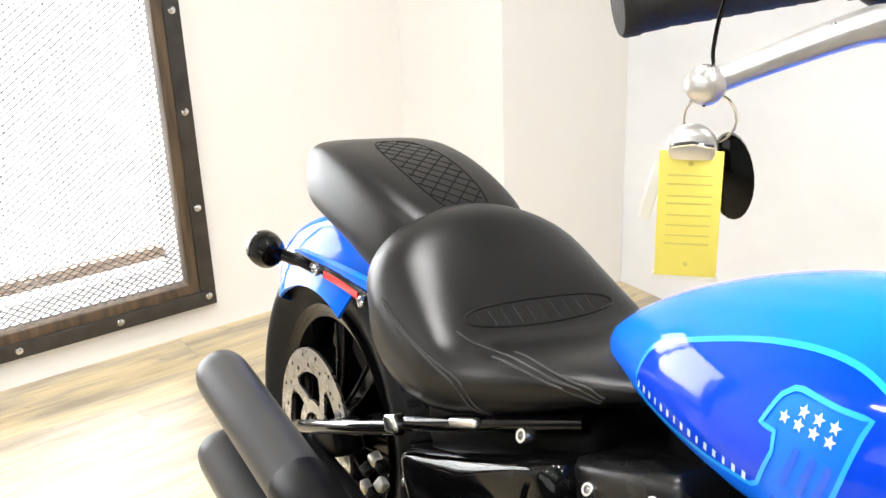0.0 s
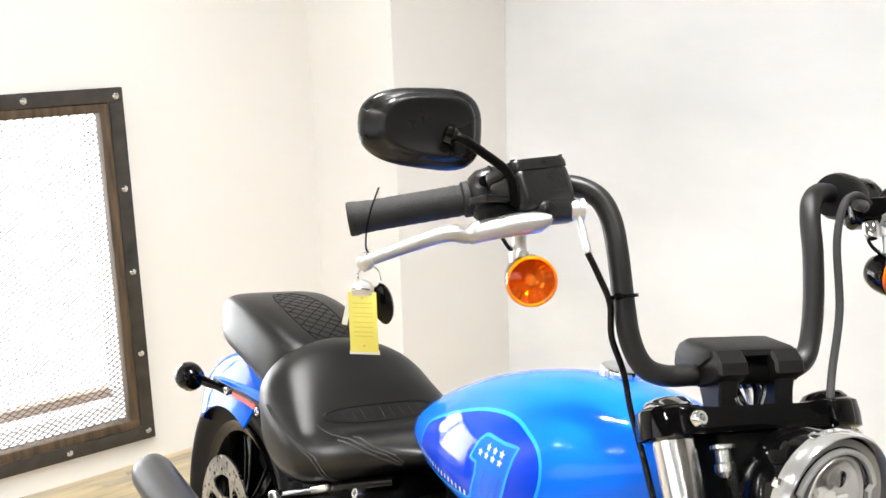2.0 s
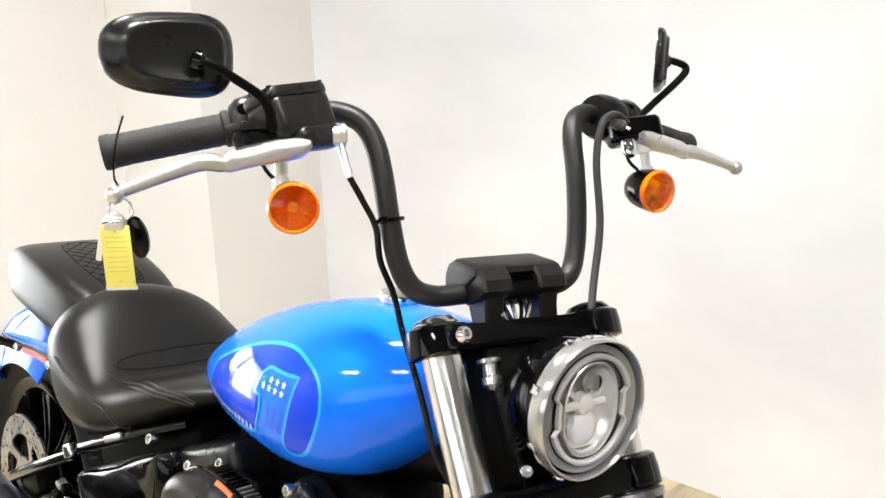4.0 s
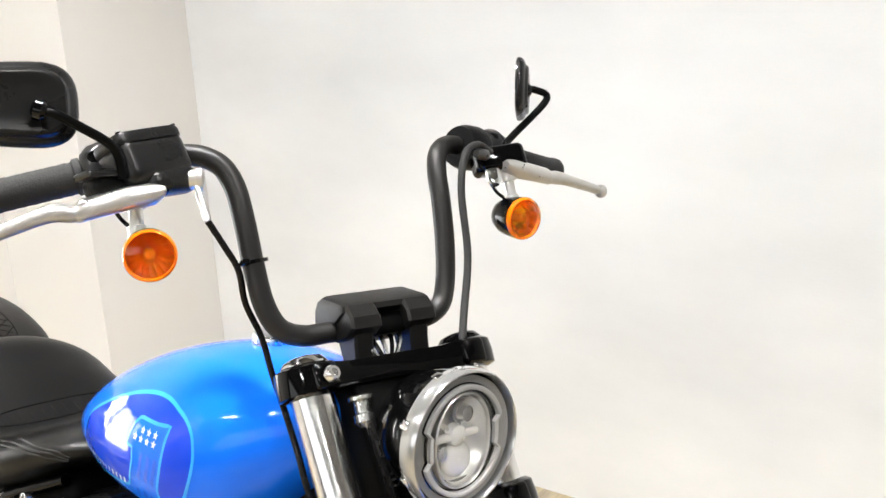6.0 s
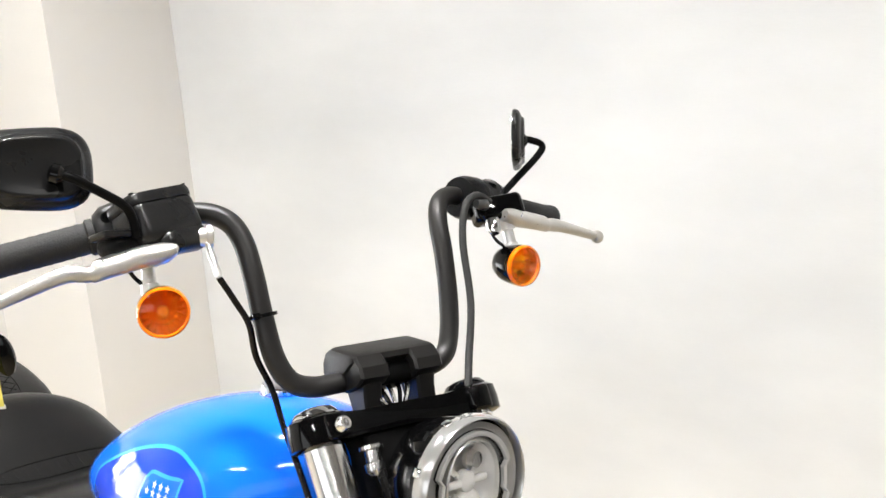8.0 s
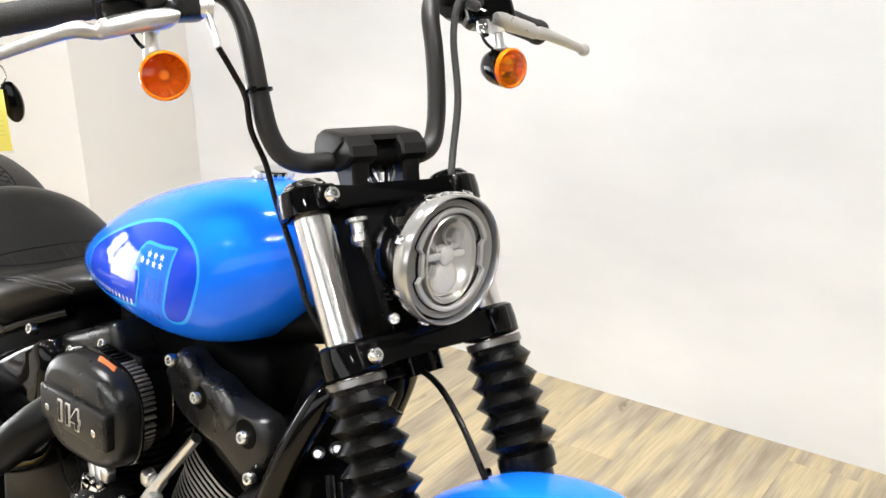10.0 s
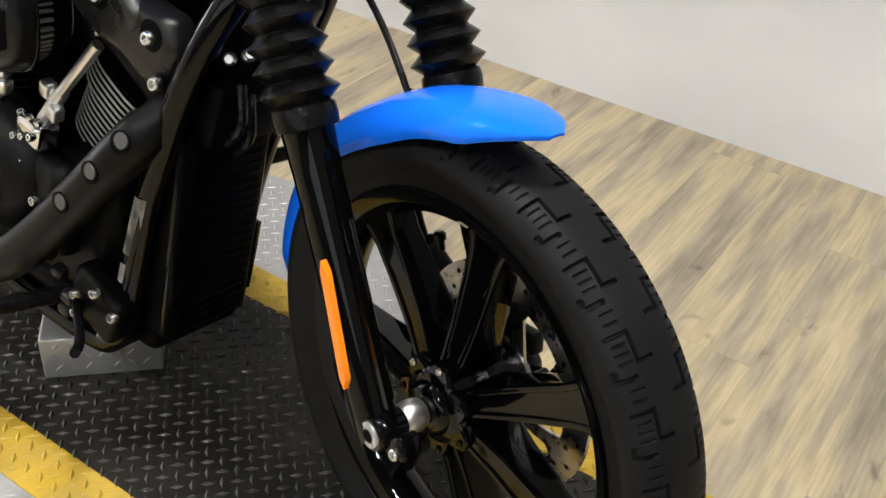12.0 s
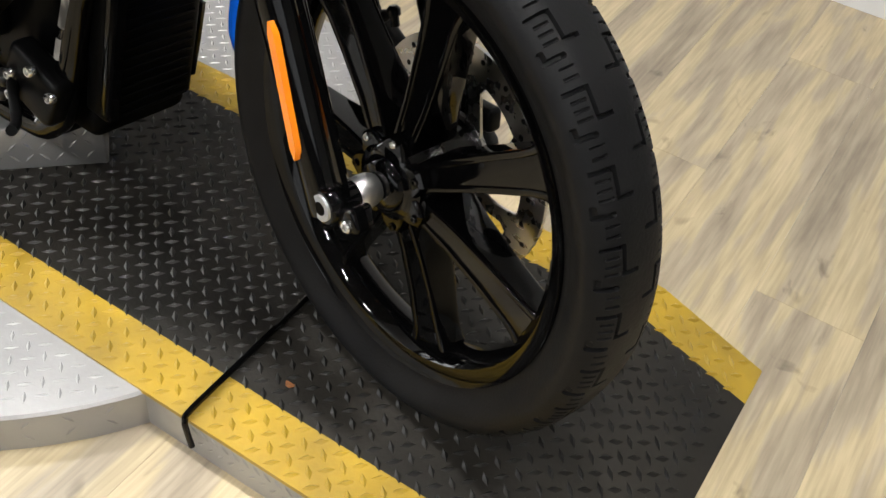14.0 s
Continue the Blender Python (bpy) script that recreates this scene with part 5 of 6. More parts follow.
def star(x, z, r):
    pts = []
    for k in range(10):
        a = math.pi / 2 + k * math.pi / 5
        rr = r if k % 2 == 0 else r * 0.45
        pts.append(tank_side(x + rr * math.cos(a), z + rr * math.sin(a), 0.0012))
    g = Geo()
    g.v = pts + [tank_side(x, z, 0.0012)]
    g.f = [(10, k, (k + 1) % 10) for k in range(10)]
    return part("star", g, M_STAR, tank, "pale star decal")


for k in range(4):
    star(-0.6285 + 0.0146 * k, 0.834 + 0.0003 * k, 0.0056)
    star(-0.6140 + 0.0146 * k, 0.8445 + 0.0005 * k, 0.0056) if k < 3 else None
# lettering that stands for no word: short bars along the panel's lower edge
for k in range(15):
    x = -0.835 + k * 0.0128
    z = 0.7600 + 0.0007 * k
    ribbon("lettering_bar", [(x, z - 0.0037), (x + 0.001, z + 0.0037)], 0.0044 if k % 3 else 0.0032, M_STAR, 0.0010, False)

CAPM = pose(-0.555, 0.013, 0.9395, 0, 2, 0)
cap = part("fuel_cap", Geo().lathe([(0.026, 0.0), (0.0285, 0.001), (0.0290, 0.003), (0.0262, 0.0045), (0.0262, 0.0055), (0.0275, 0.0062), (0.0280, 0.0120), (0.0265, 0.0150), (0.019, 0.0168), (0.0005, 0.0175)], CAPM, 44), M_CHROME, tank, "chrome fuel cap")
for k in range(16):
    a = 2 * math.pi * k / 16
    part("cap_rib", Geo().rbox((0.0036, 0.0062, 0.0070), 0.0014, CAPM @ pose(0.0270 * math.cos(a), 0.0270 * math.sin(a), 0.0095, 0, 0, math.degrees(a)), 2), M_BRUSHED, cap)
part("tank_bolt", Geo().lathe([(0.012, 0), (0.012, 0.01), (0.006, 0.014)], axis((-0.935, -0.055, 0.715), (0, -1, 0)), 16), M_BRUSHED, tank)
part("tank_bracket", Geo().rbox((0.06, 0.11, 0.03), 0.008, pose(-0.935, 0, 0.712)), M_SATIN, tank)

# ---- seat ----
SEAT = [(-1.375, 0.735, 0.640, 0.070), (-1.360, 0.770, 0.605, 0.116), (-1.320, 0.799, 0.578, 0.150), (-1.265, 0.801, 0.562, 0.170), (-1.20, 0.768, 0.560, 0.176), (-1.135, 0.727, 0.580, 0.177), (-1.095, 0.706, 0.597, 0.172), (-1.05, 0.712, 0.616, 0.165), (-0.99, 0.732, 0.646, 0.157), (-0.93, 0.750, 0.680, 0.140), (-0.88, 0.757, 0.706, 0.115), (-0.845, 0.757, 0.722, 0.085)]
SS = spline(SEAT, 6)


def seat_section(zt, zb, w, dish, n=48):
    ring = []
    zc = zb + 0.56 * (zt - zb)
    for j in range(n):
        a = 2 * math.pi * j / n
        c, s = math.cos(a), math.sin(a)
        e = 1.92 if s > 0 else 3.2
        y = w * math.copysign(abs(c) ** (2 / e), c)
        h = (zt - zc) if s > 0 else (zc - zb)
        z = zc + h * math.copysign(abs(s) ** (2 / e), s)
        if s > 0:
            z += dish * (abs(y / w) ** 2 - 0.25) * s ** 0.6
        if s < 0:
            y *= 0.97
        ring.append((y, z))
    return ring


rings = []
for x, zt, zb, w in SS:
    q = max(0.0, min(1.0, 1 - abs(x + 1.10) / 0.24))
    rings.append([(x, y, z) for y, z in seat_section(zt, zb, w, 0.044 * q)])
seat = part("seat", Geo().loft(rings), M_LEATHER, bike, "black vinyl solo seat with stitched seams", 70)


def seat_point(x, k, out=0.001):
    """A point on the seat's right side: k from 0 at the widest to 1 at the middle of the top."""
    for a, b in zip(SS, SS[1:]):
        if a[0] <= x <= b[0]:
            t = (x - a[0]) / (b[0] - a[0])
            zt, zb, w = (a[i] + (b[i] - a[i]) * t for i in (1, 2, 3))
            break
    q = max(0.0, min(1.0, 1 - abs(x + 1.10) / 0.24))
    sec = seat_section(zt, zb, w, 0.044 * q, 192)
    f = (96 - k * 48) % 192
    j, q = int(f), f - int(f)
    (ya, za), (yb, zb) = sec[j % 192], sec[(j + 1) % 192]
    y, z = ya + (yb - ya) * q, za + (zb - za) * q
    n = Vector((0, -math.cos(k * math.pi / 2), math.sin(k * math.pi / 2)))
    return Vector((x, y, z)) + n * out


SEAM_A = [(-1.225, 0.13), (-1.196, 0.12), (-1.160, 0.13), (-1.120, 0.14), (-1.084, 0.12), (-1.045, 0.01), (-1.029, -0.20), (-1.020, -0.42)]
SEAM_B = [(-1.116, 0.46), (-1.075, 0.50), (-1.030, 0.46), (-0.990, 0.38), (-0.950, 0.25), (-0.920, 0.12), (-0.889, -0.02), (-0.875, -0.20)]
for line in (SEAM_A, [(x - 0.010, k - 0.02) for x, k in SEAM_A], SEAM_B, [(x + 0.003, k + 0.07) for x, k in SEAM_B[2:]], [(x - 0.003, k - 0.07) for x, k in SEAM_B[2:]]):
    part("seam", Geo().tube([seat_point(x, k, 0.0003) for x, k in [q[:2] for q in spline(line, 8)]], 0.0016, 6), M_THREAD, seat)
# embossed ribs in the dish
def seat_top(x, y, out=0.0004):
    """A point on the top of the seat."""
    best = min((seat_point(x, q / 360, out) for q in range(60, 361)), key=lambda p: abs(p.y + abs(y)))
    return Vector((x, math.copysign(best.y, y), best.z))


for k in range(11):
    y = -0.095 + k * 0.019
    part("embossed_rib", Geo().tube([seat_top(-1.138 + 0.022 * j / 5, y + 0.004 * j / 5, -0.0003) for j in range(6)], 0.0009, 6), M_LEATHER, seat)
ring_pts = [seat_top(-1.127 + 0.0155 * math.copysign(abs(math.sin(a)) ** 0.8, math.sin(a)), 0.112 * math.copysign(abs(math.cos(a)) ** 0.7, math.cos(a)), 0.0) for a in (2 * math.pi * j / 60 for j in range(61))]
part("embossed_outline", Geo().tube(ring_pts, 0.0018, 6), M_LEATHER, seat)

PIL = [(-1.668, 0.770, 0.742, 0.070), (-1.660, 0.800, 0.728, 0.092), (-1.640, 0.817, 0.716, 0.104), (-1.61, 0.825, 0.706, 0.110), (-1.56, 0.831, 0.700, 0.114), (-1.49, 0.829, 0.690, 0.115), (-1.42, 0.819, 0.675, 0.113), (-1.345, 0.802, 0.655, 0.106), (-1.295, 0.785, 0.645, 0.090), (-1.280, 0.770, 0.665, 0.065)]
PS = spline(PIL, 6)
rings = []
for x, zt, zb, w in PS:
    ring = []
    zc = zb + 0.5 * (zt - zb)
    for j in range(48):
        a = 2 * math.pi * j / 48
        c, s = math.cos(a), math.sin(a)
        e = 5.2 if s > 0 else 4.4
        ring.append((x, w * math.copysign(abs(c) ** (2 / e), c), zc + (zt - zc if s > 0 else zc - zb) * math.copysign(abs(s) ** (2 / e), s)))
    rings.append(ring)
pil = part("passenger_seat", Geo().loft(rings), M_LEATHER, bike, "black vinyl passenger seat with a quilted top", 70)


def pil_top(x, y):
    for a, b in zip(PS, PS[1:]):
        if a[0] <= x <= b[0]:
            t = (x - a[0]) / (b[0] - a[0])
            zt, zb, w = (a[i] + (b[i] - a[i]) * t for i in (1, 2, 3))
            break
    zc = zb + 0.5 * (zt - zb)
    q = min(abs(y) / w, 0.98)
    return Vector((x, y, zc + (zt - zc) * (1 - q ** 5.2) ** (1 / 5.2)))


# diamond stitching on its top
def quilt_line(pts):
    g = Geo().tube([pil_top(x, y) - Vector((0, 0, 0.0004)) for x, y in pts], 0.0012, 6)
    part("quilt_seam", g, M_COOLER, pil)


def quilt_half(x):
    """Half the width of the stitched area at x."""
    return 0.047 * math.sqrt(max(0.0, 1 - ((x + 1.432) / 0.133) ** 4))


for sgn in (-1, 1):
    for k in range(15):
        x0 = -1.70 + k * 0.029
        line = [(x0 + q * 0.14 / 24, sgn * (-0.066 + q * 0.132 / 24)) for q in range(25)]
        line = [(x, y) for x, y in line if -1.565 < x < -1.30 and abs(y) < quilt_half(x)]
        if len(line) > 3:
            quilt_line(line)
quilt_line([(-1.432 + 0.133 * math.cos(a), 0.049 * math.copysign(abs(math.sin(a)) ** 0.6, math.sin(a))) for a in (2 * math.pi * j / 72 for j in range(73))])

# ---- rear fender, lamp, wheel ----
RC = Vector((-1.60, 0, 0.318))
rings = []
for k in range(41):
    q = k / 40
    a = radians(72 + 66 * q)
    r = 0.372
    hw = 0.094 * (1 if q < 0.9 else 1 - 0.35 * ((q - 0.9) / 0.1) ** 2)
    ring = []
    for j in range(21):
        s = -1 + 2 * j / 20
        y = hw * math.sin(s * math.pi / 2)
        rr = r - float(np.interp(abs(y) / hw, (0, 0.25, 0.45, 0.6, 0.8, 1.0), (0, 0.002, 0.009, 0.025, 0.062, 0.118)))
        ring.append(RC + Vector((rr * math.cos(a), y, rr * math.sin(a))))
    inner = [RC + (p - RC) * 0.99 for p in reversed(ring)]
    rings.append(ring + [Vector((p.x, p.y * 0.97, p.z)) for p in inner])
part("rear_fender", Geo().loft(rings), M_BLUE, bike, "glossy blue rear fender", 50)
for sgn in (-1, 1):
    strut = part("fender_strut", Geo().loft([[(x, sgn * (0.104 + e), z - h), (x, sgn * (0.116 + e), z - h * 0.8), (x, sgn * (0.116 + e), z + h * 0.8), (x, sgn * (0.104 + e), z + h)] for x, z, h, e in ((-1.28, 0.672, 0.010, 0.0), (-1.40, 0.664, 0.008, 0.0), (-1.52, 0.651, 0.006, 0.0), (-1.63, 0.636, 0.005, 0.0), (-1.66, 0.631, 0.003, -0.002))]), M_BLUE, bike, "blue fender strut cover")
    part("strut_rail", Geo().loft([[(x, sgn * (0.106), z - 0.036), (x, sgn * 0.119, z - 0.034), (x, sgn * 0.119, z - 0.020), (x, sgn * 0.106, z - 0.018)] for x, z in ((-1.30, 0.682), (-1.48, 0.672), (-1.64, 0.654))]), M_GLOSS, strut)
    if sgn < 0:
        g = Geo().loft([[(x, -0.117, z - 0.007), (x, -0.121, z - 0.006), (x, -0.121, z + 0.004), (x, -0.117, z + 0.005)] for x, z in ((-1.405, 0.644), (-1.46, 0.642), (-1.525, 0.636))])
        part("rear_reflector", g, M_RED, strut, "red side reflector")
        for x, z in ((-1.385, 0.642), (-1.548, 0.634)):
            bolt((x, -0.119, z), (0, -1, 0), strut, 0.009, 0.008)
    part("signal_arm", Geo().tube(spline([(-1.585, sgn * 0.108, 0.622), (-1.61, sgn * 0.125, 0.628), (-1.652, sgn * 0.150, 0.634)], 5), [0.008] * 6 + [0.010] * 3 + [0.012] * 2, 14), M_GLOSS, strut)
    g = Geo().lathe([(0.004, -0.034), (0.018, -0.030), (0.0275, -0.016), (0.030, 0.0), (0.0295, 0.012), (0.024, 0.020), (0.002, 0.023)], axis((-1.662, sgn * 0.163, 0.636), (-1, 0, 0.05)), 28)
    part("rear_turn_signal", g, M_GLOSS, bike, "black bullet rear turn signal")
rw = lambda g: g.put(Matrix.Translation(RC))
RRIM = [(0.195, -0.048), (0.212, -0.052), (0.218, -0.056), (0.219, -0.048), (0.205, -0.042), (0.190, -0.02), (0.186, 0), (0.190, 0.02), (0.205, 0.042), (0.219, 0.048), (0.218, 0.056), (0.212, 0.052), (0.195, 0.048), (0.178, 0.02), (0.175, 0), (0.178, -0.02)]
rwheel = part("rear_wheel", rw(Geo().lathe(RRIM, YAX, 72, closed=True)), M_GLOSS, bike, "gloss black cast rear wheel")
part("tyre", rw(tyre(0.321, 0.076, 0.213, 24, 24 * 20)), M_RUBBER, rwheel, "wide black rear tyre", 50)
part("hub", rw(Geo().lathe([(0.02, -0.085), (0.045, -0.08), (0.05, 0.08), (0.02, 0.085)], YAX, 32)), M_GLOSS, rwheel)
for k in range(7):
    part("spoke", rw(spoke(10 + k * 360 / 7).put(Matrix.Diagonal((0.84, 1.2, 0.9, 1)))), M_GLOSS, rwheel)
for nm, geo in brake_disc(0.146, 0.104, -0.088, 5, 0.02):
    part(nm, rw(geo), M_DISC, rwheel, "drilled steel rear brake disc" if nm == "brake_disc" else "")
for k in range(15):
    a = radians(k * 24)
    for rr in (0.116, 0.134):
        part("drill_hole", rw(Geo().lathe([(0.0036, 0.0), (0.0036, 0.0004), (0.0005, 0.0005)], axis((rr * math.cos(a + rr * 9), -0.0906, rr * math.sin(a + rr * 9)), (0, -1, 0)), 8)), M_SATIN, rwheel)
swing = part("swingarm", Geo().tube(spline([(-1.60, -0.115, 0.318), (-1.45, -0.125, 0.325), (-1.2, -0.12, 0.33)], 4), 0.022, 14), M_SATIN, bike, "black tubular swingarm")
part("swingarm_tube", Geo().tube(spline([(-1.60, -0.118, 0.338), (-1.536, -0.140, 0.371), (-1.36, -0.152, 0.460), (-1.20, -0.152, 0.540)], 4), 0.011, 14), M_GLOSS, swing)
part("swingarm_tube", Geo().tube(spline([(-1.60, 0.115, 0.318), (-1.45, 0.125, 0.325), (-1.2, 0.12, 0.33)], 4), 0.022, 14), M_SATIN, swing)
part("rear_axle", rw(Geo().lathe([(0.012, -0.13), (0.02, -0.129), (0.02, -0.118), (0.012, -0.117), (0.012, 0.13)], YAX, 16)), M_BOLT, swing)
part("rear_caliper", Geo().rbox((0.11, 0.05, 0.06), 0.012, pose(-1.50, -0.095, 0.36, 0, -30, 0)), M_SATIN, bike, "black rear brake caliper")
# ---- exhaust ----
M_SHIELD = material("bare_shield_metal", (0.10, 0.10, 0.10), 0.4, 0.4, second=(0.07, 0.07, 0.07), scale=30)


def muffler(z, tipx, y=-0.262):
    m = axis((-1.20, y + 0.004, z - 0.028), (-1, -0.01, 0.080))
    L = -1.20 - tipx
    mu = part("muffler", Geo().lathe([(0.032, 0), (0.0415, 0.004), (0.0425, 0.02), (0.0425, L - 0.03), (0.0415, L - 0.012), (0.039, L), (0.033, L), (0.0325, L - 0.10), (0.001, L - 0.10)], m, 44), M_MUFFLER, bike, "matt dark grey slip-on muffler")
    part("muffler_band", Geo().lathe([(0.0435, 0.0), (0.0445, 0.001), (0.0445, 0.098), (0.0435, 0.1)], axis((-1.172, y + 0.005, z - 0.0305), (-1, -0.01, 0.080)), 40), M_SATIN, mu)
    return mu


muffler(0.462, -1.590)
muffler(0.330, -1.578)
pipe1 = spline([(-0.432, -0.075, 0.556), (-0.425, -0.115, 0.540), (-0.458, -0.145, 0.488), (-0.530, -0.160, 0.400), (-0.630, -0.178, 0.288), (-0.70, -0.190, 0.232), (-0.78, -0.205, 0.205), (-0.88, -0.225, 0.222), (-0.98, -0.245, 0.272), (-1.06, -0.257, 0.290), (-1.14, -0.260, 0.294), (-1.22, -0.260, 0.301)], 6)
p1 = part("front_exhaust_pipe", Geo().tube(pipe1, [0.026] * 8 + [0.031] * (len(pipe1) - 8), 20), M_HEADER, bike, "matt black exhaust pipe with a slotted heat shield")
for i in (10, 14, 18):
    a, b = Vector(pipe1[i]), Vector(pipe1[i + 1])
    d = (b - a).normalized()
    out = (Vector((0.25, -1, 0.32)) - d * Vector((0.25, -1, 0.32)).dot(d)).normalized()
    # Flat black disc for the shade in the hole, offset grey disc for the pipe.
    hole = part("shield_hole", Geo().lathe([(0.0150, -0.002), (0.0150, 0.0004), (0.0140, 0.0008), (0.0005, 0.0008)], axis(a + out * 0.0308, out), 24), M_COOLER, p1, "round shield hole")
    part("inner_pipe", Geo().lathe([(0.0105, 0.0), (0.0100, 0.0010), (0.0005, 0.0012)], axis(a + out * 0.0314 - d * 0.0030, out), 20), M_SHIELD, hole)
pipe2 = spline([(-0.80, -0.08, 0.60), (-0.805, -0.14, 0.58), (-0.84, -0.19, 0.540), (-0.90, -0.22, 0.480), (-0.975, -0.245, 0.432), (-1.07, -0.257, 0.421), (-1.22, -0.259, 0.432)], 6)
part("rear_exhaust_pipe", Geo().tube(pipe2, 0.031, 20), M_HEADER, bike, "matt black rear exhaust pipe")
# passenger peg
peg = part("passenger_peg", Geo().loft([[(x + c * s[0], y + c * s[1] * 0.3, z + 0 * s[0]) for c, s in ((0.013, (-1, -1)), (0.013, (1, -1)), (0.013, (1, 1)), (0.013, (-1, 1)))] for x, y, z in ((-1.128, -0.300, 0.36), (-1.112, -0.303, 0.42), (-1.078, -0.306, 0.500), (-1.070, -0.306, 0.512))]), M_SATIN, bike, "black folded passenger peg")
part("peg_mount", Geo().tube([(-1.13, -0.12, 0.38), (-1.128, -0.300, 0.372)], 0.014, 12), M_SATIN, peg)

# ---- engine ----
eng = part("crankcase", Geo().rbox((0.40, 0.22, 0.25), 0.05, pose(-0.73, 0, 0.29), 5), M_SATIN, bike, "black engine crankcase")
part("gearbox", Geo().rbox((0.30, 0.20, 0.24), 0.04, pose(-1.02, 0, 0.33), 5), M_SATIN, eng)
part("sump", Geo().rbox((0.55, 0.22, 0.06), 0.02, pose(-0.80, 0, 0.155), 3), M_SATIN, eng)
cover = part("cam_cover", Geo().lathe([(0.105, 0.0), (0.104, 0.02), (0.098, 0.040), (0.080, 0.058), (0.055, 0.066), (0.052, 0.064), (0.0005, 0.064)], axis((-0.758, -0.10, 0.345), (0, -1, 0)), 48), M_WRINKLE, eng, "black round cam cover")
part("cam_cover_body", Geo().rbox((0.24, 0.05, 0.15), 0.024, pose(-0.73, -0.115, 0.325), 4), M_WRINKLE, eng)
badge = part("timer_cover", Geo().lathe([(0.045, 0.0), (0.045, 0.004), (0.041, 0.007), (0.036, 0.007), (0.034, 0.004), (0.0005, 0.004)], axis((-0.767, -0.162, 0.326), (0, -1, 0)), 40), M_SATIN, cover, "round timer cover with a bright emblem")
part("emblem_ring", Geo().lathe([(0.030, 0.004), (0.033, 0.0052), (0.035, 0.004)], axis((-0.767, -0.163, 0.326), (0, -1, 0)), 36, caps=False), M_FIN, badge)
part("emblem", Geo().rbox((0.022, 0.004, 0.010), 0.002, pose(-0.767, -0.168, 0.326)), M_FIN, badge)
part("emblem", Geo().rbox((0.010, 0.004, 0.022), 0.002, pose(-0.767, -0.1675, 0.326)), M_FIN, badge)
for x, z in ((-0.744, 0.408), (-0.690, 0.386), (-0.835, 0.395), (-0.842, 0.285), (-0.69, 0.27), (-0.66, 0.335)):
    bolt((x, -0.142, z), (0, -1, 0.1), cover, 0.0085, 0.010)

CYL = {"front": (Vector((-0.640, 0, 0.388)), Vector((0.46, 0, 0.888))), "rear": (Vector((-0.770, 0, 0.40)), Vector((-0.36, 0, 0.933)))}
for which, (base, up) in CYL.items():
    m = axis(base, up)
    # Cylinder and fin faces near black: shade between the fins put into the colour.
    cy = part("cylinder", Geo().lathe([(0.050, 0.0), (0.050, 0.20)], m, 32), M_COOLER, eng, "finned black engine cylinder")
    for k in range(15):
        h = 0.018 + k * 0.0106
        w = 0.072 if k < 9 else 0.080
        rr = Geo()
        ring0 = []
        for j in range(40):
            a = 2 * math.pi * j / 40
            c, s = math.cos(a), math.sin(a)
            ring0.append((w * math.copysign(abs(c) ** 0.72, c), (w + 0.012) * math.copysign(abs(s) ** 0.72, s)))
        rr.loft([[m @ Vector((x * q, y * q, h + d)) for x, y in ring0] for q, d in ((0.80, -0.0009), (1, -0.0008), (1, 0.0008), (0.80, 0.0009))])
        part("cooling_fin", rr, M_COOLER, cy)
        if k < 14 and which == "front":
            edge = Geo().loft([[m @ Vector((x * q, y * q, h + d)) for x, y in ring0] for q, d in ((0.985, -0.0017), (1.004, -0.0013), (1.004, 0.0013), (0.985, 0.0017))], caps=False)
            part("machined_edge", edge, M_FIN, cy)
    # rocker box
    bm_ = m @ Matrix.Translation((0, 0, 0.215))
    rk = part("rocker_box", Geo().rbox((0.165, 0.205, 0.060), 0.020, bm_, 4), M_SATIN, eng, "satin black rocker cover with bright bolts")
    part("rocker_lid", Geo().rbox((0.135, 0.185, 0.044), 0.020, bm_ @ Matrix.Translation((0.004, 0, 0.045)), 4), M_WRINKLE, rk)
    if which == "front":
        # sloping side cover over the front head
        outline = [q[:2] for q in spline([(-0.632, 0.672), (-0.606, 0.704), (-0.585, 0.709), (-0.548, 0.692), (-0.515, 0.688), (-0.480, 0.674), (-0.440, 0.667), (-0.414, 0.660), (-0.402, 0.624), (-0.428, 0.580), (-0.452, 0.570), (-0.500, 0.588), (-0.560, 0.602), (-0.607, 0.628), (-0.632, 0.672)], 3)][:-1]
        part("head_cover", Geo().pillow(outline, -0.078, -0.116, 0.022, 6), M_CASTING, rk, "", 50)
        for x, z, w_, ang in ((-0.568, 0.682, 0.056, 40), (-0.494, 0.656, 0.062, 34)):
            part("cover_boss", Geo().rbox((w_, 0.026, 0.044), 0.0125, pose(x, -0.108, z, 12, ang, 0), 5), M_CASTING, rk, "", 50)
        # Flat near-black discs draw the shade of the notches round the bolts.
        for x, z, r_ in ((-0.542, 0.659, 0.017), (-0.443, 0.640, 0.020)):
            part("recess_shade", Geo().lathe([(r_, 0.0), (r_, 0.0012), (r_ * 0.9, 0.0016), (0.0005, 0.0016)], axis((x, -0.1155, z), (0, -1, 0)), 20), M_COOLER, rk)
        for y_ in (-0.07, 0.0, 0.06):
            part("rocker_rib", Geo().rbox((0.012, 0.012, 0.050), 0.004, bm_ @ Matrix.Translation((0.078, y_, 0.012))), M_SATIN, rk)
        for x, z in ((-0.598, 0.695), (-0.542, 0.659), (-0.443, 0.636), (-0.429, 0.584)):
            bolt((x, -0.116, z), (0, -1, 0.15), rk, 0.0095, 0.010)
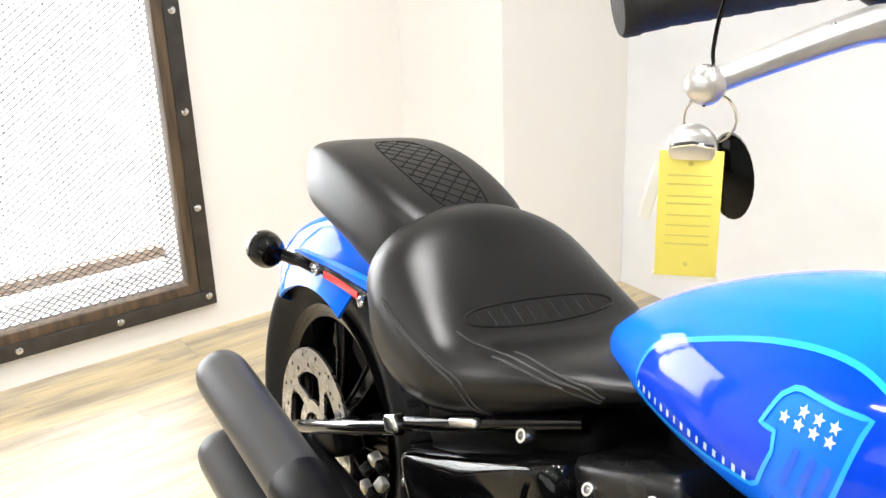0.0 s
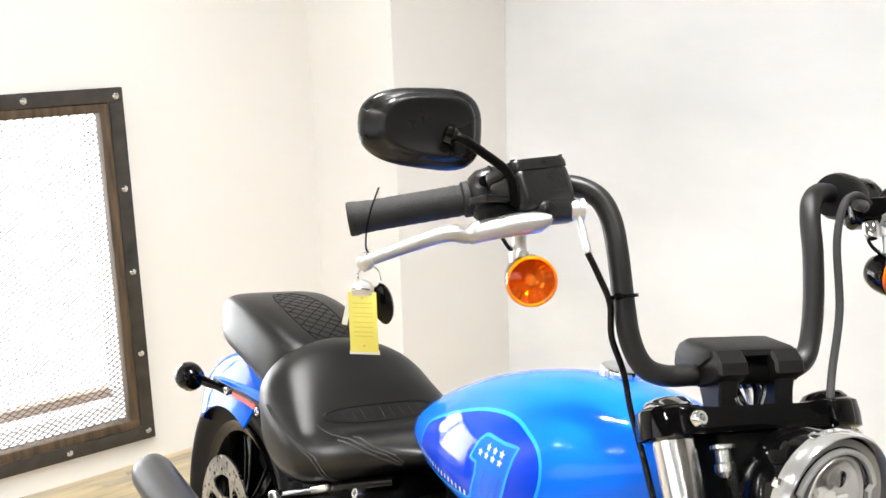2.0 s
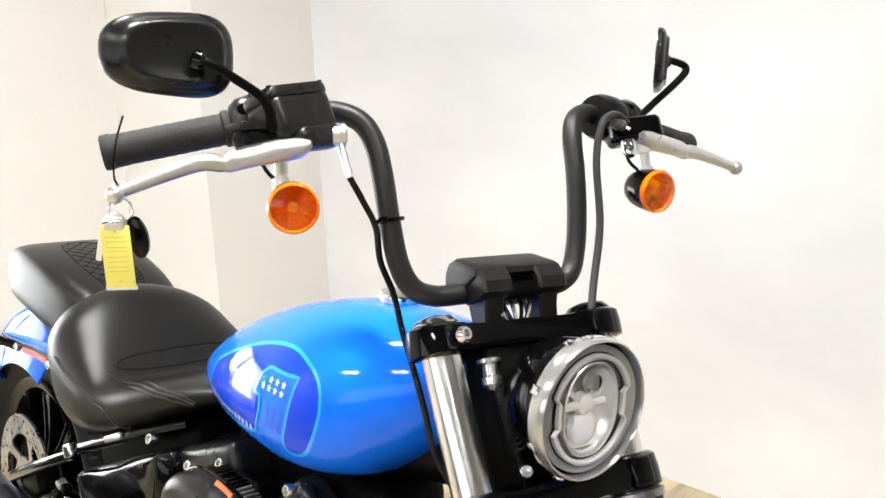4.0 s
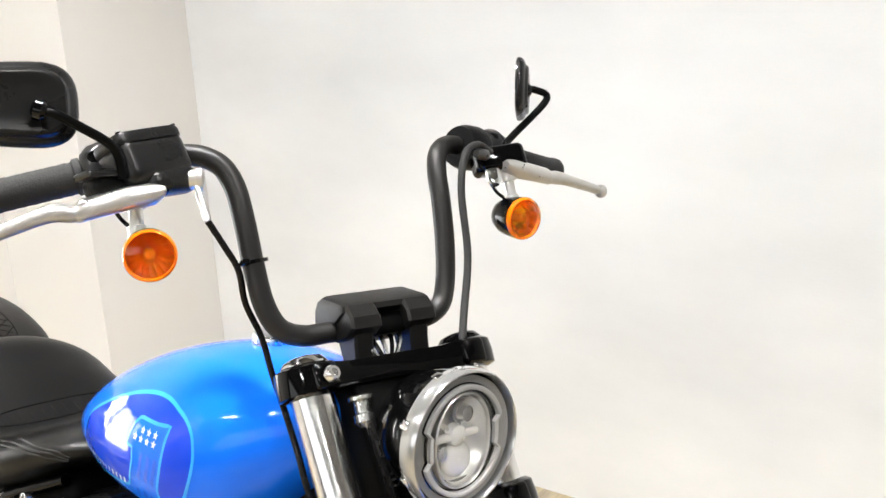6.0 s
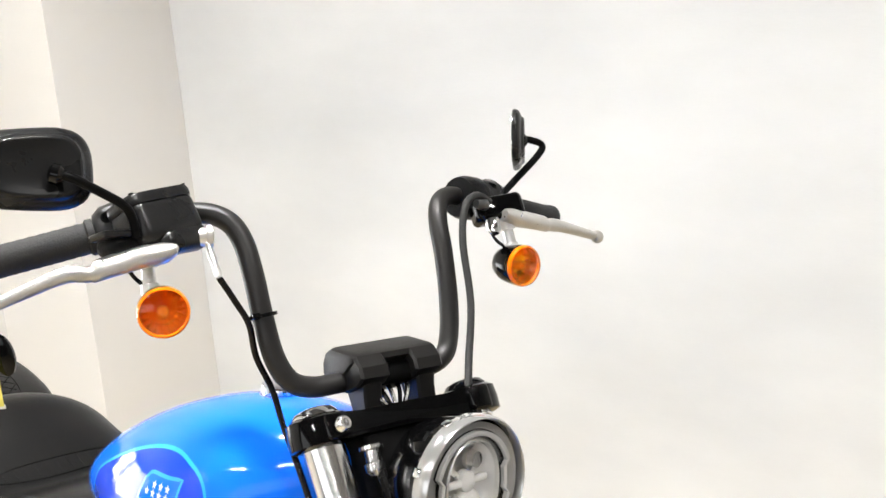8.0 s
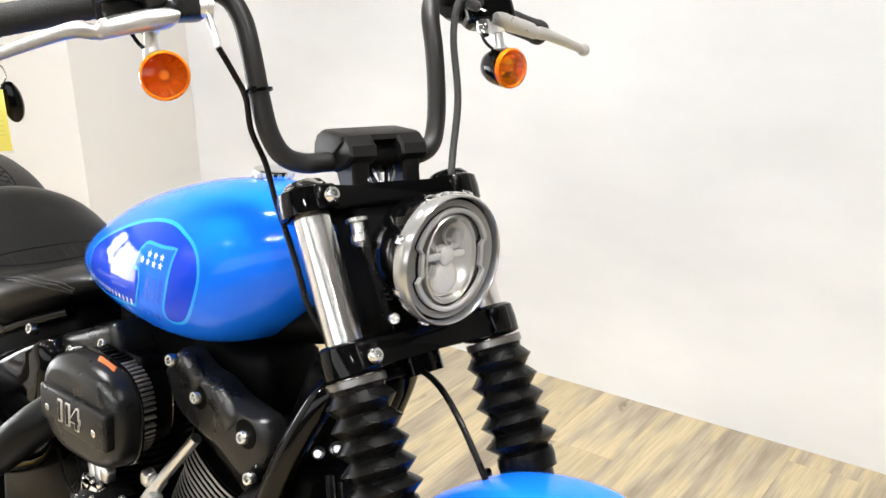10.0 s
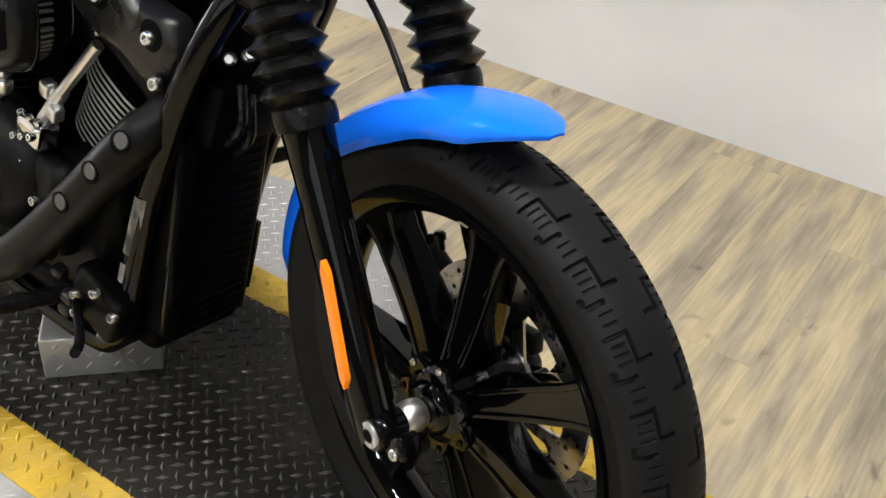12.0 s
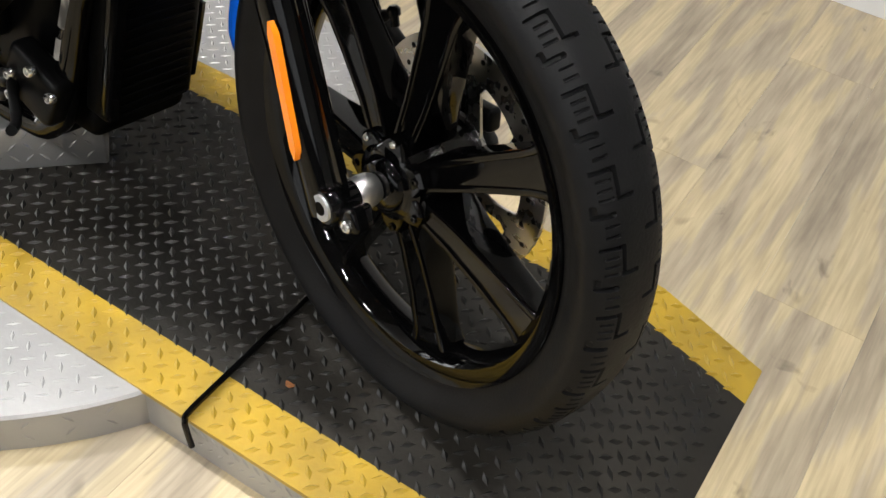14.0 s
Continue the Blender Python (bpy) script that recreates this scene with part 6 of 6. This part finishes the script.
# pushrod tubes and tappet blocks
for x0, x1 in ((-0.690, -0.570), (-0.775, -0.835), (-0.79, -0.86)):
    pr = part("pushrod_tube", Geo().tube([(x0, -0.118, 0.425), (x0 + (x1 - x0) * 0.45, -0.112, 0.50), (x0 + (x1 - x0) * 0.46, -0.112, 0.502), (x1, -0.100, 0.585)], [0.0105, 0.0105, 0.0085, 0.0085], 16), M_BRUSHED, eng, "bright pushrod tube")
for x in (-0.682, -0.782):
    tb = part("tappet_block", Geo().rbox((0.056, 0.04, 0.042), 0.010, pose(x, -0.122, 0.430, 0, 8, 0)), M_CHROME, eng, "polished tappet block")
    for dx in (-0.02, 0.0, 0.02):
        bolt((x + dx, -0.142, 0.425 + dx * 0.3), (0, -1, 0.2), tb, 0.006, 0.008, M_CHROME)
        bolt((x + dx, -0.132, 0.447), (0, -0.4, 1), tb, 0.006, 0.008, M_CHROME)
for p in ((-0.745, -0.13, 0.475), (-0.735, -0.135, 0.505), (-0.64, -0.12, 0.47), (-0.655, -0.12, 0.50)):
    part("oil_fitting", Geo().rbox((0.02, 0.02, 0.026), 0.006, pose(*p, 10, 20, 0)), M_BRUSHED, eng)
# air cleaner
AC = Vector((-0.714, 0, 0.602))


def stadium(rx, rz, n=56, ex=2.75):
    out = []
    for j in range(n):
        a = 2 * math.pi * j / n
        c, s = math.cos(a), math.sin(a)
        out.append((AC.x + rx * math.copysign(abs(c) ** (2 / ex), c), AC.z + rz * math.copysign(abs(s) ** (2 / ex), s)))
    return out


acl = part("air_cleaner", Geo().prism(stadium(0.076, 0.062), -0.085, -0.165, None, 0.006), M_SATIN, bike, "black air cleaner with a pleated filter and number plate")
for k in range(62):
    a = 2 * math.pi * k / 62
    c, s = math.cos(a), math.sin(a)
    x, z = AC.x - 0.006 + 0.083 * math.copysign(abs(c) ** 0.76, c), AC.z + 0.068 * math.copysign(abs(s) ** 0.76, s)
    part("filter_pleat", Geo().rbox((0.012, 0.034, 0.0040), 0.0012, pose(x, -0.138, z, 0, -math.degrees(a), 0), 1), M_PLEAT if -1.3 < math.atan2(s, c) < 1.3 else M_SATIN, acl)
cov = part("cleaner_cover", Geo().pillow(stadium(0.099, 0.076), -0.154, -0.200, 0.026, 7), M_CASTING, acl, "black cover with a raised middle band")
part("cover_rim", Geo().tube([(x, -0.156, z) for x, z in stadium(0.1005, 0.0775)] + [(stadium(0.1005, 0.0775)[0][0], -0.156, stadium(0.1005, 0.0775)[0][1])], 0.0028, 8), M_GLOSS, cov)
bandz = 0.602
part("number_plate_band", Geo().rbox((0.168, 0.018, 0.054), 0.005, pose(-0.706, -0.200, bandz, 0, 0, 0)), M_CASTING, cov)
for x in (-0.766, -0.646):
    bolt((x, -0.209, bandz - 0.004), (0, -1, 0), cov, 0.0055, 0.003)
fc = bpy.data.curves.new("engine_number", "FONT")
fc.offset = 0.0026
fc.body, fc.size, fc.extrude, fc.bevel_depth, fc.align_x, fc.align_y = "114", 0.040, 0.0012, 0.0004, "CENTER", "CENTER"
tmp = bpy.data.objects.new("engine_number", fc)
scene.collection.objects.link(tmp)
me = bpy.data.meshes.new_from_object(tmp.evaluated_get(bpy.context.evaluated_depsgraph_get()))
bpy.data.objects.remove(tmp)
me.materials.clear()
me.materials.append(M_BRUSHED)
me.transform(pose(-0.712, -0.2096, bandz, 90, 0, 0))
num = new("engine_number", me)
num.parent = cov
tagged(num, "raised number 114 with a bright outline")
fc.offset, fc.extrude = 0.0002, 0.0022
tmp = bpy.data.objects.new("number_face", fc)
scene.collection.objects.link(tmp)
me = bpy.data.meshes.new_from_object(tmp.evaluated_get(bpy.context.evaluated_depsgraph_get()))
bpy.data.objects.remove(tmp)
me.materials.clear()
me.materials.append(M_WRINKLE)
me.transform(pose(-0.712, -0.2096, bandz, 90, 0, 0))
face = new("number_face", me)
face.parent = num
tagged(face, kind="stuff")
# intake cover and coil above the cleaner
coil = part("coil_cover", Geo().rbox((0.20, 0.10, 0.060), 0.016, pose(-0.826, -0.072, 0.645, 0, -22, 0), 4), M_CASTING, bike, "dark grey coil cover")
for x in (-0.855, -0.765):
    bolt((x, -0.118, 0.650 + (x + 0.815) * 0.4), (0, -1, 0.5), coil, 0.009, 0.010)
part("orange_label", Geo().rbox((0.040, 0.003, 0.010), 0.001, pose(-0.680, -0.168, 0.6765, -28, 8, 0)), M_ORANGE, coil, "orange warning label")
part("intake_plate", Geo().rbox((0.10, 0.05, 0.02), 0.006, pose(-0.715, -0.100, 0.660, -12, -4, 0)), M_SATIN, coil)

# ---- frame ----
fr = part("down_tube", Geo().tube(spline([(-0.325, -0.050, 0.745), (-0.345, -0.085, 0.70), (-0.385, -0.108, 0.60), (-0.445, -0.115, 0.42), (-0.492, -0.115, 0.22), (-0.520, -0.115, 0.165), (-0.58, -0.115, 0.140), (-0.80, -0.115, 0.138), (-1.05, -0.12, 0.16), (-1.16, -0.12, 0.24)], 6), 0.019, 16), M_GLOSS, bike, "gloss black frame tube")
part("down_tube", Geo().tube(spline([(-0.325, 0.050, 0.745), (-0.345, 0.068, 0.70), (-0.388, 0.074, 0.60), (-0.450, 0.074, 0.42), (-0.498, 0.078, 0.22), (-0.525, 0.090, 0.165), (-0.58, 0.110, 0.140), (-0.80, 0.115, 0.138), (-1.05, 0.12, 0.16), (-1.16, 0.12, 0.24)], 6), 0.019, 16), M_GLOSS, bike, "gloss black frame tube")
part("backbone", Geo().tube(spline([(-0.33, 0, 0.80), (-0.6, 0, 0.74), (-0.95, 0, 0.68), (-1.15, 0, 0.56)], 6), 0.036, 16), M_SATIN, bike)
part("frame_label", Geo().loft([[(x + 0.012, y - 0.0145, z), (x + 0.002, y - 0.0195, z), (x - 0.008, y - 0.0180, z)] for x, y, z in ((-0.4425, -0.116, 0.43), (-0.468, -0.116, 0.335))], caps=False, closed=False), M_SCUFF, fr, "scuffed grey label")
part("frame_label", Geo().loft([[(x + 0.010, y - 0.0155, z), (x + 0.002, y - 0.0195, z), (x - 0.006, y - 0.0185, z)] for x, y, z in ((-0.474, -0.116, 0.318), (-0.482, -0.116, 0.285))], caps=False, closed=False), M_SCUFF, fr)
# oil cooler with its shroud between the tubes
ck = part("oil_cooler", Geo().rbox((0.050, 0.150, 0.33), 0.012, pose(-0.434, -0.028, 0.365, 0, 6, 0)), M_COOLER, bike, "black oil cooler shroud")
for k in range(22):
    part("cooler_fin", Geo().rbox((0.004, 0.12, 0.004), 0.001, pose(-0.392 - 0.0015 * k, -0.028, 0.515 - 0.0145 * k), 1), M_COOLER, ck)
cf = [(-0.4035, -0.092, 0.515), (-0.4035, 0.035, 0.515), (-0.4055, 0.042, 0.505), (-0.438, 0.042, 0.215), (-0.440, 0.035, 0.205), (-0.440, -0.092, 0.205), (-0.438, -0.099, 0.215), (-0.4055, -0.099, 0.505), (-0.4035, -0.092, 0.515)]
part("cooler_frame", Geo().tube([(x + 0.002, y, z) for x, y, z in cf], 0.006, 8), M_GLOSS, ck)
part("cooler_guard", Geo().loft([[(x, s * 0.098, z), (x + 0.022, s * 0.104, z), (x + 0.022, s * 0.090, z), (x, s * 0.090, z)] for s in (-1,) for x, z in ((-0.402, 0.53), (-0.420, 0.38), (-0.440, 0.21))]), M_GLOSS, ck)
part("cooler_base", Geo().rbox((0.10, 0.17, 0.05), 0.02, pose(-0.525, 0.0, 0.165)), M_COOLER, ck)
for p in ((-0.359, -0.066, 0.630), (-0.330, -0.060, 0.645), (-0.345, -0.050, 0.636)):
    part("hose_joint", Geo().lathe([(0.006, 0), (0.008, 0.003), (0.008, 0.014), (0.005, 0.018)], axis(p, (0.4, -0.5, 0.2)), 14), M_BRUSHED, bike)
# plain black blocks added to close bright gaps: at the neck, under tank and seat
part("neck_filler", Geo().rbox((0.10, 0.12, 0.17), 0.03, pose(-0.385, 0.0, 0.655, 0, 22, 0), 3), M_COOLER, bike)
part("front_filler", Geo().rbox((0.05, 0.14, 0.09), 0.01, pose(-0.378, -0.02, 0.560, 0, 14, 0), 2), M_COOLER, bike)
part("tank_filler", Geo().rbox((0.36, 0.12, 0.13), 0.03, pose(-0.66, 0.0, 0.665, 0, 4, 0), 3), M_COOLER, bike)
part("seat_filler", Geo().rbox((0.36, 0.20, 0.12), 0.03, pose(-1.06, 0.0, 0.585, 0, -14, 0), 3), M_COOLER, bike)
for y0, z0, z1 in ((-0.060, 0.60, 0.52), (-0.045, 0.585, 0.50), (0.055, 0.60, 0.53)):
    part("frame_cable", Geo().tube(spline([(-0.345, y0, z0), (-0.325, y0 - 0.015, (z0 + z1) / 2), (-0.36, y0 - 0.005, z1)], 5), 0.006, 8), M_SOFT, bike)
# rider controls by the frame, brake pedal side
cp = part("brake_bracket", Geo().rbox((0.10, 0.04, 0.08), 0.012, pose(-0.52, -0.135, 0.235, 0, 20, 0)), M_SATIN, bike, "black brake pedal bracket")
for p in ((-0.499, -0.158, 0.269), (-0.472, -0.150, 0.240), (-0.545, -0.158, 0.215), (-0.545, -0.158, 0.245)):
    bolt(p, (0, -1, 0), cp, 0.008, 0.010)
for p in ((-0.60, -0.15, 0.25), (-0.57, -0.155, 0.225), (-0.625, -0.15, 0.27), (-0.585, -0.15, 0.195)):
    part("pedal_fitting", Geo().rbox((0.022, 0.02, 0.02), 0.006, pose(*p, 15, 20, 10)), M_CASTING, cp)
part("rider_peg", Geo().tube([(-0.60, -0.14, 0.21), (-0.625, -0.30, 0.225)], 0.013, 14), M_SOFT, cp)
part("brake_pedal", Geo().tube(spline([(-0.545, -0.16, 0.23), (-0.48, -0.20, 0.22), (-0.43, -0.24, 0.245)], 4), 0.007, 10), M_SATIN, cp)
part("rear_brake_line", Geo().tube(spline([(-0.87, -0.14, 0.475), (-0.835, -0.15, 0.44), (-0.80, -0.152, 0.43), (-0.79, -0.15, 0.46), (-0.82, -0.14, 0.50)], 6), 0.0025, 8), M_SATIN, bike)
# oil tank side cover and seat rail
oil = part("side_cover", Geo().pillow([q[:2] for q in spline([(-1.205, 0.496), (-1.192, 0.513), (-1.10, 0.556), (-0.98, 0.613), (-0.905, 0.647), (-0.884, 0.642), (-0.872, 0.60), (-0.885, 0.50), (-0.93, 0.42), (-1.05, 0.36), (-1.10, 0.372), (-1.14, 0.41), (-1.185, 0.46), (-1.205, 0.496)], 3)][:-1], -0.06, -0.156, 0.030, 6), M_GLOSS, bike, "gloss black oil tank cover")
for z in (0.50, 0.46):
    bolt((-1.192, -0.140, z), (-0.3, -1, 0), oil, 0.006, 0.005)
rail = part("seat_rail", Geo().tube(spline([(-0.905, -0.095, 0.680), (-1.0, -0.128, 0.640), (-1.10, -0.146, 0.593), (-1.215, -0.153, 0.540)], 5), 0.010, 12), M_GLOSS, bike, "gloss black seat rail")
part("rail_clip", Geo().rbox((0.035, 0.02, 0.024), 0.005, pose(-1.200, -0.158, 0.548, 0, -25, 0)), M_CHROME, rail)
part("rail_clip", Geo().rbox((0.060, 0.012, 0.012), 0.004, pose(-1.055, -0.148, 0.618, 0, -25, 0)), M_BRUSHED, rail)
bolt((-0.965, -0.120, 0.640), (0, -1, 0.3), rail, 0.010, 0.014)
for k in range(6):
    part("loom", Geo().tube(spline([(-0.93 - 0.03 * k, -0.09, 0.62 - 0.01 * k), (-0.96 - 0.04 * k, -0.115, 0.57 - 0.02 * k), (-1.0 - 0.05 * k, -0.11, 0.53 - 0.02 * k)], 4), 0.004, 7), M_SATIN, rail)
for k in range(6):
    part("brake_fitting", Geo().rbox((0.018, 0.018, 0.014), 0.004, pose(-1.24 - 0.022 * (k % 3), -0.150, 0.46 - 0.028 * (k // 2), 20 * k, 15, 0)), M_BRUSHED if k % 2 else M_SATIN, swing)
# side stand on the far side
st = part("side_stand", Geo().tube([(-0.86, 0.115, 0.150), (-0.845, 0.20, 0.075), (-0.83, 0.262, 0.040)], 0.010, 12), M_GLOSS, bike, "black side stand")
part("stand_foot", Geo().rbox((0.06, 0.035, 0.008), 0.003, pose(-0.83, 0.266, 0.036, -7.5, 0, 0)), M_GLOSS, st)
link = part("shift_linkage", Geo().tube(spline([(-0.66, 0.15, 0.30), (-0.60, 0.17, 0.33), (-0.545, 0.185, 0.362)], 4), 0.007, 8), M_SATIN, bike)
part("shift_peg", Geo().tube([(-0.545, 0.17, 0.362), (-0.53, 0.215, 0.368)], 0.012, 14), M_SOFT, link)
part("guard_plate", Geo().loft([[(x - 0.006, 0.086, z), (x + 0.006, 0.086, z), (x + 0.006, 0.092, z), (x - 0.006, 0.092, z)] for x, z in ((-0.459, 0.318), (-0.466, 0.26), (-0.476, 0.195))]), M_GLOSS, bike)

# ---- key and tag on the lever ----
TL = bike.matrix_world @ HBM @ Vector(TIPR)
tag = thing("key_tag", Matrix.Translation(TL) @ pose(0, 0, 0, 0, 0, 42) @ Matrix.Scale(0.74, 4), "yellow paper tag and black key fob tied to the brake lever", "key tag")
part("tie_strap", Geo().tube(spline([(0.026, -0.010, 0.104), (0.014, -0.009, 0.075), (0.006, -0.007, 0.045), (0.003, -0.004, 0.022), (0.004, 0.004, 0.010), (0.0, 0.010, 0.0), (-0.006, 0.006, -0.006), (0.0, -0.004, -0.012)], 5), 0.0014, 6), M_GLOSS, tag)
part("key_ring", Geo().tube([(0.004 + 0.016 * math.cos(a), 0.002, -0.022 + 0.016 * math.sin(a)) for a in (2 * math.pi * j / 30 for j in range(31))], 0.0011, 6), M_CHROME, tag)
clip = part("tag_clip", Geo().loft([[(-0.006 + w * math.copysign(abs(math.cos(a)) ** 0.7, math.cos(a)), 0.001 + 0.0075 * (w / 0.0165) * math.sin(a), z) for a in (2 * math.pi * j / 28 for j in range(28))] for z, w in ((-0.047, 0.0150), (-0.043, 0.0164), (-0.037, 0.0160), (-0.032, 0.0138), (-0.028, 0.0100), (-0.0255, 0.0050), (-0.0247, 0.0012))]), M_BRUSHED, tag, "rounded bright metal clip", 60)
part("clip_bar", Geo().tube([(-0.019, -0.0075, -0.0375), (-0.006, -0.0092, -0.0350), (0.007, -0.0075, -0.0375)], 0.0016, 8), M_CHROME, clip)
fob = part("key_fob", Geo().loft([[(0.020 + rx * math.cos(a), d, -0.062 + 0.028 * k * math.sin(a) - 0.006 * math.cos(a)) for a in (2 * math.pi * j / 24 for j in range(24))] for d, k, rx in ((0.006, 0.8, 0.011), (0.008, 1, 0.0145), (0.014, 1, 0.0145), (0.016, 0.8, 0.011))]), M_GLOSS, tag, "black plastic key fob")
card = part("paper_tag", Geo().rbox((0.040, 0.0016, 0.086), 0.0005, pose(-0.006, -0.002, -0.085), 1), M_TAG, tag, "yellow paper tag with faint writing")
for z in (-0.058, -0.064, -0.072, -0.077, -0.085, -0.092, -0.099, -0.105):
    part("writing_bar", Geo().rbox((0.028, 0.0004, 0.0009), 0.0001, pose(-0.006, -0.0032, z), 1), M_INK, card)
for z in (-0.050, -0.119):
    part("punched_hole", Geo().lathe([(0.0018, 0), (0.0018, 0.0004), (0.0004, 0.0005)], axis((-0.006, -0.0029, z), (0, -1, 0)), 10), M_INK, card)
part("plastic_edge", Geo().rbox((0.043, 0.001, 0.006), 0.0004, pose(-0.006, -0.001, -0.129), 1), M_WHITE, card)
part("white_strip", Geo().rbox((0.008, 0.002, 0.040), 0.0008, pose(-0.030, 0.004, -0.072, 0, 14, 0), 1), M_WHITE, tag)

# ---- floor planks ----
PW, PL = 0.183, 1.22
plank_mesh = None
floor_ob = bpy.data.objects["floor"]
rest = Geo()
ncols = int((XE - XW) / PW) + 2
for i in range(ncols):
    x0 = 0.380 - PW * 18 + i * PW
    if x0 + PW < XW or x0 > XE:
        continue
    start = YW - ((i * 7) % 5) / 5 * PL - 0.10
    j = 0
    y1 = YW + PL - ((i * 3) % 5) / 5 * PL - 0.07
    while y1 > YS:
        y0 = y1 - PL
        a, b = max(x0, XW), min(x0 + PW, XE)
        c, d = max(y0, YS), min(y1, YW)
        full = a == x0 and b == x0 + PW and c == y0 and d == y1
        near = a < 1.4 and d > -2.0
        if b - a > 0.01 and d - c > 0.01:
            gg = Geo()
            e = 0.0001
            if near:
                gg.loft([[(xa - (x0 + PW / 2), ya - (y0 + PL / 2), z) for xa, ya in ((a + q, c + q), (b - q, c + q), (b - q, d - q), (a + q, d - q))] for z, q in ((-0.006, e), (-0.0005, e), (0.0, e + 0.0003))])
                if full and plank_mesh is not None:
                    ob = new("plank", plank_mesh)
                    ob.parent = floor_ob
                else:
                    ob = part("plank", gg, M_WOOD, floor_ob, "", 30)
                    if full:
                        plank_mesh = ob.data
                ob.location = (x0 + PW / 2, y0 + PL / 2, FLOOR)
            else:
                rest.loft([[(xa, ya, FLOOR + z) for xa, ya in ((a + q, c + q), (b - q, c + q), (b - q, d - q), (a + q, d - q))] for z, q in ((-0.006, e), (-0.0005, e), (0.0, e + 0.0003))])
        y1 = y0
part("planks_beyond", rest, M_WOOD, floor_ob, kind="stuff")
